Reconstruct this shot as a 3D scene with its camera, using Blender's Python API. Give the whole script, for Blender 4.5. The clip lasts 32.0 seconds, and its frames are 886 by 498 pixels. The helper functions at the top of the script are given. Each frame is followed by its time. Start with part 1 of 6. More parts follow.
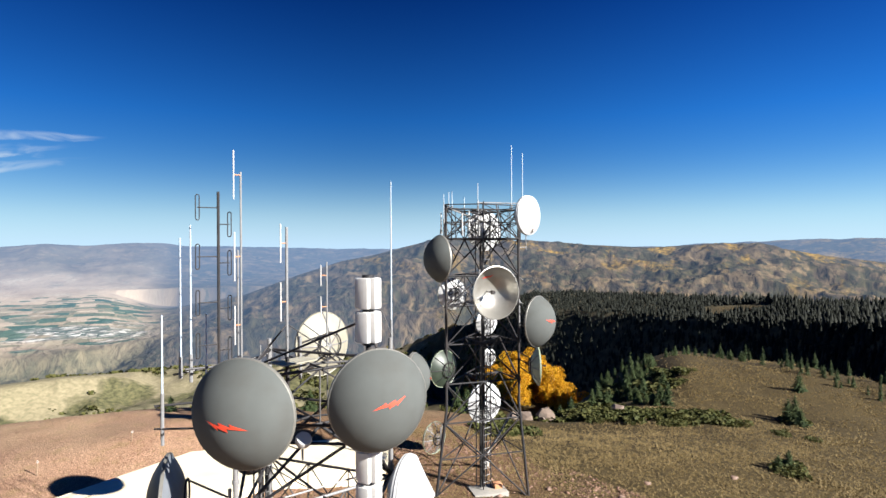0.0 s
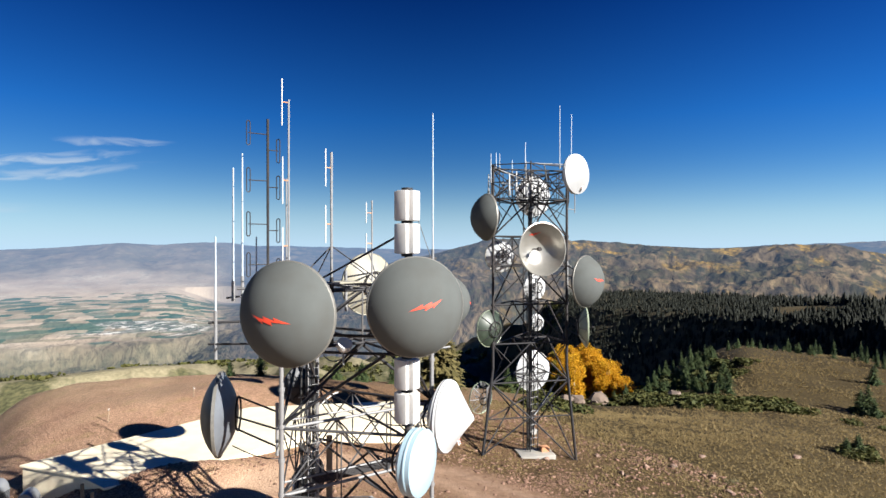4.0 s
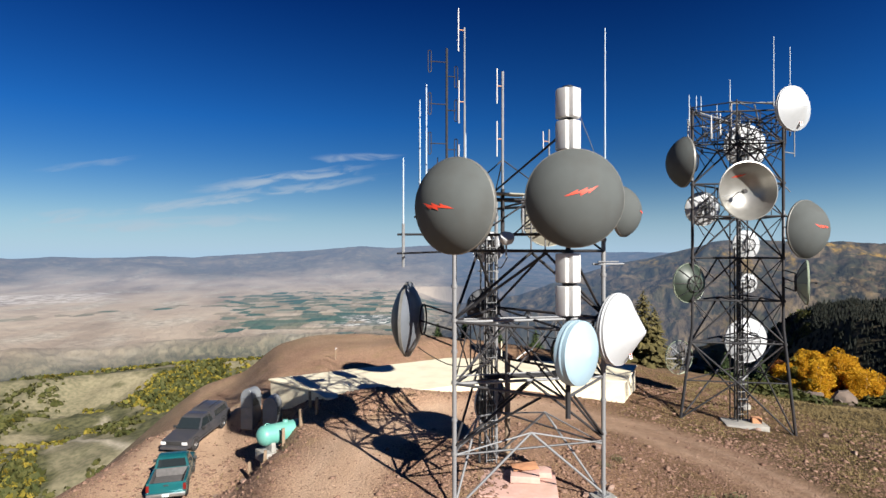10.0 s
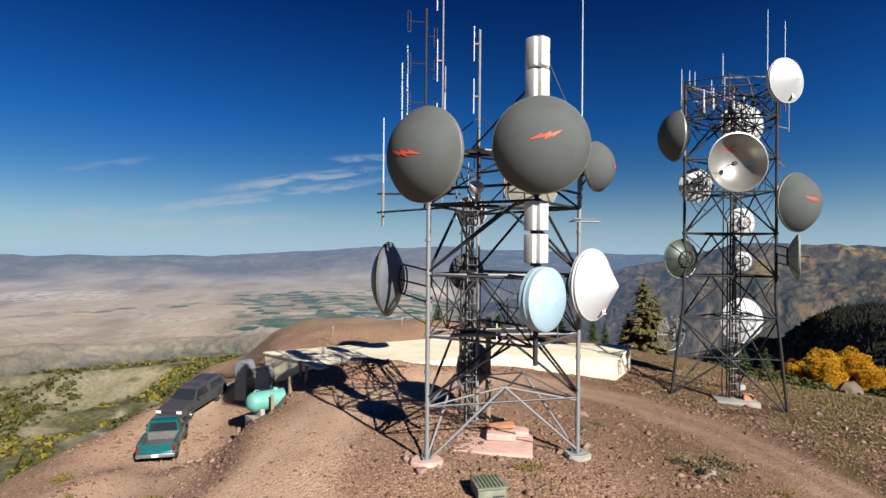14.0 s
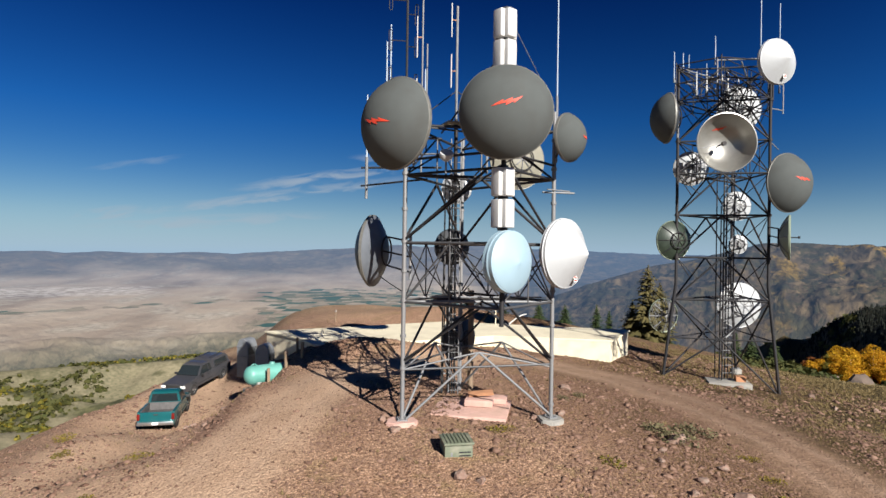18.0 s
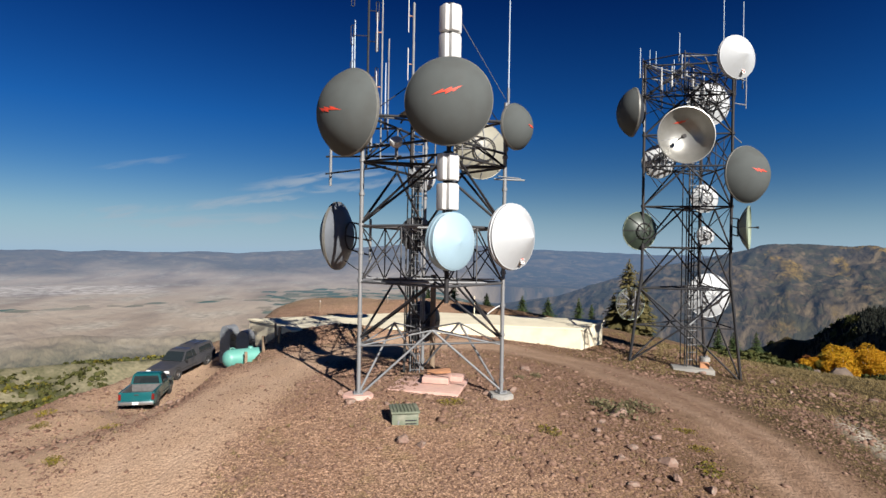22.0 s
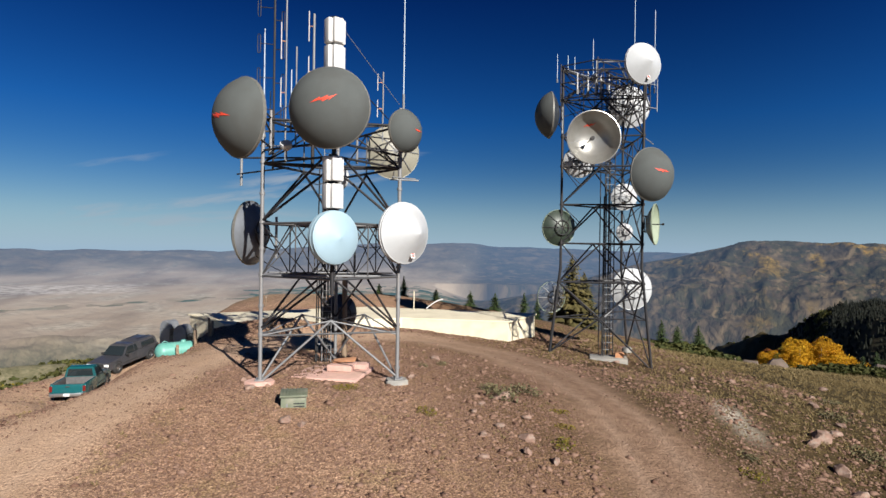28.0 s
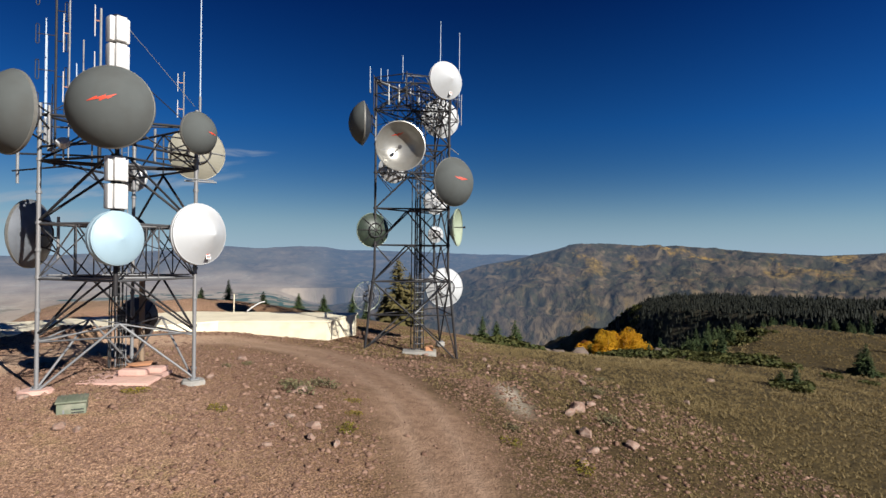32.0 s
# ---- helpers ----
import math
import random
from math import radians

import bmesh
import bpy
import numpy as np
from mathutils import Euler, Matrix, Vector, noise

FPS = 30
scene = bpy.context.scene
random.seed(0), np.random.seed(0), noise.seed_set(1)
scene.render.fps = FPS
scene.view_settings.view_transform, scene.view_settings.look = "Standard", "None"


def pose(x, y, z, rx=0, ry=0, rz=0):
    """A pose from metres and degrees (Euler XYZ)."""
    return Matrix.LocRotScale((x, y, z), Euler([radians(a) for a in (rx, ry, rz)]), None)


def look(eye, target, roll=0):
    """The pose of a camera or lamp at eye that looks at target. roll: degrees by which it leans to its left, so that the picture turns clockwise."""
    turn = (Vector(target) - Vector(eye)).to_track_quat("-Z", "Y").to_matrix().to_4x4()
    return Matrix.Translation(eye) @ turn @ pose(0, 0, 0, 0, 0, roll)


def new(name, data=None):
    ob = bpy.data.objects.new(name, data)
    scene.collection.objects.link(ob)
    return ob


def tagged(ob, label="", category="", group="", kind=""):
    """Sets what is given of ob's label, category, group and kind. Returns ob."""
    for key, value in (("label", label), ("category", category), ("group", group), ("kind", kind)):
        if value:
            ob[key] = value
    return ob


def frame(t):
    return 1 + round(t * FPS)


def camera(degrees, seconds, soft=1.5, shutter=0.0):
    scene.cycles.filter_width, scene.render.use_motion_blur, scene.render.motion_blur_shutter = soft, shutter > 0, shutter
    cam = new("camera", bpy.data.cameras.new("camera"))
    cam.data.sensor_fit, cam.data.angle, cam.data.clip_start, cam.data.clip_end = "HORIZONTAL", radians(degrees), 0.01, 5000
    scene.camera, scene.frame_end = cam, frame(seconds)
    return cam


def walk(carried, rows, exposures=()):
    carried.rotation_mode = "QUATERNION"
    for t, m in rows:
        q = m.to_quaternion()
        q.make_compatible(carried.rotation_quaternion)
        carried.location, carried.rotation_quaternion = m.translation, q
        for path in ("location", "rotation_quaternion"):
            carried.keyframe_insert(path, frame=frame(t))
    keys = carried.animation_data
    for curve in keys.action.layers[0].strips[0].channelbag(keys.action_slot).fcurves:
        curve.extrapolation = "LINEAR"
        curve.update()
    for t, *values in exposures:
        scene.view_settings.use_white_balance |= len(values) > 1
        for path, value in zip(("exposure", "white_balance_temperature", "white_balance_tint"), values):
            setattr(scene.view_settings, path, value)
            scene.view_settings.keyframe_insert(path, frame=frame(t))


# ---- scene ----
cam = camera(74.0, 32.0, soft=1.5)
# seconds, x, y, z, and the way it looks: degrees to the left of +y, up, and lean
PATH = [
    (0, -6.118, -16.585, 14.300, -38.94, -0.30, -0.23),
    (0.5, -6.095, -16.690, 13.973, -38.84, -0.32, -0.26),
    (1, -6.064, -16.787, 13.657, -38.58, -0.32, -0.28),
    (1.5, -6.035, -16.866, 13.331, -38.04, -0.31, -0.25),
    (2, -5.997, -16.931, 13.005, -37.30, -0.33, -0.19),
    (2.5, -5.964, -16.985, 12.698, -36.41, -0.28, -0.11),
    (3, -5.933, -17.034, 12.398, -35.49, -0.25, -0.04),
    (3.5, -5.905, -17.077, 12.123, -34.54, -0.21, -0.01),
    (5.5, -5.822, -17.295, 11.161, -29.37, -0.29, 0.04),
    (6, -5.725, -17.447, 10.917, -27.35, -0.25, 0.04),
    (6.5, -5.622, -17.601, 10.678, -25.01, -0.21, 0.06),
    (7, -5.545, -17.743, 10.426, -22.31, -0.19, 0.10),
    (7.5, -5.476, -17.877, 10.171, -19.62, -0.13, 0.16),
    (8, -5.388, -18.010, 9.915, -17.26, -0.06, 0.19),
    (8.5, -5.240, -18.159, 9.645, -15.54, -0.02, 0.19),
    (9, -5.083, -18.290, 9.375, -14.28, 0.05, 0.17),
    (9.5, -4.943, -18.381, 9.100, -13.37, 0.09, 0.11),
    (10, -4.823, -18.455, 8.824, -12.71, 0.11, 0.04),
    (10.5, -4.708, -18.520, 8.534, -12.21, 0.07, 0.03),
    (11, -4.595, -18.578, 8.257, -11.85, 0.04, 0.06),
    (11.5, -4.435, -18.647, 8.006, -11.79, 0.06, 0.16),
    (12, -4.278, -18.713, 7.802, -11.81, 0.10, 0.30),
    (12.5, -4.112, -18.778, 7.649, -11.81, 0.13, 0.40),
    (13, -3.932, -18.848, 7.527, -11.76, 0.15, 0.50),
    (13.5, -3.755, -18.900, 7.405, -11.60, 0.16, 0.53),
    (14, -3.579, -18.929, 7.287, -11.30, 0.20, 0.52),
    (14.5, -3.385, -18.961, 7.173, -10.97, 0.23, 0.45),
    (16.5, -2.719, -19.386, 6.647, -9.76, 0.25, 0.62),
    (17, -2.545, -19.541, 6.520, -9.58, 0.18, 0.69),
    (17.5, -2.368, -19.693, 6.401, -9.39, 0.12, 0.73),
    (18, -2.188, -19.858, 6.281, -9.25, 0.07, 0.82),
    (18.5, -1.976, -20.041, 6.178, -9.24, 0.05, 0.89),
    (19, -1.758, -20.234, 6.093, -9.22, 0.04, 0.94),
    (19.5, -1.548, -20.426, 6.015, -9.21, 0.02, 0.98),
    (20, -1.354, -20.614, 5.949, -9.22, 0.04, 1.00),
    (20.5, -1.156, -20.791, 5.883, -9.27, 0.06, 1.00),
    (21, -0.961, -20.951, 5.816, -9.27, 0.07, 0.99),
    (21.5, -0.789, -21.103, 5.756, -9.09, 0.08, 0.99),
    (22, -0.613, -21.271, 5.697, -8.85, 0.08, 1.00),
    (22.5, -0.428, -21.461, 5.635, -8.65, 0.07, 1.00),
    (23, -0.240, -21.660, 5.578, -8.52, 0.03, 1.04),
    (23.5, -0.053, -21.856, 5.541, -8.50, -0.01, 1.04),
    (24, 0.163, -22.032, 5.521, -8.57, -0.07, 1.06),
    (24.5, 0.399, -22.195, 5.519, -8.63, -0.13, 1.08),
    (25, 0.652, -22.364, 5.523, -8.63, -0.19, 1.08),
    (25.5, 0.919, -22.538, 5.533, -8.66, -0.20, 1.08),
    (27.5, 2.205, -23.220, 5.646, -9.21, -0.13, 0.84),
    (28, 2.504, -23.368, 5.671, -10.35, -0.12, 0.83),
    (28.5, 2.798, -23.533, 5.691, -11.85, -0.12, 0.83),
    (29, 3.075, -23.730, 5.708, -13.68, -0.11, 0.81),
    (29.5, 3.299, -23.962, 5.714, -15.62, -0.06, 0.81),
    (30, 3.486, -24.226, 5.701, -17.61, -0.02, 0.81),
    (30.5, 3.646, -24.526, 5.677, -19.53, 0.08, 0.80),
    (31, 3.811, -24.857, 5.640, -21.41, 0.15, 0.75),
    (31.5, 3.950, -25.198, 5.612, -23.20, 0.24, 0.68),
    (32, 4.081, -25.547, 5.588, -24.87, 0.36, 0.55),
]


def pose_at(x, y, z, left, up, lean):
    a, e = radians(left), radians(up)
    way = Vector((-math.sin(a) * math.cos(e), math.cos(a) * math.cos(e), math.sin(e)))
    return look((x, y, z), Vector((x, y, z)) + way, lean)


walk(cam, [(t, pose_at(*row)) for t, *row in PATH], exposures=[(0.0, 1.78), (6.0, 1.52), (13.0, 1.15), (19.0, 1.0), (28.0, 0.93), (32.0, 0.9)])

# ---- world and sun ----
SUN_TO = Vector((-0.302, 0.830, -0.469)).normalized()   # the way the sunlight goes
sun = new("sun", bpy.data.lights.new("sun", "SUN"))
sun.data.energy, sun.data.angle, sun.data.color = 5.0, radians(0.5), (1.0, 0.965, 0.91)
sun.matrix_world = Matrix.Translation((40, -60, 80)) @ SUN_TO.to_track_quat("-Z", "Y").to_matrix().to_4x4()

world = bpy.data.worlds.new("world")
scene.world = world
world.use_nodes = True
wn, wl = world.node_tree.nodes, world.node_tree.links
sky = wn.new("ShaderNodeTexSky")
sky.sky_type, sky.sun_disc = "NISHITA", False
sky.sun_elevation, sky.sun_rotation = math.asin(-SUN_TO.z), math.atan2(-SUN_TO.x, -SUN_TO.y)
sky.altitude, sky.air_density, sky.dust_density, sky.ozone_density = 1500, 1.0, 0.1, 3.0
deep = wn.new("ShaderNodeHueSaturation")
deep.inputs["Saturation"].default_value = 1.25
wl.new(sky.outputs[0], deep.inputs["Color"])
wn["Background"].inputs[1].default_value = 0.0175


def sky_math(op, a, b=None, c=None):
    q = wn.new("ShaderNodeMath")
    q.operation = op
    for k, v in enumerate((a, b, c)):
        if v is None:
            continue
        if isinstance(v, (int, float)):
            q.inputs[k].default_value = v
        else:
            wl.new(v, q.inputs[k])
    return q.outputs[0]


def sky_range(v, a, b, lo=0.0, hi=1.0):
    q = wn.new("ShaderNodeMapRange")
    q.interpolation_type = "SMOOTHSTEP"
    wl.new(v, q.inputs["Value"])
    for k, x in zip(("From Min", "From Max", "To Min", "To Max"), (a, b, lo, hi)):
        q.inputs[k].default_value = x
    return q.outputs[0]


# pale haze low over the horizon, and a few thin streaks of cirrus
sky_way = wn.new("ShaderNodeTexCoord")
sky_xyz = wn.new("ShaderNodeSeparateXYZ")
wl.new(sky_way.outputs["Generated"], sky_xyz.inputs[0])
sky_el = sky_math("MULTIPLY", sky_math("ARCSINE", sky_xyz.outputs[2]), 57.296)
sky_az = sky_math("MULTIPLY", sky_math("ARCTAN2", sky_xyz.outputs[0], sky_xyz.outputs[1]), 57.296)
# thin mountain air: the blue deepens fast with height
tone = wn.new("ShaderNodeValToRGB")
wl.new(sky_math("DIVIDE", sky_el, 60.0), tone.inputs[0])
tone.color_ramp.elements[0].position, tone.color_ramp.elements[0].color = 0.05, (0.76, 0.97, 1.12, 1)
tone.color_ramp.elements[1].position, tone.color_ramp.elements[1].color = 0.62, (0.03, 0.18, 0.55, 1)
for at, colour in ((0.2, (0.215, 0.72, 1.26, 1)), (0.38, (0.06, 0.33, 0.8, 1))):
    tone.color_ramp.elements.new(at).color = colour
tinted = wn.new("ShaderNodeMix")
tinted.data_type, tinted.blend_type = "RGBA", "MULTIPLY"
tinted.inputs["Factor"].default_value = 1.0
glow = wn.new("ShaderNodeVectorMath")
glow.operation = "SCALE"
wl.new(deep.outputs[0], glow.inputs[0])
east_glow = sky_math("MULTIPLY", sky_range(sky_az, 28.0, 72.0, 0.0, 0.66), sky_range(sky_az, 170.0, 110.0))
wl.new(sky_math("ADD", sky_math("MULTIPLY_ADD", sky_math("COSINE", sky_math("MULTIPLY", sky_math("SUBTRACT", sky_az, 115.0), 0.0349)), 0.2, 1.27), east_glow), glow.inputs["Scale"])
wl.new(glow.outputs[0], tinted.inputs["A"])
wl.new(tone.outputs[0], tinted.inputs["B"])
wl.new(tinted.outputs["Result"], wn["Background"].inputs[0])
haze = sky_math("POWER", sky_range(sky_el, 12.5, -2.5, 0.0, 1.0), 2.9)
haze = sky_math("MULTIPLY", haze, 0.95)
cirrus = None
for az0, el0, lean, half_az, half_el, amount, seed in ((-2.0, 6.75, 0.16, 9.5, 0.7, 0.72, 1.0), (-6.0, 5.0, 0.165, 15.0, 0.6, 0.6, 5.0), (-20.5, 2.7, 0.2, 3.0, 0.7, 0.7, 9.0), (-18.5, 7.1, 0.24, 4.5, 0.4, 0.25, 13.0), (-12.0, 2.4, 0.08, 12.0, 0.7, 0.5, 17.0), (4.5, 8.9, 0.05, 5.0, 0.45, 0.5, 21.0)):
    du = sky_math("SUBTRACT", sky_az, az0)
    dv = sky_math("SUBTRACT", sky_math("SUBTRACT", sky_el, el0), sky_math("MULTIPLY", du, lean))
    at = wn.new("ShaderNodeCombineXYZ")
    wl.new(sky_math("MULTIPLY", du, 0.22), at.inputs[0])
    wl.new(sky_math("MULTIPLY", dv, 0.9), at.inputs[1])
    at.inputs[2].default_value = seed
    wisp = wn.new("ShaderNodeTexNoise")
    wisp.inputs["Scale"].default_value, wisp.inputs["Detail"].default_value, wisp.inputs["Distortion"].default_value = 1.3, 5, 0.6
    wl.new(at.outputs[0], wisp.inputs["Vector"])
    bend = sky_math("MULTIPLY", sky_math("SUBTRACT", wisp.outputs["Fac"], 0.5), 2.2 * half_el)
    near = sky_math("ADD", sky_math("POWER", sky_math("DIVIDE", sky_math("ABSOLUTE", du), half_az), 2.0), sky_math("POWER", sky_math("DIVIDE", sky_math("ABSOLUTE", sky_math("ADD", dv, bend)), half_el), 2.0))
    one = sky_math("MULTIPLY", sky_math("MULTIPLY", sky_range(near, 1.0, 0.0), sky_range(wisp.outputs["Fac"], 0.3, 0.65)), amount)
    cirrus = one if cirrus is None else sky_math("MAXIMUM", cirrus, one)
hazy = wn.new("ShaderNodeBackground")
hazy.inputs[0].default_value, hazy.inputs[1].default_value = (0.35, 0.51, 0.69, 1), 0.5
cloudy = wn.new("ShaderNodeBackground")
cloudy.inputs[0].default_value, cloudy.inputs[1].default_value = (0.46, 0.54, 0.63, 1), 0.42
mix1, mix2 = wn.new("ShaderNodeMixShader"), wn.new("ShaderNodeMixShader")
wl.new(haze, mix1.inputs[0])
wl.new(wn["Background"].outputs[0], mix1.inputs[1])
wl.new(hazy.outputs[0], mix1.inputs[2])
wl.new(cirrus, mix2.inputs[0])
wl.new(mix1.outputs[0], mix2.inputs[1])
wl.new(cloudy.outputs[0], mix2.inputs[2])
wl.new(mix2.outputs[0], wn["World Output"].inputs[0])

# ---- materials ----
def mat(name, colour, rough=0.6, metal=0.0, grain=0.0, scale=8.0, bump=0.0, bump_scale=30.0, dirt=None, dirt_amount=0.3, dirt_scale=1.5, spec=0.5, coords="Object"):
    m = bpy.data.materials.new(name)
    m.use_nodes = True
    n, l = m.node_tree.nodes, m.node_tree.links
    b = n["Principled BSDF"]
    b.inputs["Roughness"].default_value, b.inputs["Metallic"].default_value = rough, metal
    b.inputs["Specular IOR Level"].default_value = spec
    tc = n.new("ShaderNodeTexCoord")
    out = None
    base = n.new("ShaderNodeRGB")
    base.outputs[0].default_value = (*colour, 1)
    out = base.outputs[0]
    if grain:
        t = n.new("ShaderNodeTexNoise")
        t.inputs["Scale"].default_value, t.inputs["Detail"].default_value = scale, 6
        l.new(tc.outputs[coords], t.inputs["Vector"])
        mr = n.new("ShaderNodeMapRange")
        mr.inputs["From Min"].default_value, mr.inputs["From Max"].default_value = 0.25, 0.75
        mr.inputs["To Min"].default_value, mr.inputs["To Max"].default_value = 1 - grain, 1 + grain
        l.new(t.outputs["Fac"], mr.inputs["Value"])
        mul = n.new("ShaderNodeVectorMath")
        mul.operation = "SCALE"
        l.new(out, mul.inputs[0])
        l.new(mr.outputs[0], mul.inputs["Scale"])
        out = mul.outputs[0]
    if dirt:
        t = n.new("ShaderNodeTexNoise")
        t.inputs["Scale"].default_value, t.inputs["Detail"].default_value = dirt_scale, 8
        l.new(tc.outputs[coords], t.inputs["Vector"])
        cr = n.new("ShaderNodeValToRGB")
        cr.color_ramp.elements[0].position, cr.color_ramp.elements[1].position = 0.48, 0.72
        cr.color_ramp.elements[1].color = (dirt_amount, dirt_amount, dirt_amount, 1)
        l.new(t.outputs["Fac"], cr.inputs[0])
        mix = n.new("ShaderNodeMix")
        mix.data_type = "RGBA"
        mix.inputs["B"].default_value = (*dirt, 1)
        l.new(cr.outputs[0], mix.inputs["Factor"])
        l.new(out, mix.inputs["A"])
        out = mix.outputs["Result"]
    l.new(out, b.inputs["Base Color"])
    if bump:
        t = n.new("ShaderNodeTexNoise")
        t.inputs["Scale"].default_value, t.inputs["Detail"].default_value = bump_scale, 5
        l.new(tc.outputs[coords], t.inputs["Vector"])
        bp = n.new("ShaderNodeBump")
        bp.inputs["Strength"].default_value, bp.inputs["Distance"].default_value = bump, 0.02
        l.new(t.outputs["Fac"], bp.inputs["Height"])
        l.new(bp.outputs[0], b.inputs["Normal"])
    return m


GALV = mat("galvanised_steel", (0.19, 0.193, 0.197), 0.6, 0.3, 0.18, 6, dirt=(0.2, 0.17, 0.15), dirt_amount=0.5)
DARK = mat("weathered_steel", (0.02, 0.02, 0.022), 0.6, 0.0, 0.25, 7, dirt=(0.05, 0.032, 0.022), dirt_amount=0.45, spec=0.25)
# galvanised steel darkened: the shade on the bracing is put into its colour
SHADED_STEEL = mat("shaded_steel", (0.075, 0.075, 0.078), 0.5, 0.3, 0.25, 6, dirt=(0.11, 0.09, 0.075), dirt_amount=0.5)
GREYR = mat("grey_radome", (0.076, 0.082, 0.079), 0.9, 0, 0.06, 2.0, dirt=(0.06, 0.059, 0.054), dirt_amount=0.5, dirt_scale=1.2, bump=0.05, spec=0.12)
RIMM = mat("rim_band", (0.15, 0.145, 0.13), 0.5, 0.3, 0.15, 8)
WHITE = mat("white_paint", (0.4, 0.408, 0.412), 0.45, 0, 0.04, 3, dirt=(0.31, 0.305, 0.29), dirt_amount=0.5)
PANEL = mat("white_plastic", (0.46, 0.45, 0.435), 0.5, 0, 0.04, 4, dirt=(0.34, 0.31, 0.27), dirt_amount=0.5, dirt_scale=2.5)
# cream darkened: the tower's shade on the big dish is in the colour
CREAMD = mat("cream_dish", (0.24, 0.225, 0.175), 0.5, 0, 0.08, 3, dirt=(0.18, 0.165, 0.13), dirt_amount=0.6)
GREEND = mat("green_dish", (0.24, 0.28, 0.2), 0.45, 0, 0.1, 3, dirt=(0.25, 0.27, 0.2), dirt_amount=0.5)
PALEBLUE = mat("pale_blue_radome", (0.27, 0.375, 0.435), 0.5, 0, 0.04, 3, dirt=(0.24, 0.33, 0.37), dirt_amount=0.4)
DISHIN = mat("aluminium_dish", (0.3, 0.29, 0.265), 0.34, 0.6, 0.06, 4, dirt=(0.24, 0.22, 0.19), dirt_amount=0.45)
BACKD = mat("dark_dish_back", (0.026, 0.028, 0.032), 0.5, 0.2, 0.2, 4, dirt=(0.12, 0.125, 0.13), dirt_amount=0.4)
# green dish taken near-black in most places: lattice shadow put into the colour
SHADOW_GREEN = mat("shadowed_green_dish", (0.02, 0.03, 0.02), 0.45, 0.1, 0.3, 3, dirt=(0.07, 0.09, 0.065), dirt_amount=0.6, dirt_scale=0.9)
# shadow on the pale back put into the colour: mid-grey, blotched dark
SHADOW_GREY = mat("shadowed_grey_back", (0.12, 0.13, 0.145), 0.5, 0.2, 0.15, 3, dirt=(0.05, 0.055, 0.06), dirt_amount=0.7)
SKIN = mat("pale_grey_back", (0.42, 0.43, 0.43), 0.5, 0.2, 0.1, 3, dirt=(0.25, 0.25, 0.24), dirt_amount=0.6)
RED = mat("red_mark", (0.62, 0.05, 0.02), 0.6, 0, 0.12, 5)
BLACK = mat("black_rubber", (0.02, 0.02, 0.02), 0.65, 0, 0.3, 9)
WHIPM = mat("fibreglass_whip", (0.34, 0.4, 0.46), 0.4, 0, 0.05, 6)
CONC = mat("concrete", (0.25, 0.238, 0.215), 0.85, 0, 0.15, 5, bump=0.4, dirt=(0.3, 0.26, 0.2), dirt_amount=0.6)
PINK = mat("pink_concrete", (0.5, 0.31, 0.255), 0.85, 0, 0.12, 4, bump=0.4, dirt=(0.36, 0.25, 0.18), dirt_amount=0.5)
CREAM = mat("cream_roof", (0.66, 0.59, 0.43), 0.8, 0, 0.05, 1.5, bump=0.2, dirt=(0.48, 0.41, 0.29), dirt_amount=0.5, dirt_scale=0.7)
CREAMW = mat("cream_wall", (0.62, 0.55, 0.4), 0.85, 0, 0.06, 2, bump=0.3, dirt=(0.45, 0.36, 0.25), dirt_amount=0.55, dirt_scale=1.2)
DUCT = mat("duct_sheet", (0.2, 0.212, 0.228), 0.4, 0.35, 0.15, 3, dirt=(0.2, 0.2, 0.2), dirt_amount=0.5)
TANKM = mat("turquoise_paint", (0.1, 0.29, 0.24), 0.45, 0, 0.08, 3, dirt=(0.16, 0.28, 0.235), dirt_amount=0.5)
BOXG = mat("green_enamel", (0.125, 0.14, 0.095), 0.55, 0, 0.1, 4, dirt=(0.26, 0.24, 0.18), dirt_amount=0.6, dirt_scale=3)
WOOD = mat("weathered_wood", (0.2, 0.14, 0.09), 0.85, 0, 0.3, 12, bump=0.5)
RUSTY = mat("rusty_plate", (0.42, 0.2, 0.1), 0.85, 0, 0.25, 5, bump=0.3)
TEAL = mat("teal_car_paint", (0.008, 0.10, 0.11), 0.25, 0.3, 0.05, 3, dirt=(0.1, 0.11, 0.1), dirt_amount=0.25)
GREYCAR = mat("dark_grey_car_paint", (0.07, 0.07, 0.078), 0.28, 0.4, 0.05, 3, dirt=(0.14, 0.12, 0.1), dirt_amount=0.3)
GLASS = mat("tinted_glass", (0.015, 0.02, 0.022), 0.06, 0, spec=0.8)
CHROME = mat("dull_chrome", (0.45, 0.45, 0.45), 0.3, 0.9, 0.1, 8)
LAMP = mat("lamp_lens", (0.7, 0.7, 0.68), 0.15, 0, 0.05, 20)
REDLENS = mat("red_lens", (0.13, 0.008, 0.006), 0.2, 0, 0.1, 20)
BEDM = mat("bed_liner", (0.085, 0.08, 0.078), 0.8, 0, 0.25, 6)
ROCK = mat("rock", (0.22, 0.135, 0.1), 0.9, 0, 0.25, 3, bump=0.7, bump_scale=9, dirt=(0.24, 0.22, 0.18), dirt_amount=0.6, dirt_scale=2)
ROCKG = mat("grey_boulder", (0.15, 0.11, 0.085), 0.9, 0, 0.3, 2, bump=0.8, bump_scale=6, dirt=(0.06, 0.052, 0.045), dirt_amount=0.8, dirt_scale=1.5)
BARK = mat("bark", (0.14, 0.1, 0.075), 0.95, 0, 0.3, 10, bump=0.6)
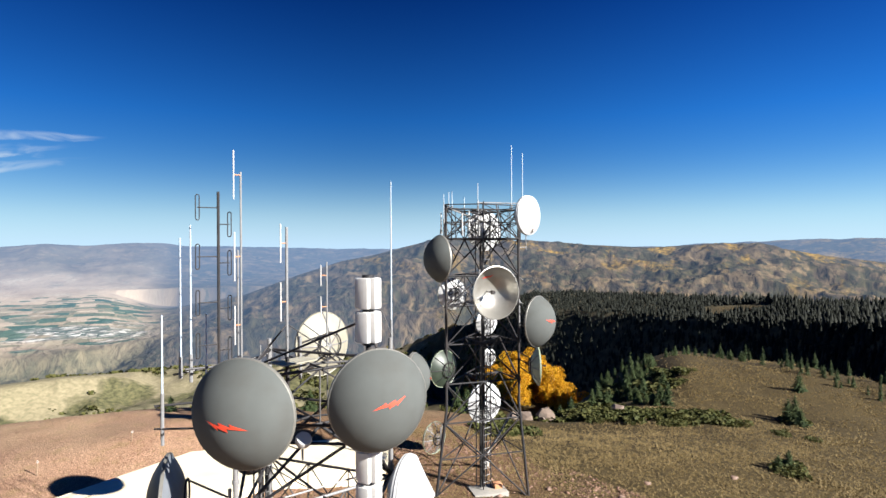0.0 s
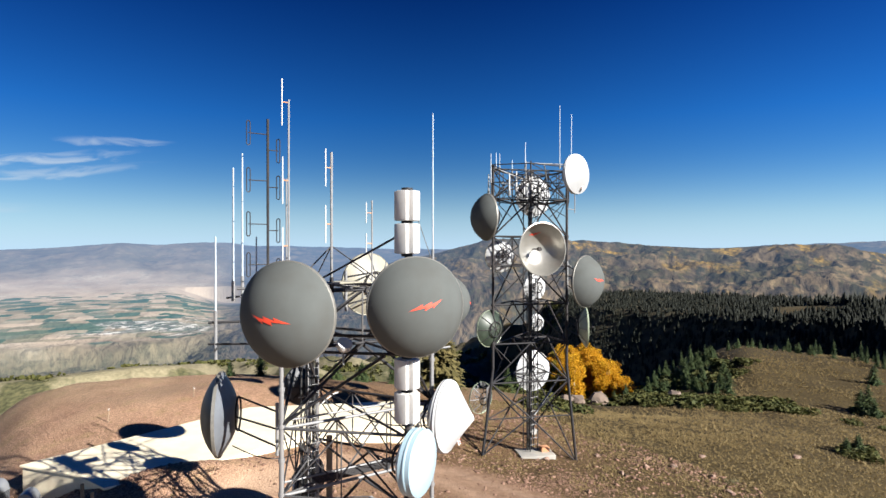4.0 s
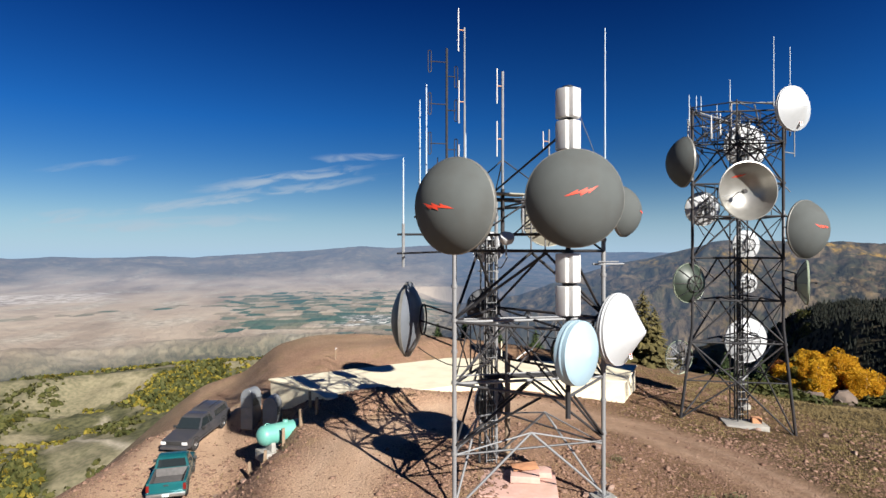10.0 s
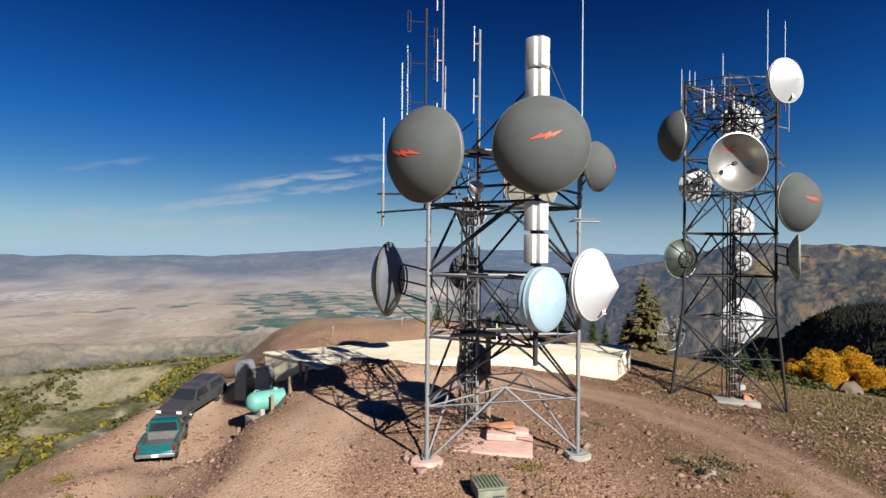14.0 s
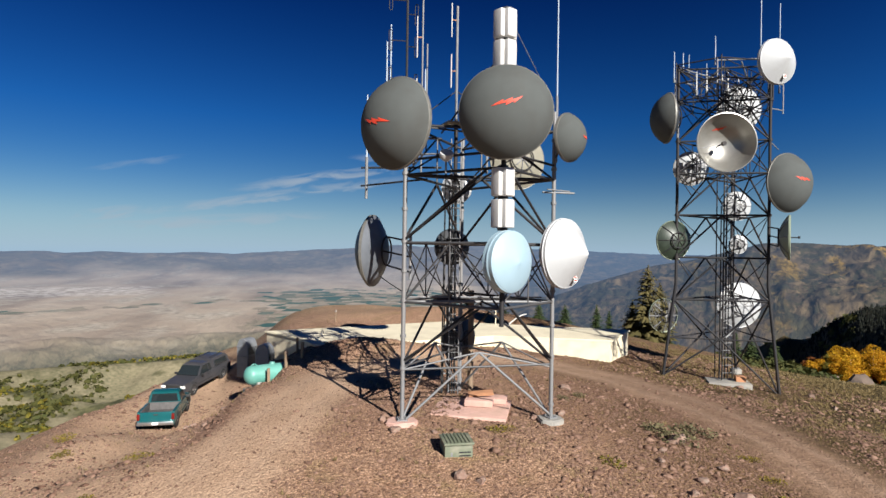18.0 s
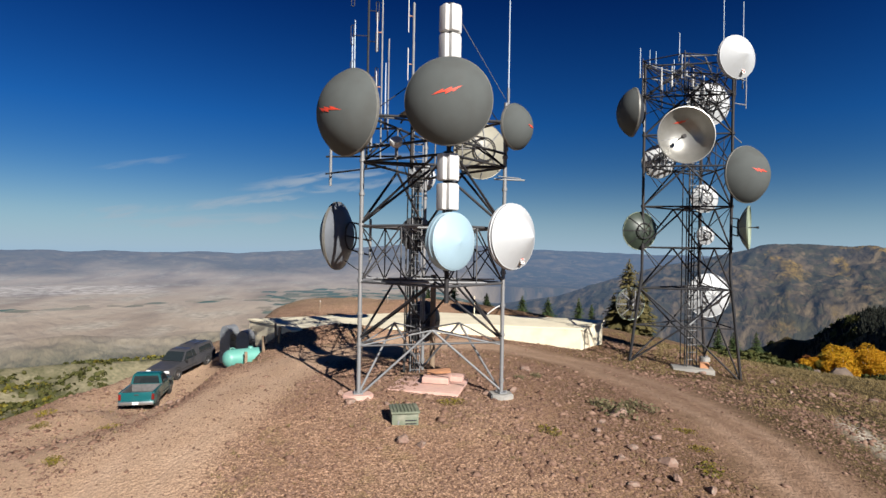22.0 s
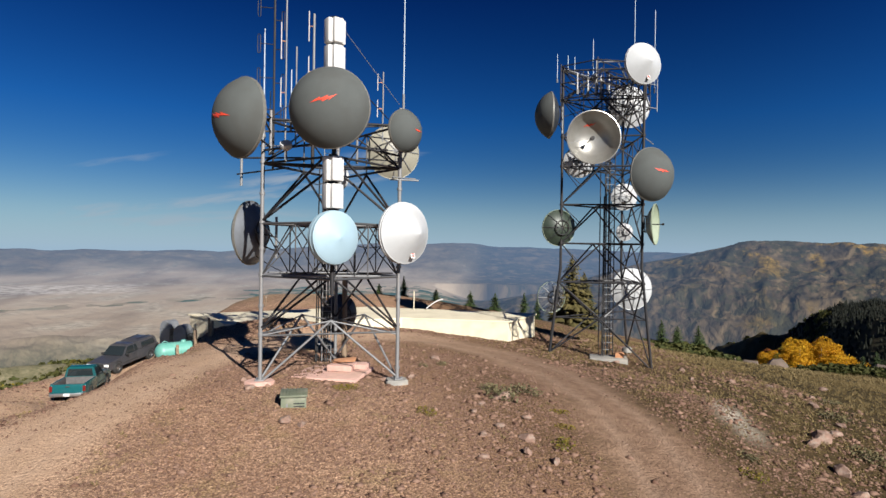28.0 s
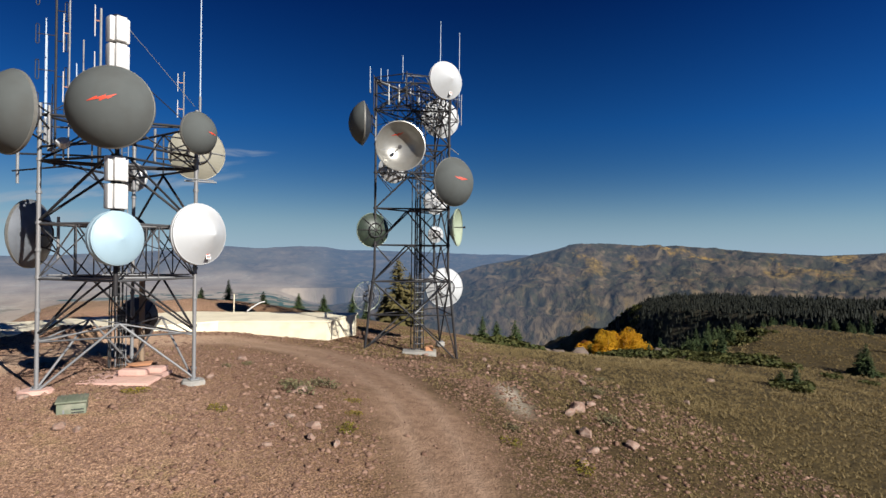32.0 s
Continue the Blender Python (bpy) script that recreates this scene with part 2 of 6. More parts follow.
ABARK = mat("aspen_bark", (0.5, 0.48, 0.4), 0.85, 0, 0.2, 8)


def leafy(name, a, b, translucent=0.25):
    """Foliage: the colour varies from clump to clump."""
    m = bpy.data.materials.new(name)
    m.use_nodes = True
    n, l = m.node_tree.nodes, m.node_tree.links
    bs = n["Principled BSDF"]
    bs.inputs["Roughness"].default_value = 0.75
    bs.inputs["Specular IOR Level"].default_value = 0.2
    g = n.new("ShaderNodeNewGeometry")
    oi = n.new("ShaderNodeObjectInfo")
    ad = n.new("ShaderNodeMath")
    ad.operation = "MULTIPLY_ADD"
    ad.inputs[1].default_value = 0.7
    l.new(g.outputs["Random Per Island"], ad.inputs[0])
    hf = n.new("ShaderNodeMath")
    hf.operation = "MULTIPLY"
    hf.inputs[1].default_value = 0.3
    l.new(oi.outputs["Random"], hf.inputs[0])
    l.new(hf.outputs[0], ad.inputs[2])
    mx = n.new("ShaderNodeMix")
    mx.data_type = "RGBA"
    mx.inputs["A"].default_value, mx.inputs["B"].default_value = (*a, 1), (*b, 1)
    l.new(ad.outputs[0], mx.inputs["Factor"])
    l.new(mx.outputs["Result"], bs.inputs["Base Color"])
    if translucent:
        tr = n.new("ShaderNodeBsdfTranslucent")
        l.new(mx.outputs["Result"], tr.inputs[0])
        ms = n.new("ShaderNodeMixShader")
        ms.inputs[0].default_value = translucent
        l.new(bs.outputs[0], ms.inputs[1])
        l.new(tr.outputs[0], ms.inputs[2])
        l.new(ms.outputs[0], n["Material Output"].inputs[0])
    return m


NEEDLE = leafy("pine_needles", (0.0175, 0.0315, 0.0126), (0.049, 0.0665, 0.021), 0.1)
NEEDLEY = leafy("dry_pine_needles", (0.05, 0.045, 0.016), (0.125, 0.1, 0.038), 0.1)
# needle green taken near-black: the ridge's shade is put into the colour
SHADED_FOREST = leafy("shaded_forest", (0.0036, 0.0052, 0.0032), (0.0104, 0.012, 0.0072), 0.0)
GOLD = leafy("golden_aspen_leaves", (0.4, 0.168, 0.0064), (0.528, 0.32, 0.016), 0.3)
RUSSET = leafy("russet_leaves", (0.165, 0.0375, 0.0112), (0.225, 0.0975, 0.0225), 0.2)
OLIVE = leafy("olive_leaves", (0.0303, 0.0413, 0.011), (0.0825, 0.077, 0.022), 0.2)
YGREEN = leafy("yellow_green_leaves", (0.09, 0.0975, 0.0188), (0.255, 0.18, 0.0225), 0.25)
DRYG = leafy("dry_grass", (0.15, 0.109, 0.0488), (0.285, 0.214, 0.101), 0.2)
SAGE = leafy("sage_leaves", (0.09, 0.0825, 0.045), (0.173, 0.15, 0.075), 0.2)
RUBBLE = leafy("rubble_stone", (0.1, 0.0531, 0.0354), (0.271, 0.171, 0.124), 0.0)

# ---- building blocks ----
def link(name, me, material, parent=None, m=None, label=""):
    ob = new(name, me)
    if material and not me.materials:
        me.materials.append(material)
    if parent:
        ob.parent = parent
    if m is not None:
        ob.matrix_basis = m
    if label:
        tagged(ob, label)
    return ob


def mesh_of(name, bm, smooth=35):
    me = bpy.data.meshes.new(name)
    bm.normal_update()
    bm.to_mesh(me)
    bm.free()
    if smooth:
        me.shade_smooth()
        me.set_sharp_from_angle(angle=radians(smooth))
    return me


def part(name, bm, material, parent, label="", smooth=35):
    return link(name, mesh_of(name, bm, smooth), material, parent, None, label)


def thing(name, m, label, category, group=""):
    ob = new(name)
    ob.empty_display_size = 0.3
    ob.matrix_basis = m
    return tagged(ob, label, category, group)


def lathe(profile, n=36, bm=None):
    """Spins (radius, height) pairs round z."""
    bm = bm or bmesh.new()
    rings = []
    for r, z in profile:
        if r < 1e-5:
            rings.append([bm.verts.new((0, 0, z))])
        else:
            rings.append([bm.verts.new((r * math.cos(2 * math.pi * k / n), r * math.sin(2 * math.pi * k / n), z)) for k in range(n)])
    for a, b in zip(rings, rings[1:]):
        for k in range(n):
            i, j = k, (k + 1) % n
            if len(a) == 1:
                bm.faces.new((a[0], b[i], b[j]))
            elif len(b) == 1:
                bm.faces.new((a[i], b[0], a[j]))
            else:
                bm.faces.new((a[i], b[i], b[j], a[j]))
    return bm


def tube(bm, p, q, r, n=7, r2=None):
    p, q = Vector(p), Vector(q)
    d = q - p
    t = d.to_track_quat("Z", "Y").to_matrix()
    r2 = r if r2 is None else r2
    a, b = [], []
    for k in range(n):
        c = Vector((math.cos(2 * math.pi * k / n), math.sin(2 * math.pi * k / n), 0))
        a.append(bm.verts.new(p + t @ (c * r)))
        b.append(bm.verts.new(q + t @ (c * r2)))
    for k in range(n):
        j = (k + 1) % n
        bm.faces.new((a[k], a[j], b[j], b[k]))
    bm.faces.new(a[::-1])
    bm.faces.new(b)
    return bm


def hose(bm, pts, r, n=5):
    """One bent tube through a row of places."""
    rings = []
    for k, p in enumerate(pts):
        d = Vector(pts[min(k + 1, len(pts) - 1)]) - Vector(pts[max(k - 1, 0)])
        t = d.to_track_quat("Z", "Y").to_matrix()
        rings.append([bm.verts.new(Vector(p) + t @ Vector((r * math.cos(2 * math.pi * j / n), r * math.sin(2 * math.pi * j / n), 0))) for j in range(n)])
    for a, b in zip(rings, rings[1:]):
        for j in range(n):
            i = (j + 1) % n
            bm.faces.new((a[j], a[i], b[i], b[j]))
    bm.faces.new(rings[0][::-1])
    bm.faces.new(rings[-1])
    return bm


def block(bm, c, s, bevel=0.0, m=None):
    """A box of size s round c, with its edges rounded by bevel."""
    r = bmesh.ops.create_cube(bm, size=1.0, matrix=(m or Matrix.Identity(4)) @ Matrix.Translation(c) @ Matrix.Diagonal((*s, 1)))
    if bevel:
        es = list({e for v in r["verts"] for e in v.link_edges})
        bmesh.ops.bevel(bm, geom=es, offset=bevel, segments=2, affect="EDGES", profile=0.6)
    return bm


def prism(bm, outline, z0, z1, bevel=0.0):
    """An upright prism over a plan outline."""
    lo = [bm.verts.new((x, y, z0)) for x, y in outline]
    hi = [bm.verts.new((x, y, z1)) for x, y in outline]
    n = len(outline)
    fs = [bm.faces.new(lo[::-1]), bm.faces.new(hi)] + [bm.faces.new((lo[k], lo[(k + 1) % n], hi[(k + 1) % n], hi[k])) for k in range(n)]
    bmesh.ops.recalc_face_normals(bm, faces=fs)
    if bevel:
        bmesh.ops.bevel(bm, geom=list({e for f in fs for e in f.edges}), offset=bevel, segments=2, affect="EDGES")
    return bm


RODS = {}


def rod_mesh(sides, material):
    """A unit rod along z, shared by all members of one material."""
    key = (sides, material.name)
    if key not in RODS:
        bm = bmesh.new()
        tube(bm, (0, 0, 0), (0, 0, 1), 1.0, sides)
        me = mesh_of("rod", bm, 50)
        me.materials.append(material)
        RODS[key] = me
    return RODS[key]


def rod(name, p, q, r, material, parent, sides=8, label=""):
    """A straight member from p to q in world places, as a part of parent."""
    p, q = Vector(p), Vector(q)
    d = q - p
    m = Matrix.Translation(p) @ d.to_track_quat("Z", "Y").to_matrix().to_4x4() @ Matrix.Diagonal((r, r, d.length, 1))
    ob = link(name, rod_mesh(sides, material), None, parent, m, label)
    ob.matrix_parent_inverse = parent.matrix_basis.inverted()
    return ob


def world_part(name, bm, material, parent, label="", smooth=35):
    """A part whose mesh is given in world places."""
    ob = part(name, bm, material, parent, label, smooth)
    ob.matrix_parent_inverse = parent.matrix_basis.inverted()
    return ob

# ---- terrain ----
CX, CY, HORIZON = 0.0, -21.0, 7.0


def smooth(a, b, x):
    t = np.clip((np.asarray(x, float) - a) / (b - a), 0, 1)
    return t * t * (3 - 2 * t)


def fall(u, slope, c):
    """A drop that starts gently and then goes on at one slope."""
    u = np.maximum(u, 0)
    return slope * (np.sqrt(u * u + c * c) - c)


def grid_noise(x, y, seed):
    xi, yi = np.floor(x).astype(np.int64), np.floor(y).astype(np.int64)
    xf, yf = x - xi, y - yi
    u, v = xf * xf * (3 - 2 * xf), yf * yf * (3 - 2 * yf)

    def h(i, j):
        k = (i * 374761393 + j * 668265263 + seed * 974634533) & 0x7FFFFFFF
        k = ((k ^ (k >> 13)) * 1274126177) & 0x7FFFFFFF
        return ((k ^ (k >> 16)) & 0xFFFF) / 32767.5 - 1
    return (h(xi, yi) * (1 - u) + h(xi + 1, yi) * u) * (1 - v) + (h(xi, yi + 1) * (1 - u) + h(xi + 1, yi + 1) * u) * v


def fbm(x, y, size, seed, octaves=5, ridged=False):
    s, amp, f = 0, 0.5, 1 / size
    for k in range(octaves):
        n = grid_noise(x * f + 17.3 * k, y * f - 9.1 * k, seed + k)
        s = s + amp * ((1 - 2 * np.abs(n)) if ridged else n)
        amp, f = amp * 0.5, f * 2.03
    return s


ROAD = [(-7.5, -16), (-6.3, -5), (-4.3, 2.6), (-2.8, 8.2), (2.5, 11.6), (7.5, 11.6), (11.4, 8.2), (13, 3), (13.3, -3), (11.7, -10.5), (7, -19)]


PARKING = [(-9.5, -14), (-9.6, -4), (-10.8, 4), (-11.5, 10), (-11.6, 24)]


def road_distance(x, y, line=ROAD):
    best = np.full(np.shape(x), 1e9)
    for (ax, ay), (bx, by) in zip(line, line[1:]):
        dx, dy = bx - ax, by - ay
        t = np.clip(((x - ax) * dx + (y - ay) * dy) / (dx * dx + dy * dy), 0, 1)
        best = np.minimum(best, np.hypot(x - ax - t * dx, y - ay - t * dy))
    return best


def polar(x, y):
    return np.degrees(np.arctan2(x - CX, y - CY)), np.hypot(x - CX, y - CY)


def el(r, degrees):
    return HORIZON + r * np.tan(np.radians(degrees))


MID_A = [8, 15, 20, 25, 29, 32, 35, 37.8, 42, 47, 52, 58, 64, 67, 70, 78, 100]
MID_E = [-6.5, -5.3, -4.4, -2.5, -1.2, -0.65, 0.15, 0.8, 0.8, 0.65, 0.3, 0.0, 0.35, 0.1, -0.5, -1.5, -2]
FAR_A = [-180, -60, -30, -22, -15.5, -8, -3, 1, 4.7, 8, 11.4, 16, 20, 30, 60, 70, 80, 180]
FAR_E = [-0.5, -0.6, -0.7, -0.68, -0.68, -0.6, -0.2, 0.1, 0.4, 0.25, 0.45, 0.2, 0.0, -0.2, 0.0, 0.6, 0.5, -0.2]


def height(x, y):
    x, y = np.asarray(x, float), np.asarray(y, float)
    a, r = polar(x, y)
    # the hilltop
    right = smooth(40, 54, a)
    z = 0.36 - fall(-3.0 - x, 0.42, 4.5) * (1 - 0.36 * smooth(14, 3, y)) - fall(x - 5, 0.115, 2.2) - fall(1.5 - y, 0.16, 5)
    z = z - (1 - right) * fall(0.25 * (x - 8) + 0.97 * (y - 35), 0.5, 7)
    z = z + 1.1 * np.exp(-((x - 9) / 12) ** 2 - ((y - 28.5) / 4.5) ** 2) + 0.85 * np.exp(-((x + 0.8) / 3.6) ** 2 - ((y - 14.0) / 1.5) ** 2) * (y < 30)
    z = z + 0.3 * np.exp(-((x + 6.2) / 1.2) ** 2 - ((y - 9) / 3.5) ** 2) - 1.05 * np.exp(-((x + 9.3) / 2.3) ** 4 - ((y - 6.5) / 6.0) ** 4)
    z = z - 0.45 * np.exp(-((x + 5.9) / 2.0) ** 2 - ((y - 9.3) / 2.5) ** 2)
    z = z - 1.7 * np.exp(-((x + 8.4) / 2.6) ** 4 - ((y - 14.2) / 4.4) ** 4) - 1.9 * np.exp(-((x - 43) / 12) ** 2 - ((y - 26) / 9) ** 2) - fall(-14.6 - x, 0.5, 2.0) * smooth(12, 19, y) - 1.8 * smooth(21.5, 28, y) * smooth(-7, -12, x) + 0.8 * np.exp(-((x + 16.5) / 3.0) ** 2 - ((y - 12.5) / 5.0) ** 2)
    z = z + 3.6 * np.exp(-((x - 84) / 27) ** 2 - ((y - 60) / 21) ** 2) * smooth(53, 46, a)
    z = z + 4.0 * smooth(52, 58, a) * smooth(72, 108, r) * smooth(110, 92, a)
    rough = 1 - 0.75 * smooth(2.6, 1.2, road_distance(x, y))
    z = z + rough * (0.10 * fbm(x, y, 2.2, 3) + 0.16 * fbm(x, y, 9, 5)) + smooth(25, 80, r) * 1.0 * fbm(x, y, 22, 8)
    z = z - 0.02 * np.exp(-((road_distance(x, y) - 0.85) / 0.28) ** 2)
    shelf = np.exp(-((x + 11.7) / 2.7) ** 4 - ((y - 15.5) / 7.6) ** 4)
    z = z * (1 - shelf) + shelf * -2.85
    # the land below
    west = 30 * smooth(10, -4, a) * smooth(55, 135, r) * smooth(950, 500, r)
    base = np.interp(r, [60, 110, 220, 400, 700, 1100, 2900], [-20, -42, -72, -100, -132, -158, -160])
    base = base + 0.055 * r * np.clip(1.4 - r / 900, 0.0, 1) * fbm(x, y, 160, 11, 5, True)
    base = base + 42 * smooth(380, 620, r) * smooth(1250, 950, r) * np.clip(fbm(x, y, 340, 13, 6, True) + 0.05, 0, 1)
    base = base - west * smooth(420, 300, r)
    cap = 5 - r * (0.178 - 0.012 * fbm(x, y, 260, 15, 5, True))
    base = base + (np.minimum(base, cap) - base) * smooth(26, 14, a) * smooth(1150, 980, r)
    crest = el(1900.0, np.interp(a, MID_A, MID_E))
    up = smooth(780, 1900, r)
    mid = np.where(r < 1900, -115 + (crest + 115) * up ** 0.85, crest - 60 * smooth(1900, 2700, r))
    mid = mid + (r < 1900) * smooth(800, 1150, r) * smooth(1900, 1650, r) * (30 * fbm(x, y, 330, 21, 7, True) + 9 * fbm(a * 33.2, r * 0.4, 90, 23, 6, True) - 9)
    base = np.where(r > 700, base + (mid - base) * smooth(8, 15, a) * smooth(700, 950, r), base)
    far_crest = el(4300.0, np.interp(a, FAR_A, FAR_E)) + 13 * fbm(a * 1.0, a * 0, 2.6, 31, 5)
    lift = smooth(2850, 4300, r)
    far = -160 + (far_crest + 160) * lift ** 1.3 + 46 * (fbm(x, y, 520, 41, 6, True) - 0.1) * lift * smooth(4300, 3900, r)
    base = np.where(r > 2700, np.maximum(base + (far - base) * smooth(2700, 2950, r), far), base)
    # the wooded ridge and the ravine before it
    rc = np.interp(a, [43, 50, 60, 70, 80, 95, 120], [440, 395, 325, 255, 205, 160, 150])
    s = r / rc
    top = np.interp(a, [39, 42, 44.5, 47, 52, 60, 68, 76, 90], [-82, -58, -40, -32, -28, -24, -18.5, -14, -11])
    ridge = top - 56 + 56 * np.clip((s - 0.74) / 0.26, 0, 1) ** 0.9 + 1.6 * fbm(x, y, 45, 51) - 75 * smooth(1.38, 2.2, s)
    base = base + (ridge - base) * smooth(38.0, 43.0, a) * (1 - smooth(1.9, 2.4, s))
    far_edge = np.interp(a, [28, 40, 46], [70, 95, 128])
    k = smooth(far_edge, far_edge + 100, r)
    drop = np.interp(a, [48, 54, 60, 68, 76, 90], [118, 128, 132, 112, 98, 90])
    k = k * (1 - right) + smooth(drop, drop + 34, r) * right
    z = z - 3.6 * np.exp(-((a - 43.5) / 7.5) ** 2) * smooth(60, 94, r)
    bench = np.exp(-((r - 152) / 36) ** 4 - ((a - 43.4) / 6.8) ** 4)
    return (z * (1 - k) + base * k) * (1 - bench) + (-21 + 0.9 * fbm(x, y, 24, 55)) * bench


def ground_z(x, y):
    return float(height(np.array([x]), np.array([y]))[0])


def polar_sheet(name, radii, angles):
    """A sheet of land between two radii, wrapped all round."""
    A, R = np.meshgrid(np.radians(angles), radii)
    X, Y = CX + R * np.sin(A), CY + R * np.cos(A)
    Z = height(X, Y)
    nr, na = X.shape
    co = np.stack([X, Y, Z], -1).reshape(-1, 3)
    i, j = np.meshgrid(np.arange(nr - 1), np.arange(na), indexing="ij")
    jn = (j + 1) % na
    q = np.stack([i * na + j, i * na + jn, (i + 1) * na + jn, (i + 1) * na + j], -1).reshape(-1, 4)
    me = bpy.data.meshes.new(name)
    me.vertices.add(len(co))
    me.vertices.foreach_set("co", co.ravel().astype(np.float32))
    me.loops.add(q.size)
    me.loops.foreach_set("vertex_index", q[:, ::-1].ravel().astype(np.int32))
    me.polygons.add(len(q))
    me.polygons.foreach_set("loop_start", np.arange(0, q.size, 4, dtype=np.int32))
    me.update(calc_edges=True)
    me.shade_smooth()
    return me, co


def zone(me, name, values):
    at = me.attributes.new(name, "FLOAT", "POINT")
    at.data.foreach_set("value", np.asarray(values, np.float32))


ANGLES = np.concatenate([np.arange(-50, 95, 0.24), np.arange(95, 310, 3.0)])
me, co = polar_sheet("ground", np.concatenate([[0.02], np.geomspace(3.0, 740, 344)]), ANGLES)
gx, gy = co[:, 0], co[:, 1]
ga, gr = polar(gx, gy)
wob = fbm(gx, gy, 6, 71) * 0.9 + fbm(gx, gy, 1.2, 72) * 0.35
zone(me, "road", np.maximum(0.9 * smooth(3.0, 1.0, road_distance(gx, gy) + 1.3 * wob), 0.9 * smooth(4.2, 1.6, road_distance(gx, gy, PARKING) + 1.3 * wob)))
zone(me, "track", np.exp(-((road_distance(gx, gy) - 0.85 + 0.3 * wob) / 0.3) ** 2))
zone(me, "meadow", np.maximum(smooth(13, 27, gx + 0.3 * (gy + 5) * (gy < 20) + 9 * wob) * smooth(30, 40, ga + 5 * wob), 0.85 * smooth(8, 15, gx + 5 * wob) * smooth(16, 4, gy)))
zone(me, "scrub", smooth(45, 95, gr + 14 * wob) * smooth(48, 38, ga))
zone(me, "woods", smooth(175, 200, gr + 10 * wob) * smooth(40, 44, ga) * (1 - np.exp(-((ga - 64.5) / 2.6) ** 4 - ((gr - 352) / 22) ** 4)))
LANES = ([(-20.6, 445), (-18.9, 402), (-17.3, 386), (-16.2, 366)], [(-17.6, 478), (-19.2, 452), (-20.0, 420), (-21.5, 405)], [(-13.6, 345), (-12.4, 372), (-11.0, 376)])
zone(me, "lane", np.max([np.exp(-(road_distance(gx, gy, [(CX + r * math.sin(radians(a)), CY + r * math.cos(radians(a))) for a, r in lane]) / 2.6) ** 2) for lane in LANES], axis=0))
zone(me, "east", smooth(3, 13, gx + 4 * wob))
zone(me, "pale", np.clip(np.exp(-((gx - 18.2 - 0.28 * (gy + 3.4)) / 0.55) ** 2 - ((gy + 2.6) / 2.6) ** 2) * (0.45 + 1.3 * wob), 0, 1))


def ground_material():
    m = bpy.data.materials.new("hilltop_ground")
    m.use_nodes = True
    n, l = m.node_tree.nodes, m.node_tree.links
    b = n["Principled BSDF"]
    b.inputs["Roughness"].default_value, b.inputs["Specular IOR Level"].default_value = 0.95, 0.15
    tc = n.new("ShaderNodeTexCoord")

    def noise_ramp(scale, c0, c1, p0=0.35, p1=0.65, detail=6):
        t = n.new("ShaderNodeTexNoise")
        t.inputs["Scale"].default_value, t.inputs["Detail"].default_value = scale, detail
        l.new(tc.outputs["Object"], t.inputs["Vector"])
        r = n.new("ShaderNodeValToRGB")
        r.color_ramp.elements[0].position, r.color_ramp.elements[1].position = p0, p1
        r.color_ramp.elements[0].color, r.color_ramp.elements[1].color = (*c0, 1), (*c1, 1)
        l.new(t.outputs["Fac"], r.inputs[0])
        return r.outputs[0]

    def mix(f, a, c, kind="MIX"):
        x = n.new("ShaderNodeMix")
        x.data_type, x.blend_type = "RGBA", kind
        if isinstance(f, float):
            x.inputs["Factor"].default_value = f
        else:
            l.new(f, x.inputs["Factor"])
        l.new(a, x.inputs["A"])
        l.new(c, x.inputs["B"])
        return x.outputs["Result"]

    def attr(name):
        t = n.new("ShaderNodeAttribute")
        t.attribute_name = name
        return t.outputs["Fac"]

    def toned(c, k):
        x = n.new("ShaderNodeVectorMath")
        x.operation = "MULTIPLY"
        l.new(c, x.inputs[0])
        x.inputs[1].default_value = k
        return x.outputs[0]

    soil = mix(0.5, noise_ramp(0.35, (0.31, 0.185, 0.125), (0.42, 0.28, 0.19)), noise_ramp(9.0, (0.15, 0.085, 0.055), (0.56, 0.385, 0.285), 0.36, 0.64, 9))
    tuft = noise_ramp(0.9, (0, 0, 0), (0.4, 0.4, 0.4), 0.53, 0.66, 8)
    soil = mix(tuft, soil, noise_ramp(16, (0.2, 0.15, 0.07), (0.36, 0.28, 0.14)))
    road = mix(0.5, noise_ramp(0.6, (0.39, 0.265, 0.18), (0.5, 0.355, 0.255)), noise_ramp(22, (0.34, 0.22, 0.155), (0.52, 0.375, 0.275)))
    track = noise_ramp(9, (0.43, 0.32, 0.24), (0.48, 0.36, 0.27))
    grass = mix(0.55, noise_ramp(0.16, (0.105, 0.07, 0.03), (0.17, 0.115, 0.05)), noise_ramp(3.5, (0.03, 0.022, 0.01), (0.22, 0.148, 0.066), 0.36, 0.66, 10))
    grit = noise_ramp(20, (0.38, 0.36, 0.34), (1.7, 1.66, 1.6), 0.4, 0.62, 5)
    soil = mix(0.75, toned(soil, (0.74, 0.71, 0.67)), grit, "MULTIPLY")
    cinder = mix(0.85, mix(0.5, noise_ramp(0.5, (0.17, 0.098, 0.06), (0.25, 0.15, 0.092)), noise_ramp(7, (0.08, 0.046, 0.028), (0.32, 0.19, 0.118), 0.38, 0.62, 8)), grit, "MULTIPLY")
    soil = mix(attr("east"), soil, toned(cinder, (0.6, 0.6, 0.55)))
    road = mix(0.35, toned(road, (0.9, 0.88, 0.83)), grit, "MULTIPLY")
    road = mix(attr("east"), road, noise_ramp(3.0, (0.155, 0.095, 0.062), (0.235, 0.148, 0.098), 0.35, 0.65, 9))
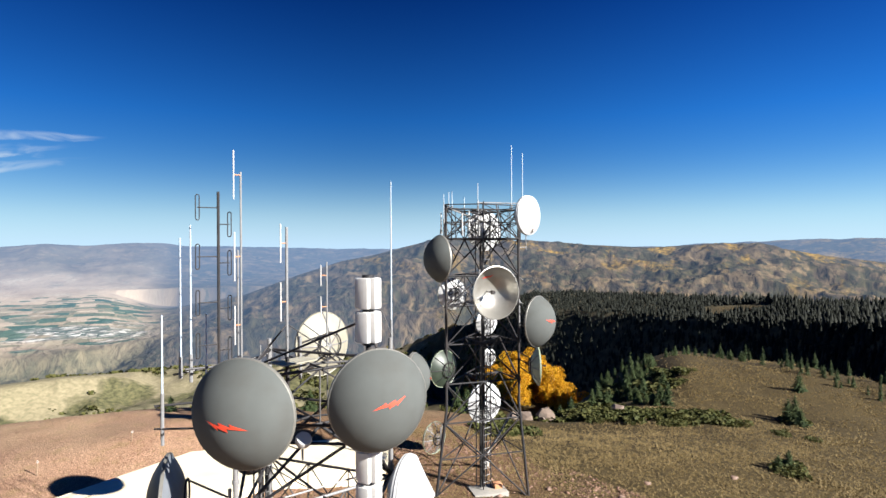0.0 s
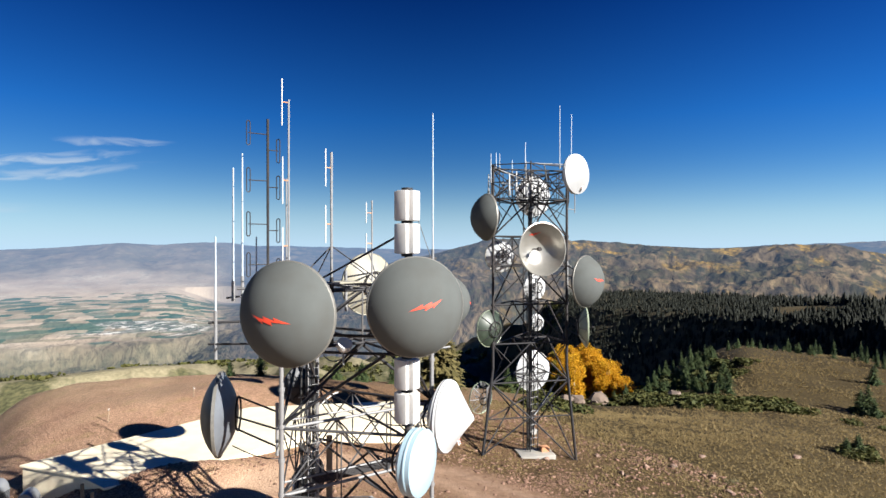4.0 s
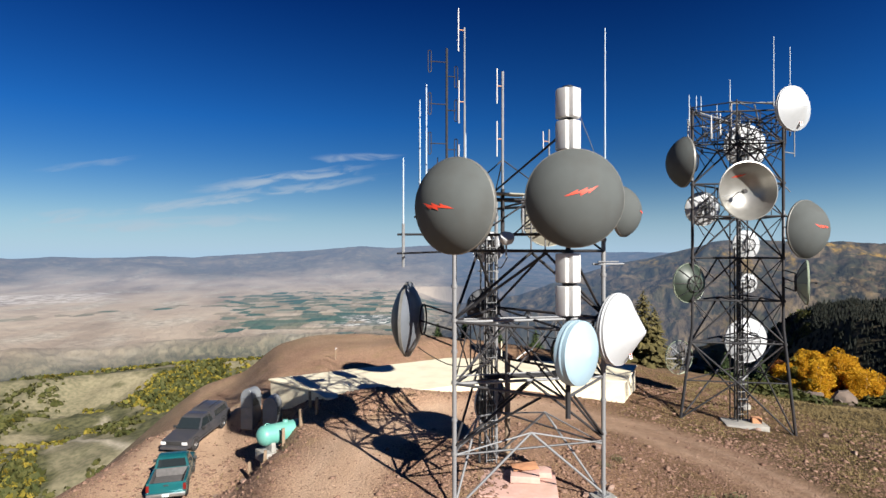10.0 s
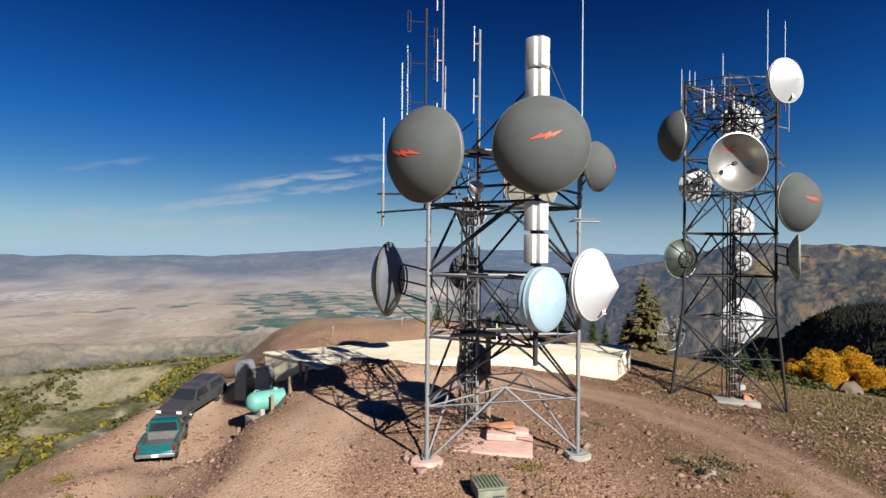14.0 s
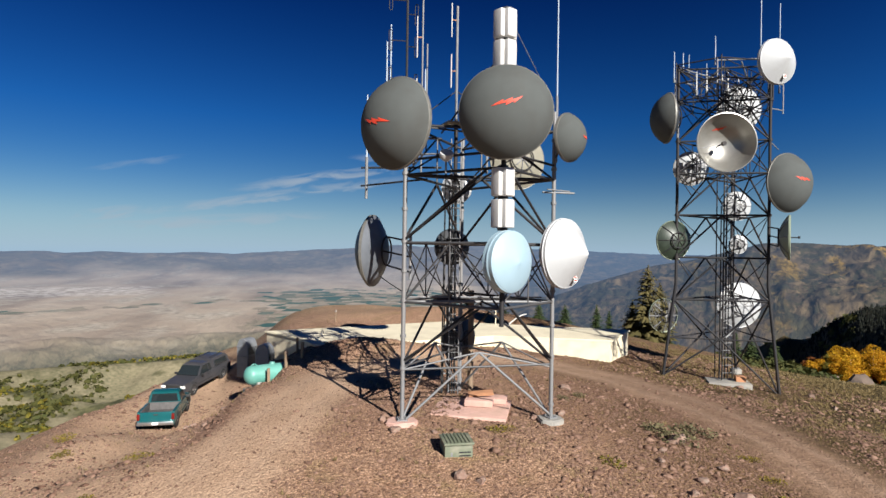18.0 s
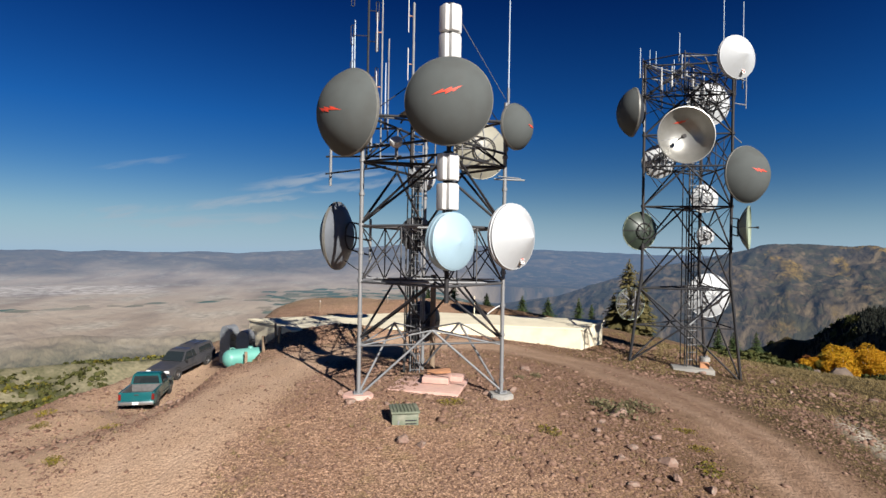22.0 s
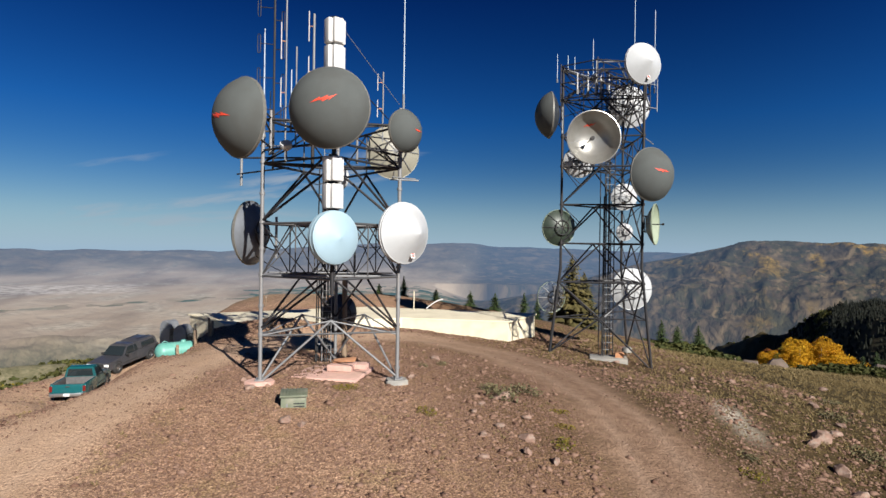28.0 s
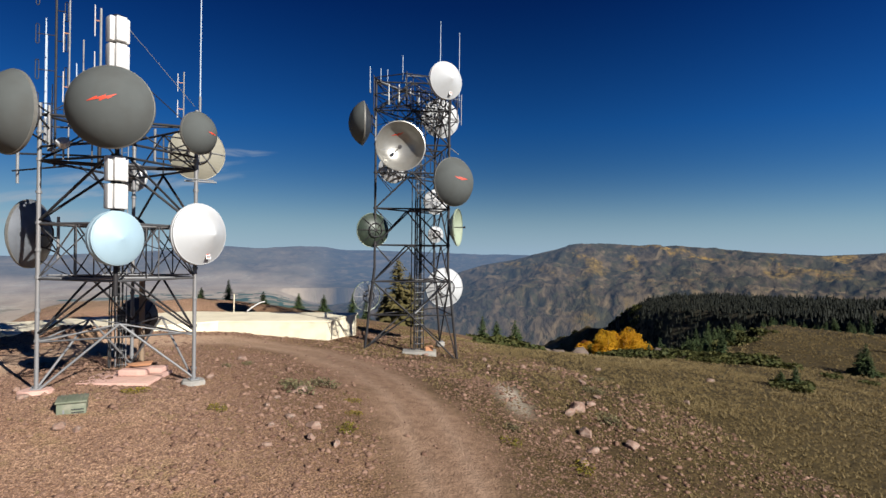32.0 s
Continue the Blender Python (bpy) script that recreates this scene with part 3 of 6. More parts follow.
    grass = mix(0.6, toned(grass, (0.4, 0.42, 0.37)), noise_ramp(9, (0.35, 0.36, 0.33), (1.6, 1.55, 1.45), 0.4, 0.64, 6), "MULTIPLY")
    scrub = mix(0.4, noise_ramp(0.012, (0.125, 0.116, 0.068), (0.23, 0.2, 0.125), 0.4, 0.62, 8), noise_ramp(0.35, (0.07, 0.068, 0.038), (0.26, 0.22, 0.14), 0.36, 0.64, 10))
    scrub = mix(noise_ramp(0.017, (0, 0, 0), (0.92, 0.92, 0.92), 0.49, 0.55, 10), scrub, noise_ramp(0.3, (0.03, 0.034, 0.016), (0.1, 0.095, 0.045), 0.35, 0.65, 8))
    scrub = mix(attr("lane"), scrub, noise_ramp(0.4, (0.3, 0.26, 0.19), (0.4, 0.35, 0.27)))
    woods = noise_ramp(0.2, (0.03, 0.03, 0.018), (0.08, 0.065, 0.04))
    pale = noise_ramp(30, (0.34, 0.29, 0.22), (0.62, 0.57, 0.48))
    c = mix(attr("scrub"), soil, scrub)
    c = mix(attr("meadow"), c, grass)
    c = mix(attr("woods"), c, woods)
    c = mix(attr("road"), c, road)
    tk = n.new("ShaderNodeMath")
    tk.operation = "MULTIPLY"
    tk.inputs[1].default_value = 0.12
    l.new(attr("track"), tk.inputs[0])
    c = mix(tk.outputs[0], c, track)
    c = mix(attr("pale"), c, pale)
    l.new(c, b.inputs["Base Color"])
    h1, h2 = n.new("ShaderNodeTexNoise"), n.new("ShaderNodeTexVoronoi")
    h1.inputs["Scale"].default_value, h1.inputs["Detail"].default_value = 9, 10
    h2.inputs["Scale"].default_value = 14
    l.new(tc.outputs["Object"], h1.inputs["Vector"])
    l.new(tc.outputs["Object"], h2.inputs["Vector"])
    ad = n.new("ShaderNodeMath")
    ad.operation = "MULTIPLY_ADD"
    ad.inputs[1].default_value = -0.25
    l.new(h2.outputs["Distance"], ad.inputs[0])
    l.new(h1.outputs["Fac"], ad.inputs[2])
    bp = n.new("ShaderNodeBump")
    bp.inputs["Strength"].default_value, bp.inputs["Distance"].default_value = 0.8, 0.08
    l.new(ad.outputs[0], bp.inputs["Height"])
    l.new(bp.outputs[0], b.inputs["Normal"])
    return m


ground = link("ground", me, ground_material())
tagged(ground, "stony red-brown hilltop with a dirt road, dry meadow and slopes falling away", "ground", kind="structure")


def distance_material():
    """The land beyond the hills; haze from kilometres of air is painted as emission."""
    m = bpy.data.materials.new("far_land")
    m.use_nodes = True
    n, l = m.node_tree.nodes, m.node_tree.links
    b = n["Principled BSDF"]
    b.inputs["Roughness"].default_value, b.inputs["Specular IOR Level"].default_value = 1.0, 0.0
    tc = n.new("ShaderNodeTexCoord")

    uv = n.new("ShaderNodeCombineXYZ")
    for k, name in enumerate(("around", "along")):
        q = n.new("ShaderNodeAttribute")
        q.attribute_name = name
        l.new(q.outputs["Fac"], uv.inputs[k])

    def slope_tex(scale, detail=8):
        t = n.new("ShaderNodeTexNoise")
        t.inputs["Scale"].default_value, t.inputs["Detail"].default_value, t.inputs["Distortion"].default_value = scale, detail, 0.4
        l.new(uv.outputs[0], t.inputs["Vector"])
        return t.outputs["Fac"]

    def tex(scale, detail=6, stretch=None):
        t = n.new("ShaderNodeTexNoise")
        t.inputs["Scale"].default_value, t.inputs["Detail"].default_value = scale, detail
        if stretch:
            mp = n.new("ShaderNodeMapping")
            mp.inputs["Scale"].default_value = stretch
            l.new(tc.outputs["Object"], mp.inputs["Vector"])
            l.new(mp.outputs[0], t.inputs["Vector"])
        else:
            l.new(tc.outputs["Object"], t.inputs["Vector"])
        return t.outputs["Fac"]

    def ramp(f, stops):
        r = n.new("ShaderNodeValToRGB")
        e = r.color_ramp.elements
        e[0].position, e[0].color = stops[0][0], (*stops[0][1], 1)
        e[1].position, e[1].color = stops[-1][0], (*stops[-1][1], 1)
        for p, c in stops[1:-1]:
            k = e.new(p)
            k.color = (*c, 1)
        l.new(f, r.inputs[0])
        return r.outputs[0]

    def mix(f, a, c):
        x = n.new("ShaderNodeMix")
        x.data_type = "RGBA"
        l.new(f, x.inputs["Factor"])
        l.new(a, x.inputs["A"])
        l.new(c, x.inputs["B"])
        return x.outputs["Result"]

    def attr(name):
        t = n.new("ShaderNodeAttribute")
        t.attribute_name = name
        return t.outputs["Fac"]

    def gate(v, lo, hi):
        q = n.new("ShaderNodeMapRange")
        l.new(v, q.inputs["Value"])
        q.inputs["From Min"].default_value, q.inputs["From Max"].default_value = lo, hi
        return q.outputs[0]

    def add(a, c, k=1.0):
        q = n.new("ShaderNodeMath")
        q.operation = "MULTIPLY_ADD"
        l.new(c, q.inputs[0])
        q.inputs[1].default_value = k
        l.new(a, q.inputs[2])
        return q.outputs[0]

    def toned(colour, k):
        x = n.new("ShaderNodeVectorMath")
        x.operation = "SCALE"
        l.new(colour, x.inputs[0])
        x.inputs["Scale"].default_value = k
        return x.outputs[0]

    plain = ramp(tex(0.004, 9, (1, 0.35, 1)), [(0.3, (0.21, 0.155, 0.11)), (0.45, (0.34, 0.265, 0.195)), (0.55, (0.4, 0.32, 0.24)), (0.7, (0.27, 0.205, 0.15))])
    streak = ramp(tex(0.02, 10, (0.5, 0.22, 1)), [(0.5, (0, 0, 0)), (0.68, (0.7, 0.7, 0.7))])
    plain = mix(streak, plain, ramp(tex(0.05, 4), [(0.3, (0.2, 0.17, 0.12)), (0.7, (0.52, 0.46, 0.38))]))
    mp = n.new("ShaderNodeMapping")
    mp.inputs["Scale"].default_value, mp.inputs["Rotation"].default_value = (0.7, 0.6, 1), (0, 0, 0.2)
    l.new(tc.outputs["Object"], mp.inputs["Vector"])
    vo = n.new("ShaderNodeTexVoronoi")
    vo.distance = "CHEBYCHEV"
    vo.inputs["Scale"].default_value, vo.inputs["Randomness"].default_value = 0.03, 0.8
    l.new(mp.outputs[0], vo.inputs["Vector"])
    sep = n.new("ShaderNodeSeparateColor")
    l.new(vo.outputs["Color"], sep.inputs[0])
    crops = ramp(sep.outputs[0], [(0.0, (0.03, 0.075, 0.055)), (0.22, (0.06, 0.1, 0.065)), (0.34, (0.13, 0.13, 0.08)), (0.42, (0.3, 0.24, 0.17)), (0.6, (0.2, 0.165, 0.11)), (0.72, (0.06, 0.095, 0.065)), (0.82, (0.37, 0.3, 0.22)), (1.0, (0.15, 0.14, 0.09))])
    c = mix(gate(add(attr("fields"), sep.outputs[1], 0.6), 0.78, 0.82), plain, crops)
    houses = n.new("ShaderNodeTexVoronoi")
    houses.inputs["Scale"].default_value = 0.07
    l.new(tc.outputs["Object"], houses.inputs["Vector"])
    hs = n.new("ShaderNodeSeparateColor")
    l.new(houses.outputs["Color"], hs.inputs[0])
    c = mix(attr("town"), c, ramp(hs.outputs[0], [(0.0, (0.06, 0.085, 0.07)), (0.5, (0.13, 0.14, 0.12)), (0.75, (0.3, 0.28, 0.25)), (1.0, (0.7, 0.68, 0.65))]))
    bare = ramp(slope_tex(0.022, 9), [(0.35, (0.04, 0.034, 0.028)), (0.5, (0.098, 0.074, 0.05)), (0.65, (0.17, 0.125, 0.075))])
    dots = ramp(add(slope_tex(0.05, 8), slope_tex(0.008, 4), 0.9), [(0.86, (0.95, 0.95, 0.95)), (1.08, (0, 0, 0))])
    wood = mix(dots, bare, ramp(slope_tex(0.03, 5), [(0.35, (0.03, 0.032, 0.026)), (0.65, (0.07, 0.062, 0.035))]))
    patch = gate(add(slope_tex(0.009, 7), slope_tex(0.06, 6), 0.3), 0.70, 0.80)
    pk = n.new("ShaderNodeMath")
    pk.operation = "MULTIPLY"
    l.new(patch, pk.inputs[0])
    l.new(attr("aspens"), pk.inputs[1])
    wood = mix(pk.outputs[0], wood, ramp(slope_tex(0.09, 5), [(0.35, (0.10, 0.07, 0.025)), (0.6, (0.3, 0.19, 0.045)), (0.75, (0.27, 0.12, 0.035))]))
    c = mix(attr("hills"), c, mix(ramp(slope_tex(0.05, 8), [(0.44, (0.85, 0.85, 0.85)), (0.58, (0, 0, 0))]), ramp(slope_tex(0.012, 8), [(0.35, (0.1, 0.088, 0.052)), (0.65, (0.17, 0.148, 0.092))]), ramp(slope_tex(0.2, 5), [(0.35, (0.05, 0.052, 0.032)), (0.65, (0.1, 0.095, 0.055))])))
    c = mix(attr("wooded"), c, toned(wood, 0.76))
    bad = ramp(tex(0.03, 8), [(0.45, (0.3, 0.26, 0.22)), (0.58, (0.85, 0.8, 0.76))])
    c = mix(attr("badland"), c, bad)
    tone = n.new("ShaderNodeVectorMath")
    tone.operation = "MULTIPLY"
    l.new(c, tone.inputs[0])
    tone.inputs[1].default_value = (1.02, 1.02, 0.98)
    l.new(tone.outputs[0], b.inputs["Base Color"])
    relief = n.new("ShaderNodeBump")
    relief.inputs["Strength"].default_value, relief.inputs["Distance"].default_value = 0.7, 14.0
    l.new(slope_tex(0.03, 10), relief.inputs["Height"])
    l.new(relief.outputs[0], b.inputs["Normal"])
    # painted haze: blue emission mixed over the land's own colour
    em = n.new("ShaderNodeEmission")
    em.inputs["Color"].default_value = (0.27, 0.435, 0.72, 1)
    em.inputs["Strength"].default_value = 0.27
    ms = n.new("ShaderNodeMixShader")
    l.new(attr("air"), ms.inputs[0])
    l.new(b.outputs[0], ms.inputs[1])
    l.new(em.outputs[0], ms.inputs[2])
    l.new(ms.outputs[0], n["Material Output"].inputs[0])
    return m


me, co = polar_sheet("backdrop", np.concatenate([np.geomspace(740, 900, 22), np.linspace(908, 1900, 126), np.geomspace(1912, 2900, 50), np.geomspace(2930, 4900, 90)]), np.concatenate([np.arange(-50, 95, 0.15), np.arange(95, 310, 4.0)]))
fx, fy = co[:, 0], co[:, 1]
fa, fr = polar(fx, fy)
wav = fbm(fx, fy, 500, 81)
# share of painted haze by distance, more on the mountain's shaded left flank
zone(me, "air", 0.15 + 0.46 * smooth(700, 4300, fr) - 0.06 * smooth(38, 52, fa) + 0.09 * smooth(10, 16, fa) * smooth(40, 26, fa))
zone(me, "fields", smooth(1000, 1300, fr + 350 * wav) * smooth(2700, 2100, fr + 400 * wav) * smooth(-12, -5, fa + 5 * wav) * smooth(24, 16, fa) * 0.75 + 0.45 * np.exp(-((fr - 2050 - 12 * fa) / 90) ** 2) * smooth(8, 0, fa))
zone(me, "around", fa * 33.2)
zone(me, "along", fr * 0.5)
zone(me, "hills", smooth(1250, 1000, fr + 160 * wav) * smooth(24, 12, fa))
zone(me, "town", np.exp(-((fx - 150) / 150) ** 4 - ((fy - 1400) / 230) ** 4) * smooth(-0.25, 0.15, wav + fbm(fx, fy, 120, 85)))
zone(me, "aspens", smooth(24, 38, fa + 8 * wav) * (0.35 + 0.65 * smooth(1250, 1650, fr)))
zone(me, "wooded", np.maximum(np.maximum(smooth(10, 15, fa), smooth(3000, 3700, fr + 500 * wav) * 0.8), 0.6 * smooth(-152, -132, co[:, 2]) * smooth(1500, 1200, fr)))
zone(me, "badland", smooth(-16, -20, fa + 5 * wav) * smooth(2150, 2300, fr) * smooth(2800, 2600, fr) * (0.4 + 0.6 * (wav > 0)))
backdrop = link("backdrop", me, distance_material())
tagged(backdrop, "hazy valley with green fields and far mountain ranges", "backdrop", kind="structure")

# ---- the two lattice towers ----
def up(p, z):
    return Vector((p[0], p[1], z))


def mid(p, q, t=0.5):
    return Vector(p).lerp(Vector(q), t)


# near tower: three legs, and an outrigger corner that carries the sector antennas
AL, AR, AB, AF = Vector((-0.28, 0, 0)), Vector((4.98, 0, 0)), Vector((2.55, 4.4, 0)), Vector((2.4, -2.55, 0))
tower_a = thing("lattice_tower", Matrix.Translation((2.5, 1.4, 0.2)), "galvanised three-legged lattice tower on concrete footings, hung with dishes", "tower", "lattice towers")
for p, z0, top in ((AL, 0.05, 10.9), (AR, 0.38, 11.2), (AB, 0.35, 10.9)):
    leg = rod("leg", up(p, z0), up(p, top), 0.075, GALV, tower_a, 10)
    for z in (0.5, 2.2, 3.3, 4.5, 5.5, 6.5, 7.6, 8.8, 9.8):
        ob = rod("flange", up(p, z0 + z - 0.05), up(p, z0 + z + 0.05), 0.105, GALV, tower_a, 8)
faces = ((AL, AR), (AR, AB), (AB, AL))
for p, q in faces:
    f = GALV if p is AL else DARK
    rod("girt", up(p, 2.2), up(q, 2.3), 0.04, SHADED_STEEL, tower_a)
    for z in (4.5, 6.5, 8.8, 10.5):
        rod("girt", up(p, z), up(q, z), 0.05, f if z < 7 else DARK, tower_a)
    m = mid(p, q)
    rod("brace", up(p, 0.4), up(m, 2.75), 0.045, GALV, tower_a)
    rod("brace", up(q, 0.5), up(m, 2.75), 0.045, GALV, tower_a)
    rod("brace", up(p, 2.4), up(m, 4.45), 0.045, DARK, tower_a)
    rod("brace", up(q, 2.4), up(m, 4.45), 0.045, DARK, tower_a)
    rod("brace", up(p, 2.2), up(m, 2.75), 0.03, GALV, tower_a)
    rod("brace", up(q, 2.2), up(m, 2.75), 0.03, GALV, tower_a)
    rod("brace", up(p, 6.6), up(m, 8.75), 0.05, DARK, tower_a)
    rod("brace", up(q, 6.6), up(m, 8.75), 0.05, DARK, tower_a)
    for a, c in ((p, mid(p, q, 1 / 3)), (mid(p, q, 1 / 3), mid(p, q, 2 / 3)), (mid(p, q, 2 / 3), q)):
        rod("lacing", up(a, 4.5), up(c, 6.5), 0.026, SHADED_STEEL, tower_a, 6)
        rod("lacing", up(c, 4.5), up(a, 6.5), 0.026, DARK, tower_a, 6)
        rod("hanger", up(c, 4.5), up(c, 6.5), 0.026, SHADED_STEEL, tower_a, 6)
    rod("lacing", up(p, 8.8), up(m, 10.5), 0.032, DARK, tower_a, 6)
    rod("lacing", up(q, 8.8), up(m, 10.5), 0.032, DARK, tower_a, 6)
    rod("lacing", up(m, 8.8), up(m, 10.5), 0.03, SHADED_STEEL, tower_a, 6)
# the outrigger in front
for p in (AL, AR):
    for z in (4.5, 6.5, 8.8, 9.3):
        rod("outrigger", up(p, z), up(AF, z), 0.045, DARK if z > 7 else SHADED_STEEL, tower_a)
    h = mid(p, AF)
    rod("lacing", up(p, 4.5), up(h, 6.5), 0.028, SHADED_STEEL, tower_a, 6)
    rod("lacing", up(h, 6.5), up(AF, 4.5), 0.028, DARK, tower_a, 6)
    rod("hanger", up(h, 4.5), up(h, 6.5), 0.024, SHADED_STEEL, tower_a, 6)
    rod("brace", up(p, 2.5), up(mid(p, AF, 0.8), 4.45), 0.04, DARK, tower_a)
    rod("brace", up(p, 6.6), up(mid(p, AF, 0.85), 8.75), 0.045, DARK, tower_a)
    rod("brace", up(p, 8.8), up(mid(AF, AB, 0.5), 8.8), 0.04, DARK, tower_a)
    rod("brace", up(p, 4.5), up(mid(AF, AB, 0.5), 4.5), 0.035, SHADED_STEEL, tower_a)
    rod("brace", up(p, 10.5), up(mid(AF, AB, 0.5), 10.5), 0.035, SHADED_STEEL, tower_a)
for z in (4.5, 6.5, 8.8, 10.5):
    rod("tie", up(AF if z < 10 else mid(AF, AB, 0.35), z), up(AB, z), 0.04, DARK, tower_a)
for z in (6.5, 4.6):
    rod("catwalk_rail", up(mid(AL, AR, 0.03) + Vector((0, 0.7, 0)), z), up(mid(AL, AR, 0.97) + Vector((0, 0.7, 0)), z), 0.03, GALV, tower_a, 6)
# a sheet of open grating at the lower platform
for k in range(16):
    y = 0.15 + 0.05 * k
    rod("grating_bar", (0.9, y, 4.56), (4.1, y, 4.56), 0.012, DARK, tower_a, 4)
# pole that carries the four sector antennas
rod("pipe_mount", up(AF + Vector((0, -0.22, 0)), 4.0), up(AF + Vector((0, -0.22, 0)), 13.4), 0.075, DARK, tower_a, 10)
rod("stay", (2.4, -2.7, 12.3), (1.2, 1.6, 10.6), 0.035, DARK, tower_a)
rod("stay", (2.4, -2.7, 12.0), (4.7, 0.2, 10.6), 0.018, DARK, tower_a, 6)
# cross arm low on a tower leg's top
rod("cross_arm", (4.55, -0.06, 8.35), (5.75, 0.02, 8.35), 0.035, GALV, tower_a)
rod("cross_arm", (4.65, -0.25, 8.43), (5.65, 0.2, 8.43), 0.025, GALV, tower_a)
# ladder beside the back leg
LX, LY = 2.15, 3.75
for s in (-0.2, 0.2):
    rod("ladder_rail", (LX + s, LY, 0.3), (LX + s, LY, 10.8), 0.022, GALV, tower_a, 6)
for k in range(33):
    rod("ladder_rung", (LX - 0.2, LY, 0.55 + 0.31 * k), (LX + 0.2, LY, 0.55 + 0.31 * k), 0.012, GALV, tower_a, 5)
rnd = random.Random(4)
for k in range(9):
    x, y = 1.75 + 0.055 * k, 3.9 + rnd.uniform(-0.12, 0.18)
    rod("feeder_cable", (x + rnd.uniform(-0.1, 0.1), y, 0.25), (x, y, rnd.choice((4.6, 6.4, 8.7, 9.4))), 0.032, BLACK, tower_a, 6)
for k in range(5):
    rod("cable_clamp", (1.65, 3.95, 1.2 + 1.7 * k), (2.35, 3.95, 1.2 + 1.7 * k), 0.03, GALV, tower_a, 6)
rod("service_post", (2.95, 4.15, 0.25), (2.95, 4.15, 4.6), 0.12, WOOD, tower_a, 10, "brown weathered pole by the back leg")
for a, c in (((2.2, 3.9, 8.8), (1.1, -1.2, 8.6)), ((2.2, 3.9, 4.5), (-0.9, 3.2, 5.2)), ((2.2, 3.9, 6.5), (2.4, -2.3, 5.6)), ((2.3, 3.9, 6.4), (4.9, -0.6, 5.9))):
    bm = bmesh.new()
    pts = [mid(a, c, t / 8) - Vector((0, 0, 0.5 * math.sin(math.pi * t / 8))) for t in range(9)]
    hose(bm, pts, 0.02)
    world_part("jumper_cable", bm, BLACK, tower_a)

# far tower: three legs that splay towards the ground, a cable column inside
BC = Vector((19.3, 10.9, 0))
BU = [Vector((15.95, 10.45, 0)), Vector((20.35, 8.75, 0)), Vector((21.4, 13.35, 0))]
BF = [Vector((15.45, 10.85, -0.75)), Vector((20.95, 8.5, -1.55)), Vector((22.2, 13.9, -1.0))]
tower_b = thing("lattice_tower", Matrix.Translation((19.3, 10.9, -0.9)), "dark weathered three-legged lattice tower with a braced crown, hung with dishes", "tower", "lattice towers")
BREAK = 4.6
LV = [1.55, 3.7, 6.05, 8.4, 10.7, 12.5, 14.7, 16.5]


def b_leg(k, z):
    if z >= BREAK:
        return up(BU[k], z)
    t = (z - BF[k].z) / (BREAK - BF[k].z)
    return up(mid(BF[k], BU[k], t), z)


for k in range(3):
    rod("leg", BF[k], b_leg(k, BREAK), 0.085, DARK, tower_b, 10)
    rod("leg", b_leg(k, BREAK), up(BU[k], 16.7), 0.08, DARK, tower_b, 10)
    for z in LV[1:]:
        rod("flange", b_leg(k, z - 0.07), b_leg(k, z + 0.07), 0.125, DARK, tower_b, 8)
    j = (k + 1) % 3
    for z in LV:
        rod("girt", b_leg(k, z), b_leg(j, z), 0.05 if z != 1.55 else 0.04, DARK, tower_b)
    m = lambda z: mid(b_leg(k, z), b_leg(j, z))
    for s in (k, j):
        rod("brace", b_leg(s, BF[s].z + 0.15), m(1.55), 0.05, DARK, tower_b)
        rod("brace", b_leg(s, 3.7), m(1.55), 0.05, DARK, tower_b)
        for z0, z1 in ((3.7, 6.05), (6.05, 8.4), (8.4, 10.7), (12.5, 14.7)):
            rod("brace", b_leg(s, z0), m(z1), 0.05, DARK, tower_b)
            rod("redundant", mid(b_leg(s, z0), m(z1)), b_leg(s, z1), 0.025, DARK, tower_b, 6)
        rod("lacing", b_leg(s, 10.7), m(12.5), 0.035, DARK, tower_b, 6)
        rod("lacing", b_leg(s, 14.7), m(16.5), 0.04, DARK, tower_b, 6)
        rod("lacing", b_leg(s, 16.5), m(14.7), 0.035, DARK, tower_b, 6)
        rod("lacing", b_leg(s, 12.5), m(10.7), 0.03, DARK, tower_b, 6)
    rod("lacing", m(10.7), m(12.5), 0.03, DARK, tower_b, 6)
    rod("hanger", m(14.7), m(16.9), 0.03, DARK, tower_b, 6)
    for z in (3.7, 6.05, 8.4, 10.7, 12.5, 14.7, 16.5):
        rod("tie", m(z), up(BC, z), 0.032, DARK, tower_b, 6)
        rod("tie", m(z), mid(b_leg(j, z), b_leg((j + 1) % 3, z)), 0.03, DARK, tower_b, 6)
    for t in (0.25, 0.75):
        rod("hanger", mid(b_leg(k, 14.7), b_leg(j, 14.7), t), mid(b_leg(k, 16.5), b_leg(j, 16.5), t), 0.025, DARK, tower_b, 6)
        rod("lacing", mid(b_leg(k, 14.7), b_leg(j, 14.7), t), mid(b_leg(k, 16.5), b_leg(j, 16.5), 0.5), 0.025, DARK, tower_b, 6)
        rod("hanger", mid(b_leg(k, 10.7), b_leg(j, 10.7), t), mid(b_leg(k, 12.5), b_leg(j, 12.5), t), 0.025, DARK, tower_b, 6)
# a bright strut that was replaced once
rod("brace", mid(b_leg(1, 3.7), b_leg(2, 3.7), 0.2), mid(b_leg(0, 1.75), b_leg(1, 1.6), 0.55), 0.06, GALV, tower_b, 8, "newer galvanised strut")
# outriggers at the crown's right side
for z in (14.2, 15.6):
    rod("outrigger", up(BU[1], z), (21.35, 9.05, z), 0.03, GALV, tower_b, 6)
rod("outrigger", (21.35, 9.05, 14.0), (21.35, 9.05, 16.0), 0.03, GALV, tower_b, 6)
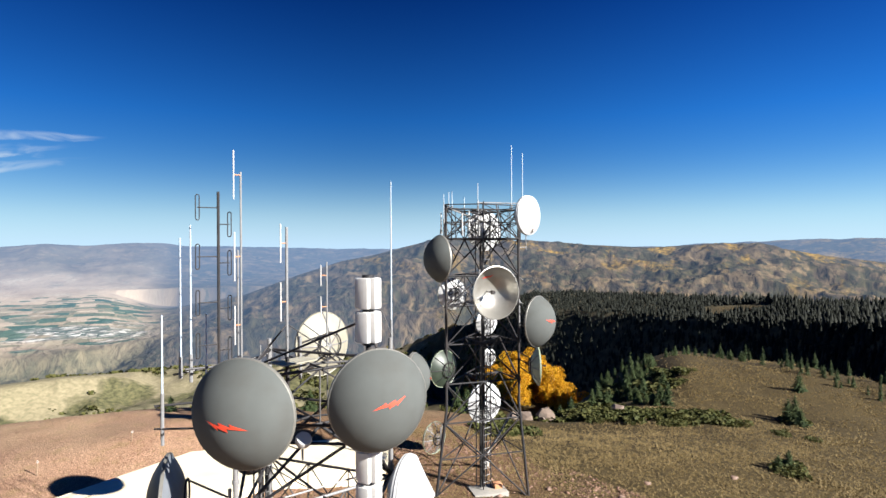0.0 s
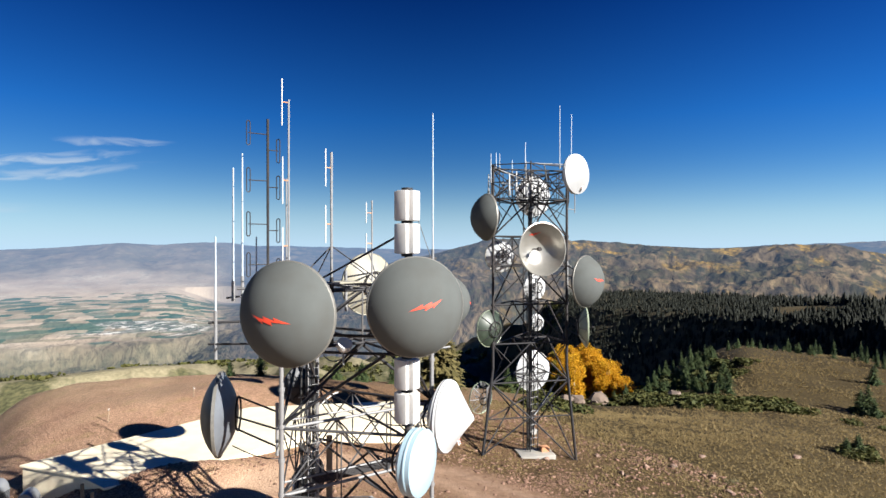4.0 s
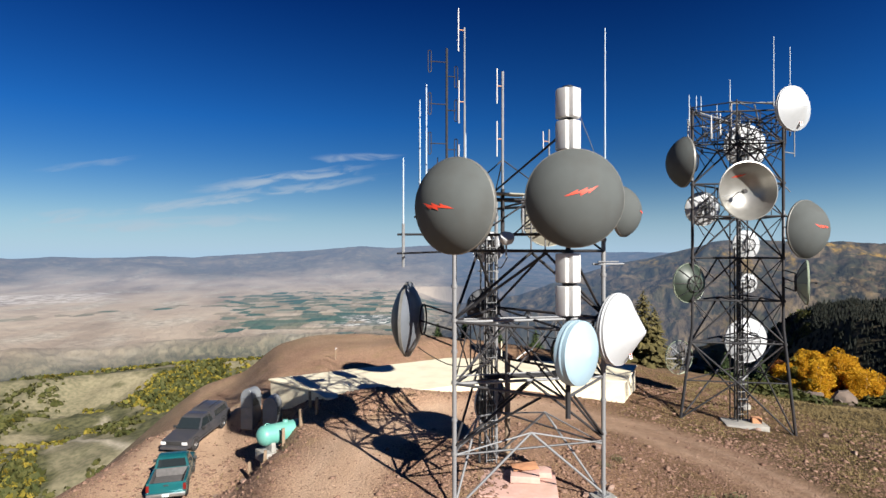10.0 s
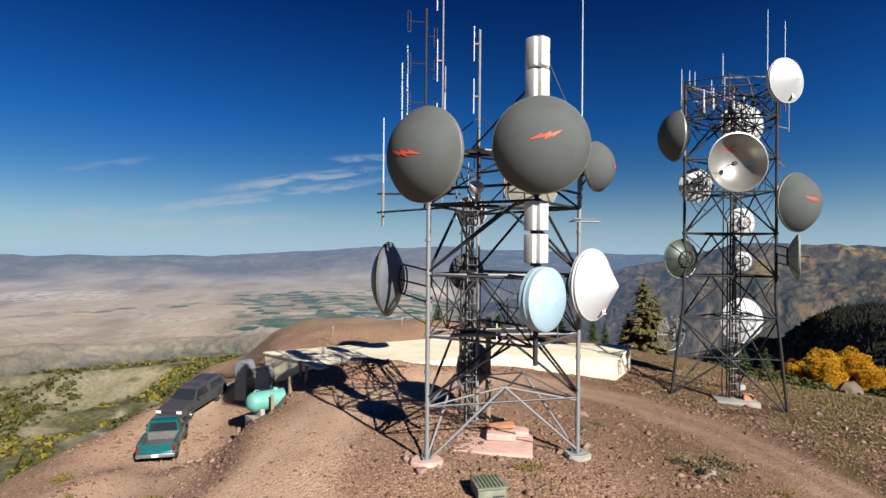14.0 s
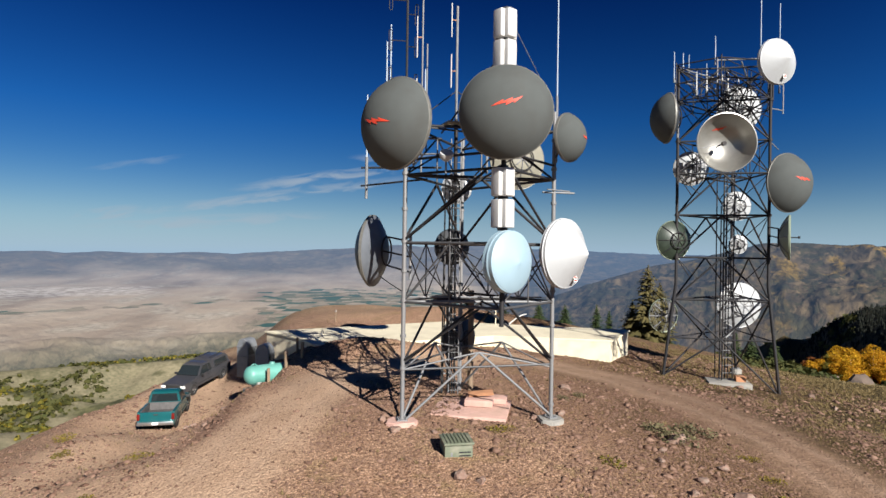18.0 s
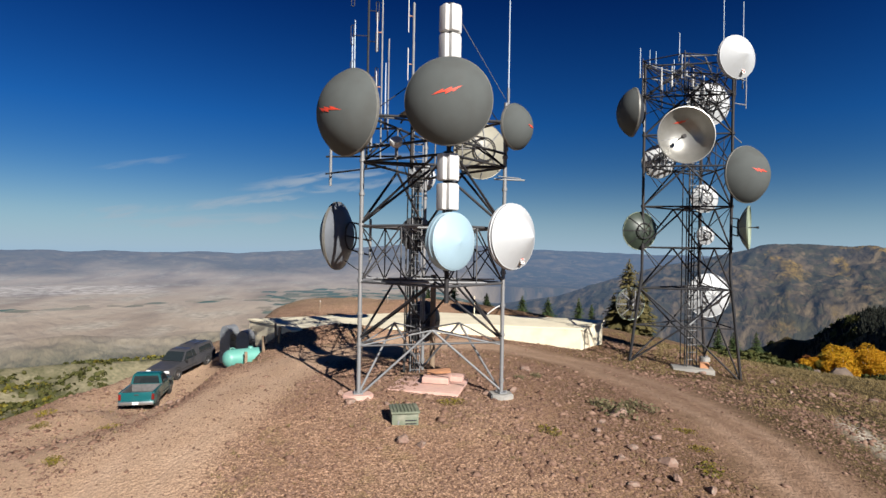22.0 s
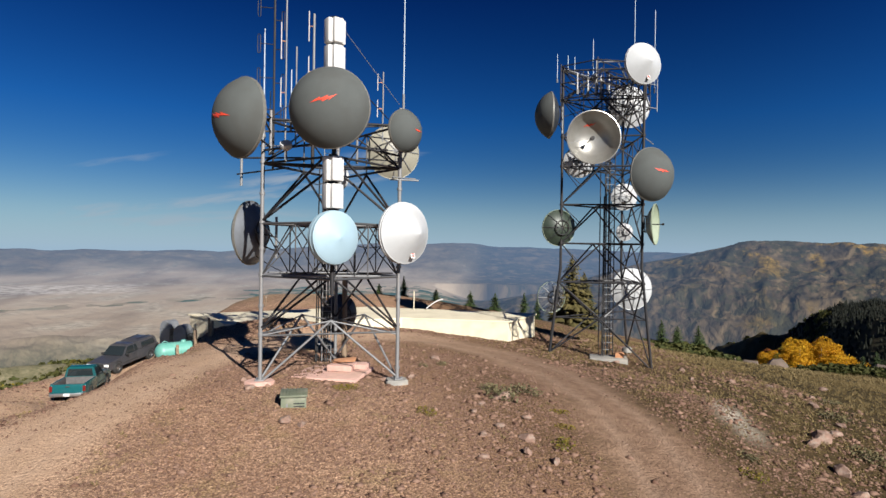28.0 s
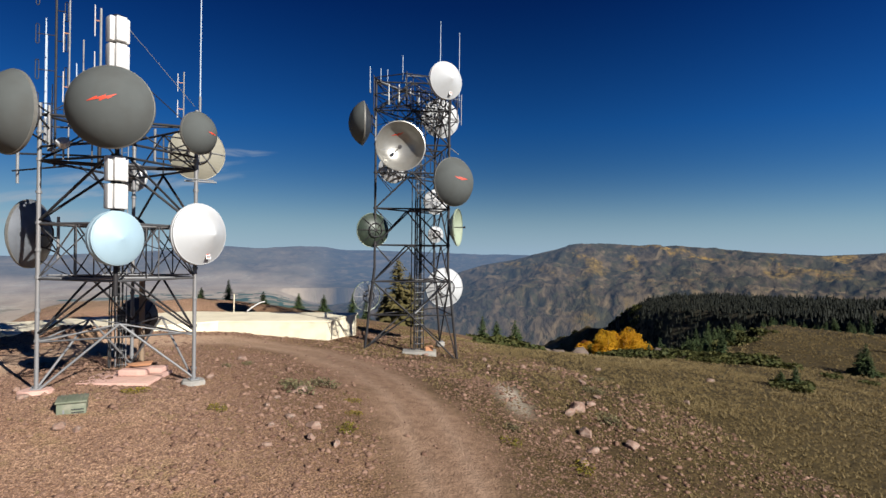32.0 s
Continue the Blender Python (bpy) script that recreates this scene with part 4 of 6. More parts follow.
for z in (10.9, 12.4):
    rod("outrigger", up(BU[1], z), (21.3, 9.3, z - 0.3), 0.03, GALV, tower_b, 6)
# the six-sided frame round the crown
CROWN = []
for k in range(3):
    c3 = (BU[0] + BU[1] + BU[2]) / 3
    CROWN.append(c3 + (BU[k] - c3) * 1.05)
    CROWN.append(c3 + (mid(BU[k], BU[(k + 1) % 3]) - c3) * 1.75)
for k in range(6):
    p, q = CROWN[k], CROWN[(k + 1) % 6]
    for z in (14.75, 15.7, 16.75):
        rod("crown_rail", up(p, z), up(q, z), 0.035, DARK, tower_b, 6)
    rod("crown_post", up(p, 14.6), up(p, 16.9), 0.035, DARK, tower_b, 6)
    rod("crown_lacing", up(p, 14.75), up(q, 15.7), 0.024, DARK, tower_b, 6)
    rod("crown_lacing", up(p, 16.75), up(q, 15.7), 0.024, DARK, tower_b, 6)
    rod("crown_stay", up(p, 14.75), b_leg((k + 1) // 2 % 3, 13.7), 0.026, DARK, tower_b, 6)
# cable column with its ladder
for x, y in ((-0.45, -0.35), (0.45, -0.35), (-0.45, 0.3), (0.45, 0.3)):
    rod("column_post", (18.95 + x * 0.7, 10.5 + y, -0.8), (18.95 + x * 0.7, 10.5 + y, 16.4), 0.035, DARK, tower_b, 6)
for k in range(40):
    z = -0.4 + 0.42 * k
    rod("column_rung", (18.63, 10.15, z), (19.27, 10.15, z), 0.018, GALV, tower_b, 5)
    if k % 2 == 0:
        rod("column_lacing", (18.63, 10.15, z), (19.27, 10.15, z + 0.84), 0.018, DARK, tower_b, 5)
for k in range(10):
    rod("feeder_cable", (18.7 + 0.055 * k, 10.45 + 0.1 * (k % 3), -0.8), (18.7 + 0.055 * k, 10.45 + 0.1 * (k % 3), (3, 6, 9, 11, 12, 15, 15, 12, 9, 7)[k]), 0.035, BLACK, tower_b, 6)

# footings
def footing(name, x, y, size, z0, z1, material, label, turn=0.0):
    t = thing(name, pose(x, y, z0, 0, 0, turn), label, "footing", "tower footings")
    bm = bmesh.new()
    n = 9
    outline = [((size[0] / 2) * (1 + 0.12 * math.sin(3.1 * k + x)) * math.cos(2 * math.pi * k / n), (size[1] / 2) * (1 + 0.12 * math.cos(2.3 * k + y)) * math.sin(2 * math.pi * k / n)) for k in range(n)]
    prism(bm, outline, 0, z1 - z0, 0.04)
    part("pad", bm, material, t)
    bm = bmesh.new()
    block(bm, (0, 0, z1 - z0 + 0.02), (0.36, 0.36, 0.04), 0.008)
    part("base_plate", bm, GALV, t)
    for a in (-0.13, 0.13):
        for c in (-0.13, 0.13):
            bm = bmesh.new()
            tube(bm, (a, c, z1 - z0), (a, c, z1 - z0 + 0.11), 0.018, 6)
            part("anchor_bolt", bm, GALV, t)


footing("concrete_footing", -0.28, 0, (1.15, 1.0), 0.0, 0.5, PINK, "pinkish concrete footing under a tower leg")
footing("concrete_footing", 4.98, 0, (1.0, 0.95), -0.05, 0.42, CONC, "grey concrete footing under a tower leg", 20)
footing("concrete_footing", 2.55, 4.4, (1.0, 1.0), -0.1, 0.36, CONC, "grey concrete footing under a tower leg", 50)
for f in BF:
    footing("concrete_footing", f.x, f.y, (0.7, 0.7), f.z - 0.3, f.z + 0.02, CONC, "small concrete footing under a dark tower leg", 33)
slab = thing("concrete_slab", pose(2.62, 1.7, 0.24, 0, 0, -20), "pink concrete slab with a raised block beside the tower ladder", "slab")
bm = bmesh.new()
block(bm, (-0.1, -0.1, 0.04), (2.75, 2.6, 0.3), 0.03)
part("slab", bm, PINK, slab)
bm = bmesh.new()
block(bm, (0.15, 0.25, 0.33), (1.05, 0.85, 0.24), 0.02)
part("raised_block", bm, PINK, slab)
bm = bmesh.new()
block(bm, (0.75, 0.75, 0.31), (0.75, 0.7, 0.2), 0.02)
part("raised_block", bm, PINK, slab)
bm = bmesh.new()
block(bm, (0.3, 0.62, 0.475), (0.95, 0.62, 0.03), 0.01, pose(0, 0, 0, 6, -4, 12))
part("cover_plate", bm, RUSTY, slab, "rusty brown cover plate")
pad = thing("concrete_slab", pose(18.95, 10.3, -1.0, 0, 0, -24), "pale concrete pad under the cable column", "slab")
bm = bmesh.new()
block(bm, (0.1, -0.2, 0.0), (2.2, 1.5, 0.34), 0.03)
part("slab", bm, CONC, pad)
bm = bmesh.new()
block(bm, (0.75, -0.1, 0.3), (0.5, 0.5, 0.3), 0.02)
part("raised_block", bm, RUSTY, pad)

# ---- dishes ----
BOLT = [(-0.27, -0.05), (-0.06, 0.035), (-0.075, 0.0), (0.09, 0.06), (0.075, 0.025), (0.27, 0.085), (0.10, -0.02), (0.115, 0.012), (-0.03, -0.045), (-0.015, -0.008)]


def bolt_mark(parent, diameter, surface, mirror=1, at=(0, 0), tilt=0.0, size=1.0, inside=False):
    """A red lightning-shaped mark laid on the curved face."""
    bm = bmesh.new()
    pts = []
    for x, y in BOLT:
        x, y = x * mirror * diameter * 0.62 * size, y * diameter * 0.8 * size
        c, s = math.cos(tilt), math.sin(tilt)
        px, py = at[0] * diameter + c * x - s * y, at[1] * diameter + s * x + c * y
        pts.append(Vector((px, py, 0)))
    if mirror < 0:
        pts.reverse()
    f = bm.faces.new([bm.verts.new(p) for p in pts])
    bmesh.ops.triangulate(bm, faces=[f])
    for _ in range(3):
        bmesh.ops.subdivide_edges(bm, edges=list(bm.edges), cuts=1, use_grid_fill=True)
    for v in bm.verts:
        v.co.z = surface(math.hypot(v.co.x, v.co.y)) + 0.014
    part("lightning_mark", bm, RED, parent, "red lightning-shaped mark")


def facing(x, y, z, left, tilt=0.0):
    """The pose of a dish whose front, +z, looks so many degrees to the left of -y."""
    a, e = radians(left), radians(tilt)
    w = Vector((-math.sin(a) * math.cos(e), -math.cos(a) * math.cos(e), math.sin(e)))
    side = Vector((0, 0, 1)).cross(w).normalized()
    top = w.cross(side)
    m = Matrix((side, top, w)).transposed().to_4x4()
    return Matrix.Translation((x, y, z)) @ m


def mount(parent, m, depth, anchor, diameter):
    """Ring frame on the back of the dish and pipes to the tower."""
    inv = m.inverted()
    a = inv @ Vector(anchor)
    r = diameter * 0.2
    bm = lathe([(r + 0.035 * math.cos(math.pi * k / 3), -depth - 0.06 + 0.035 * math.sin(math.pi * k / 3)) for k in range(7)], 24)
    part("back_ring", bm, DARK, parent)
    for s in ((0, r), (0, -r), (r * 0.8, 0)):
        bm = bmesh.new()
        tube(bm, (s[0], s[1], -depth - 0.06), (a.x, a.y + s[1], a.z), 0.035, 6)
        part("mount_arm", bm, DARK, parent)
    bm = bmesh.new()
    tube(bm, (a.x, a.y - r * 1.5, a.z), (a.x, a.y + r * 1.5, a.z), 0.055, 8)
    part("mount_pipe", bm, GALV, parent)


def sag(diameter, depth):
    """Height of a spherical cap over its rim plane, by radius."""
    a = diameter / 2
    R = (a * a + depth * depth) / (2 * depth)
    return lambda r: math.sqrt(max(R * R - r * r, 0)) - (R - depth)


def dish(kind, x, y, z, left, d, anchor, label, face=None, back=SKIN, tilt=0.0, mark=None, depth=0.31, hub=None):
    m = facing(x, y, z, left, tilt)
    t = thing("microwave_dish", m, label, "dish antenna", "microwave dishes")
    a = d / 2
    bowl = [(a * (1 - k / 8), -d * 0.19 * (1 - (1 - k / 8) ** 2)) for k in range(9)]
    back_depth = d * 0.2
    if kind == "dome":
        s = sag(d, depth * d)
        bm = lathe([(a * math.sin(k / 14 * math.pi / 2), s(a * math.sin(k / 14 * math.pi / 2))) for k in range(14, -1, -1)], 44)
        bmesh.ops.recalc_face_normals(bm, faces=bm.faces)
        part("radome", bm, face or GREYR, t, smooth=60)
        part("rim", lathe([(a * 0.995, 0.02), (a * 1.012, 0.0), (a * 1.012, -0.09), (a * 0.985, -0.1)], 44), RIMM, t)
        part("reflector_back", lathe([(r * 0.985, h - 0.09) for r, h in bowl], 36), back, t)
        if mark:
            bolt_mark(t, d, s, **mark)
    elif kind in ("cone", "drum"):
        h = d * (depth if kind == "cone" else 0.15)
        deep = 0.10 * d if kind == "cone" else 0.2 * d
        part("radome", lathe([(a * 0.965, 0.0), (a * 0.93, 0.03), (a * 0.5, h * 0.48), (a * 0.07, h * 0.95), (0, h)], 48), face or WHITE, t, smooth=60)
        part("shroud", lathe([(a * 0.965, 0.0), (a, -0.02), (a, -deep), (a * 0.97, -deep - 0.02)], 48), face or WHITE, t, smooth=40)
        part("rim", lathe([(a * 1.0, -deep * 0.42), (a * 1.02, -deep * 0.5), (a * 1.02, -deep * 0.6), (a * 1.0, -deep * 0.68)], 48), face or WHITE, t)
        part("reflector_back", lathe([(r * 0.97, hh - deep - 0.02) for r, hh in bowl], 36), back, t)
        back_depth += deep
        if kind == "drum":
            mount(t, m, back_depth, anchor, d)
            return t
        bm = bmesh.new()
        block(bm, (d * 0.06, -d * 0.37, 0.035), (d * 0.085, d * 0.085, 0.012), 0.002, pose(0, 0, h * 0.09, -10, 0, 0))
        lab = part("label_plate", bm, LAMP, t, "small white label plate with red and dark bars")
        for k, mt in enumerate((RED, BLACK, RED)):
            bm = bmesh.new()
            block(bm, (d * 0.06, -d * (0.345 + 0.022 * k), 0.045), (d * 0.065, d * 0.013, 0.008), 0.0, pose(0, 0, h * 0.09, -10, 0, 0))
            part("label_bar", bm, mt, lab)
    else:
        deep = {"open": 0.36, "shell": 0.2, "grid": 0.14}[kind] * d
        inner = [(a * (1 - k / 10), -deep * (1 - (1 - k / 10) ** 2)) for k in range(11)]
        prof = inner if kind != "open" else [(a * 0.98, -0.01), (a * 0.9, -deep * 0.3), (a * 0.78, -deep * 0.6), (a * 0.55, -deep * 0.86), (a * 0.25, -deep * 0.98), (0, -deep)]
        if kind == "grid":
            for k in range(1, 12):
                r0 = a * k / 12
                h0 = -deep * (1 - (k / 12) ** 2)
                part("mesh_ring", lathe([(r0 + 0.008 * math.cos(q), h0 + 0.008 * math.sin(q)) for q in (0, 2.1, 4.2, 6.283)], 36), GALV, t)
        else:
            bm = lathe(prof, 44)
            bmesh.ops.recalc_face_normals(bm, faces=bm.faces)
            part("reflector", bm, face or DISHIN, t, smooth=60)
        part("rim", lathe([(a * 0.98, -0.005), (a * 0.985, 0.03), (a * 1.015, 0.02), (a * 1.01, -0.06), (a * 0.99, -0.05)], 44), face or RIMM, t)
        if kind != "grid":
            part("reflector_back", lathe([(r * 1.0 + 0.0, h - 0.03) for r, h in prof], 44), back, t, smooth=60)
        bm = bmesh.new()
        tube(bm, (0, 0, -deep), (0, 0, -deep * 0.35 if kind == "open" else d * 0.18), 0.03, 8)
        tube(bm, (0, 0, -deep * 0.45 if kind == "open" else d * 0.15), (0, 0, -deep * 0.25 if kind == "open" else d * 0.2), 0.11 if kind == "open" else 0.06, 12)
        part("feed_horn", bm, DARK, t)
        if kind == "open":
            bm = bmesh.new()
            tube(bm, (0, 0, -deep * 0.35), (-a * 0.86, -a * 0.2, -deep * 0.15), 0.014, 5)
            part("feed_strut", bm, GALV, t)
            if mark:
                f = lambda r: -deep * (0.3 * r / (a * 0.9) if r > a * 0.9 else np.interp(r, [0, a * 0.25, a * 0.55, a * 0.78, a * 0.9, a], [1, 0.98, 0.86, 0.6, 0.3, 0]))
                bolt_mark(t, d, lambda r: f(r) + 0.012, **mark)
        back_depth = deep
        # ribs on the back
        for k in range(8):
            c, s = math.cos(2 * math.pi * k / 8), math.sin(2 * math.pi * k / 8)
            bm = bmesh.new()
            pr = [(r, h - 0.055) for r, h in inner[::2]] if kind != "open" else [(r, h - 0.09) for r, h in prof[:-1]]
            for (r0, h0), (r1, h1) in zip(pr, pr[1:]):
                tube(bm, (c * r0, s * r0, h0), (c * r1, s * r1, h1), 0.025, 5)
            part("rib", bm, DARK if back in (BACKD, SHADOW_GREEN, SHADOW_GREY) else GALV, t)
    mount(t, m, back_depth, anchor, d)
    return t


dish("dome", -0.80, -1.98, 10.10, 50, 2.80, (0, 0, 10.0), "grey domed dish with a red lightning mark, facing the valley", mark=dict(mirror=-1, at=(0.02, -0.03), tilt=0.12, size=1.1))
dish("dome", 2.24, -3.55, 10.25, 13, 2.70, (2.4, -2.7, 10.1), "large grey domed dish with a red lightning mark", mark=dict(at=(0.0, 0.03), size=1.0))
dish("dome", 5.04, -1.30, 10.06, -37, 1.61, (5.04, 0, 9.9), "small grey domed dish with a red mark on a leg", mark=dict(at=(0.12, -0.02), size=0.8, mirror=-1, tilt=0.1))
dish("shell", 5.20, 5.38, 10.30, 171, 2.60, (3.4, 3.6, 10.2), "large cream dish facing away behind the near tower", CREAMD, CREAMD)
dish("dome", -1.22, 3.68, 6.20, 113, 2.82, (0.1, 1.6, 6.0), "dark-rimmed dish facing the valley, its strutted grey back painted with shadow", BACKD, SHADOW_GREY, depth=0.2)
dish("drum", 2.53, -3.44, 5.96, -34, 1.80, (2.4, -2.72, 5.8), "pale blue-white drum-shaped microwave dish with a flat face", PALEBLUE)
dish("cone", 5.15, -0.88, 6.21, -34, 2.37, (5.04, 0.0, 6.2), "large white dish with a shallow cone cover and a small label", WHITE, depth=0.36)
dish("shell", 2.32, 5.47, 6.40, 169, 1.58, (2.5, 4.45, 6.4), "dark dish facing away at the lower platform", BACKD, BACKD)
dish("shell", 2.71, 5.73, 2.37, 149, 1.94, (2.6, 4.45, 2.4), "grey dish facing away low on the back leg", SKIN, BACKD)
dish("shell", 2.47, 5.27, 8.95, 206, 1.34, (2.55, 4.45, 8.9), "small white ribbed dish facing away under the upper platform", WHITE, WHITE)

dish("dome", 14.77, 9.62, 13.57, 101, 2.69, (15.9, 10.4, 13.5), "dark grey domed dish seen edge-on high on the far tower", GREYR, BACKD)
dish("open", 16.10, 6.34, 11.75, 12, 2.88, (17.9, 9.65, 12.0), "deep open metal dish with a red lightning mark inside", DISHIN, DISHIN, mark=dict(at=(-0.02, 0.28), size=0.75))
dish("cone", 19.17, 6.72, 16.05, -8, 2.29, (20.3, 8.7, 16.2), "white dish with a cone cover", WHITE, depth=0.3)
dish("dome", 19.63, 6.48, 9.89, -13, 2.96, (20.35, 8.7, 10.1), "grey domed dish with a faded red mark on the far tower", mark=dict(at=(-0.04, 0.03), size=0.95, mirror=-1, tilt=0.1))
dish("shell", 15.86, 10.64, 6.99, 173, 2.19, (15.95, 10.45, 7.1), "green-grey dish behind the far tower's leg, lattice shadow painted dark", GREEND, SHADOW_GREEN)
dish("shell", 20.17, 6.99, 7.16, -50, 2.29, (20.35, 8.75, 7.3), "flat pale green dish with a feed rod on the far tower", GREEND, GREEND)
dish("shell", 22.78, 14.49, 2.99, 186, 2.88, (21.5, 13.3, 3.3), "large white dish facing away low on the far tower", WHITE, WHITE)
dish("shell", 21.85, 13.45, 15.35, 188, 2.78, (21.2, 13.1, 15.2), "large white dish facing away inside the tower's crown", WHITE, WHITE)
dish("shell", 17.73, 12.02, 11.27, 196, 1.99, (17.6, 11.2, 11.4), "pale pinkish dish facing away at the middle platform", CREAMD, WHITE)
dish("shell", 21.04, 12.42, 9.17, 186, 1.75, (20.4, 11.6, 9.3), "white dish facing away in the middle of the far tower", WHITE, WHITE)
dish("shell", 20.94, 12.08, 6.86, 181, 1.15, (20.4, 11.6, 7.0), "small white dish facing away in the far tower", WHITE, WHITE)
dish("grid", 15.74, 11.40, 2.70, 172, 1.91, (15.7, 10.7, 2.9), "thin greyish mesh dish low on the splayed leg", GREEND, SKIN)

# ---- sector antennas ----
def sector_pair(z):
    t = thing("sector_antenna", Matrix.Translation((2.38, -2.8, z)), "white boxy sector antennas in a ring on a dark pole", "antenna", "sector antennas")
    for k in range(4):
        bm = bmesh.new()
        block(bm, (0, -0.2, 0), (0.36, 0.26, 0.84), 0.05)
        ob = part("radome_box", bm, PANEL, t)
        ob.matrix_basis = pose(0, 0, 0, 0, 0, 27 + 90 * k)
    for s in (-0.46, 0.46):
        bm = bmesh.new()
        tube(bm, (0, 0, s - 0.04), (0, 0, s + 0.04), 0.16, 12)
        part("clamp_collar", bm, DARK, t)


for z in (13.02, 12.1, 8.32, 7.38):
    sector_pair(z)

# ---- whip and dipole antennas ----
def whip(name, x, y, z0, z1, r, label, base=0.6, material=None):
    t = thing(name, Matrix.Translation((x, y, z0)), label, "antenna", "whip antennas")
    bm = bmesh.new()
    tube(bm, (0, 0, 0), (0, 0, base), r * 1.6, 8)
    part("mount_pipe", bm, GALV, t)
    bm = bmesh.new()
    tube(bm, (0, 0, base), (0, 0, z1 - z0), r, 8, r * 0.7)
    part("whip", bm, material or WHIPM, t)
    return t


whip("whip_antenna", 5.1, 0.12, 10.9, 16.5, 0.03, "tall thin white whip antenna on the tower's leg", 0.9)
whip("whip_antenna", -1.5, 2.9, 8.2, 12.2, 0.035, "white whip antenna on an outrigger arm", 1.6)
whip("whip_antenna", -0.72, 3.8, 10.0, 14.6, 0.04, "tall white whip antenna behind the dishes", 0.7)
whip("whip_antenna", -0.62, 3.0, 10.0, 15.0, 0.035, "tall white whip antenna beside a dipole mast", 0.9)
whip("whip_antenna", -0.3, 2.5, 9.5, 12.2, 0.035, "short white whip antenna behind the dishes", 0.5)
whip("whip_antenna", 0.6, 1.9, 10.4, 13.0, 0.03, "short thin whip antenna behind the dishes", 0.5)
for (x, y, z0, z1) in ((15.35, 9.9, 15.6, 17.3), (17.2, 9.0, 16.4, 18.0), (16.3, 10.6, 16.5, 17.5), (16.9, 11.0, 16.5, 17.6), (19.6, 8.6, 16.6, 20.4), (21.3, 9.3, 15.2, 20.2), (18.4, 11.6, 16.5, 17.4)):
    whip("whip_antenna", x, y, z0, z1, 0.03, "thin white whip antenna at the far tower's crown", 0.25)


for x, y, z0, z1 in ((16.5, 9.6, 14.9, 16.2), (17.3, 9.9, 15.0, 16.4), (17.9, 9.4, 14.8, 16.1), (18.8, 10.2, 15.1, 16.5), (19.6, 10.4, 14.9, 16.2), (16.2, 11.2, 15.0, 16.3)):
    whip("whip_antenna", x, y, z0, z1, 0.05, "stubby pale antenna inside the far tower's crown", 0.3, PANEL)
for k, (p, q) in enumerate((((15.9, 10.4, 16.6), (19.6, 9.0, 15.2)), ((16.4, 10.9, 14.9), (17.9, 9.3, 16.5)), ((17.6, 9.4, 14.8), (17.6, 9.4, 17.0)), ((18.9, 9.2, 16.8), (20.6, 10.6, 15.5)), ((16.2, 10.2, 15.7), (20.9, 11.6, 15.7)), ((17.7, 9.6, 16.9), (20.3, 8.7, 16.9)))):
    rod("crown_brace", p, q, 0.04, GALV, tower_b, 6, "pale galvanised crown brace")


def dipole_mast(x, y, z0, z1, loops, label, material, loop_material, half=0.33, arm=0.62, r=0.045):
    t = thing("dipole_mast", Matrix.Translation((x, y, z0)), label, "antenna", "dipole masts")
    bm = bmesh.new()
    tube(bm, (0, 0, 0), (0, 0, z1 - z0), r, 8)
    part("mast", bm, material, t)
    for h, side in loops:
        bm = bmesh.new()
        cx = side * arm
        tube(bm, (0, 0, h - z0), (cx, 0, h - z0), 0.018, 6)
        w = 0.055
        pts = []
        for k in range(9):
            a = math.pi * k / 8
            pts.append((cx + w * math.cos(a), 0, h - z0 + half + w * math.sin(a)))
        for k in range(9):
            a = math.pi + math.pi * k / 8
            pts.append((cx + w * math.cos(a), 0, h - z0 - half + w * math.sin(a)))
        for p, q in zip(pts, pts[1:] + pts[:1]):
            tube(bm, p, q, 0.017, 5)
        part("folded_dipole", bm, loop_material, t)
    return t


dipole_mast(-0.1, 1.9, 8.8, 16.0, [(15.5, -1), (14.0, -1), (12.6, -1), (11.3, -1), (15.0, 0.55), (13.8, 0.55), (12.4, 0.55), (11.1, 0.55)], "dark mast with folded dipoles on arms behind the dishes", DARK, DARK)
rod("outrigger", (-1.7, 3.05, 9.4), (1.3, 2.2, 9.4), 0.04, DARK, tower_a)
rod("outrigger", (-1.7, 3.05, 8.7), (0.6, 1.0, 8.8), 0.035, DARK, tower_a)
rod("outrigger", (-0.9, 4.0, 10.1), (2.4, 4.3, 10.3), 0.035, SHADED_STEEL, tower_a)
rod("outrigger", (-0.9, 2.6, 10.5), (1.3, 2.2, 10.5), 0.04, SHADED_STEEL, tower_a)


def exposed_dipole(x, y, z0, z1, items, label, r=0.032):
    """A pale mast with straight vertical elements beside it."""
    t = thing("dipole_mast", Matrix.Translation((x, y, z0)), label, "antenna", "dipole masts")
    bm = bmesh.new()
    tube(bm, (0, 0, 0), (0, 0, z1 - z0), r, 8)
    part("mast", bm, GALV, t)
    for h, side, ln in items:
        bm = bmesh.new()
        tube(bm, (side, 0, h - z0 - ln / 2), (side, 0, h - z0 + ln / 2), 0.021, 7)
        part("element", bm, PANEL, t)
        bm = bmesh.new()
        tube(bm, (0, 0, h - z0), (side, 0, h - z0), 0.02, 6)
        part("arm", bm, RUSTY, t)


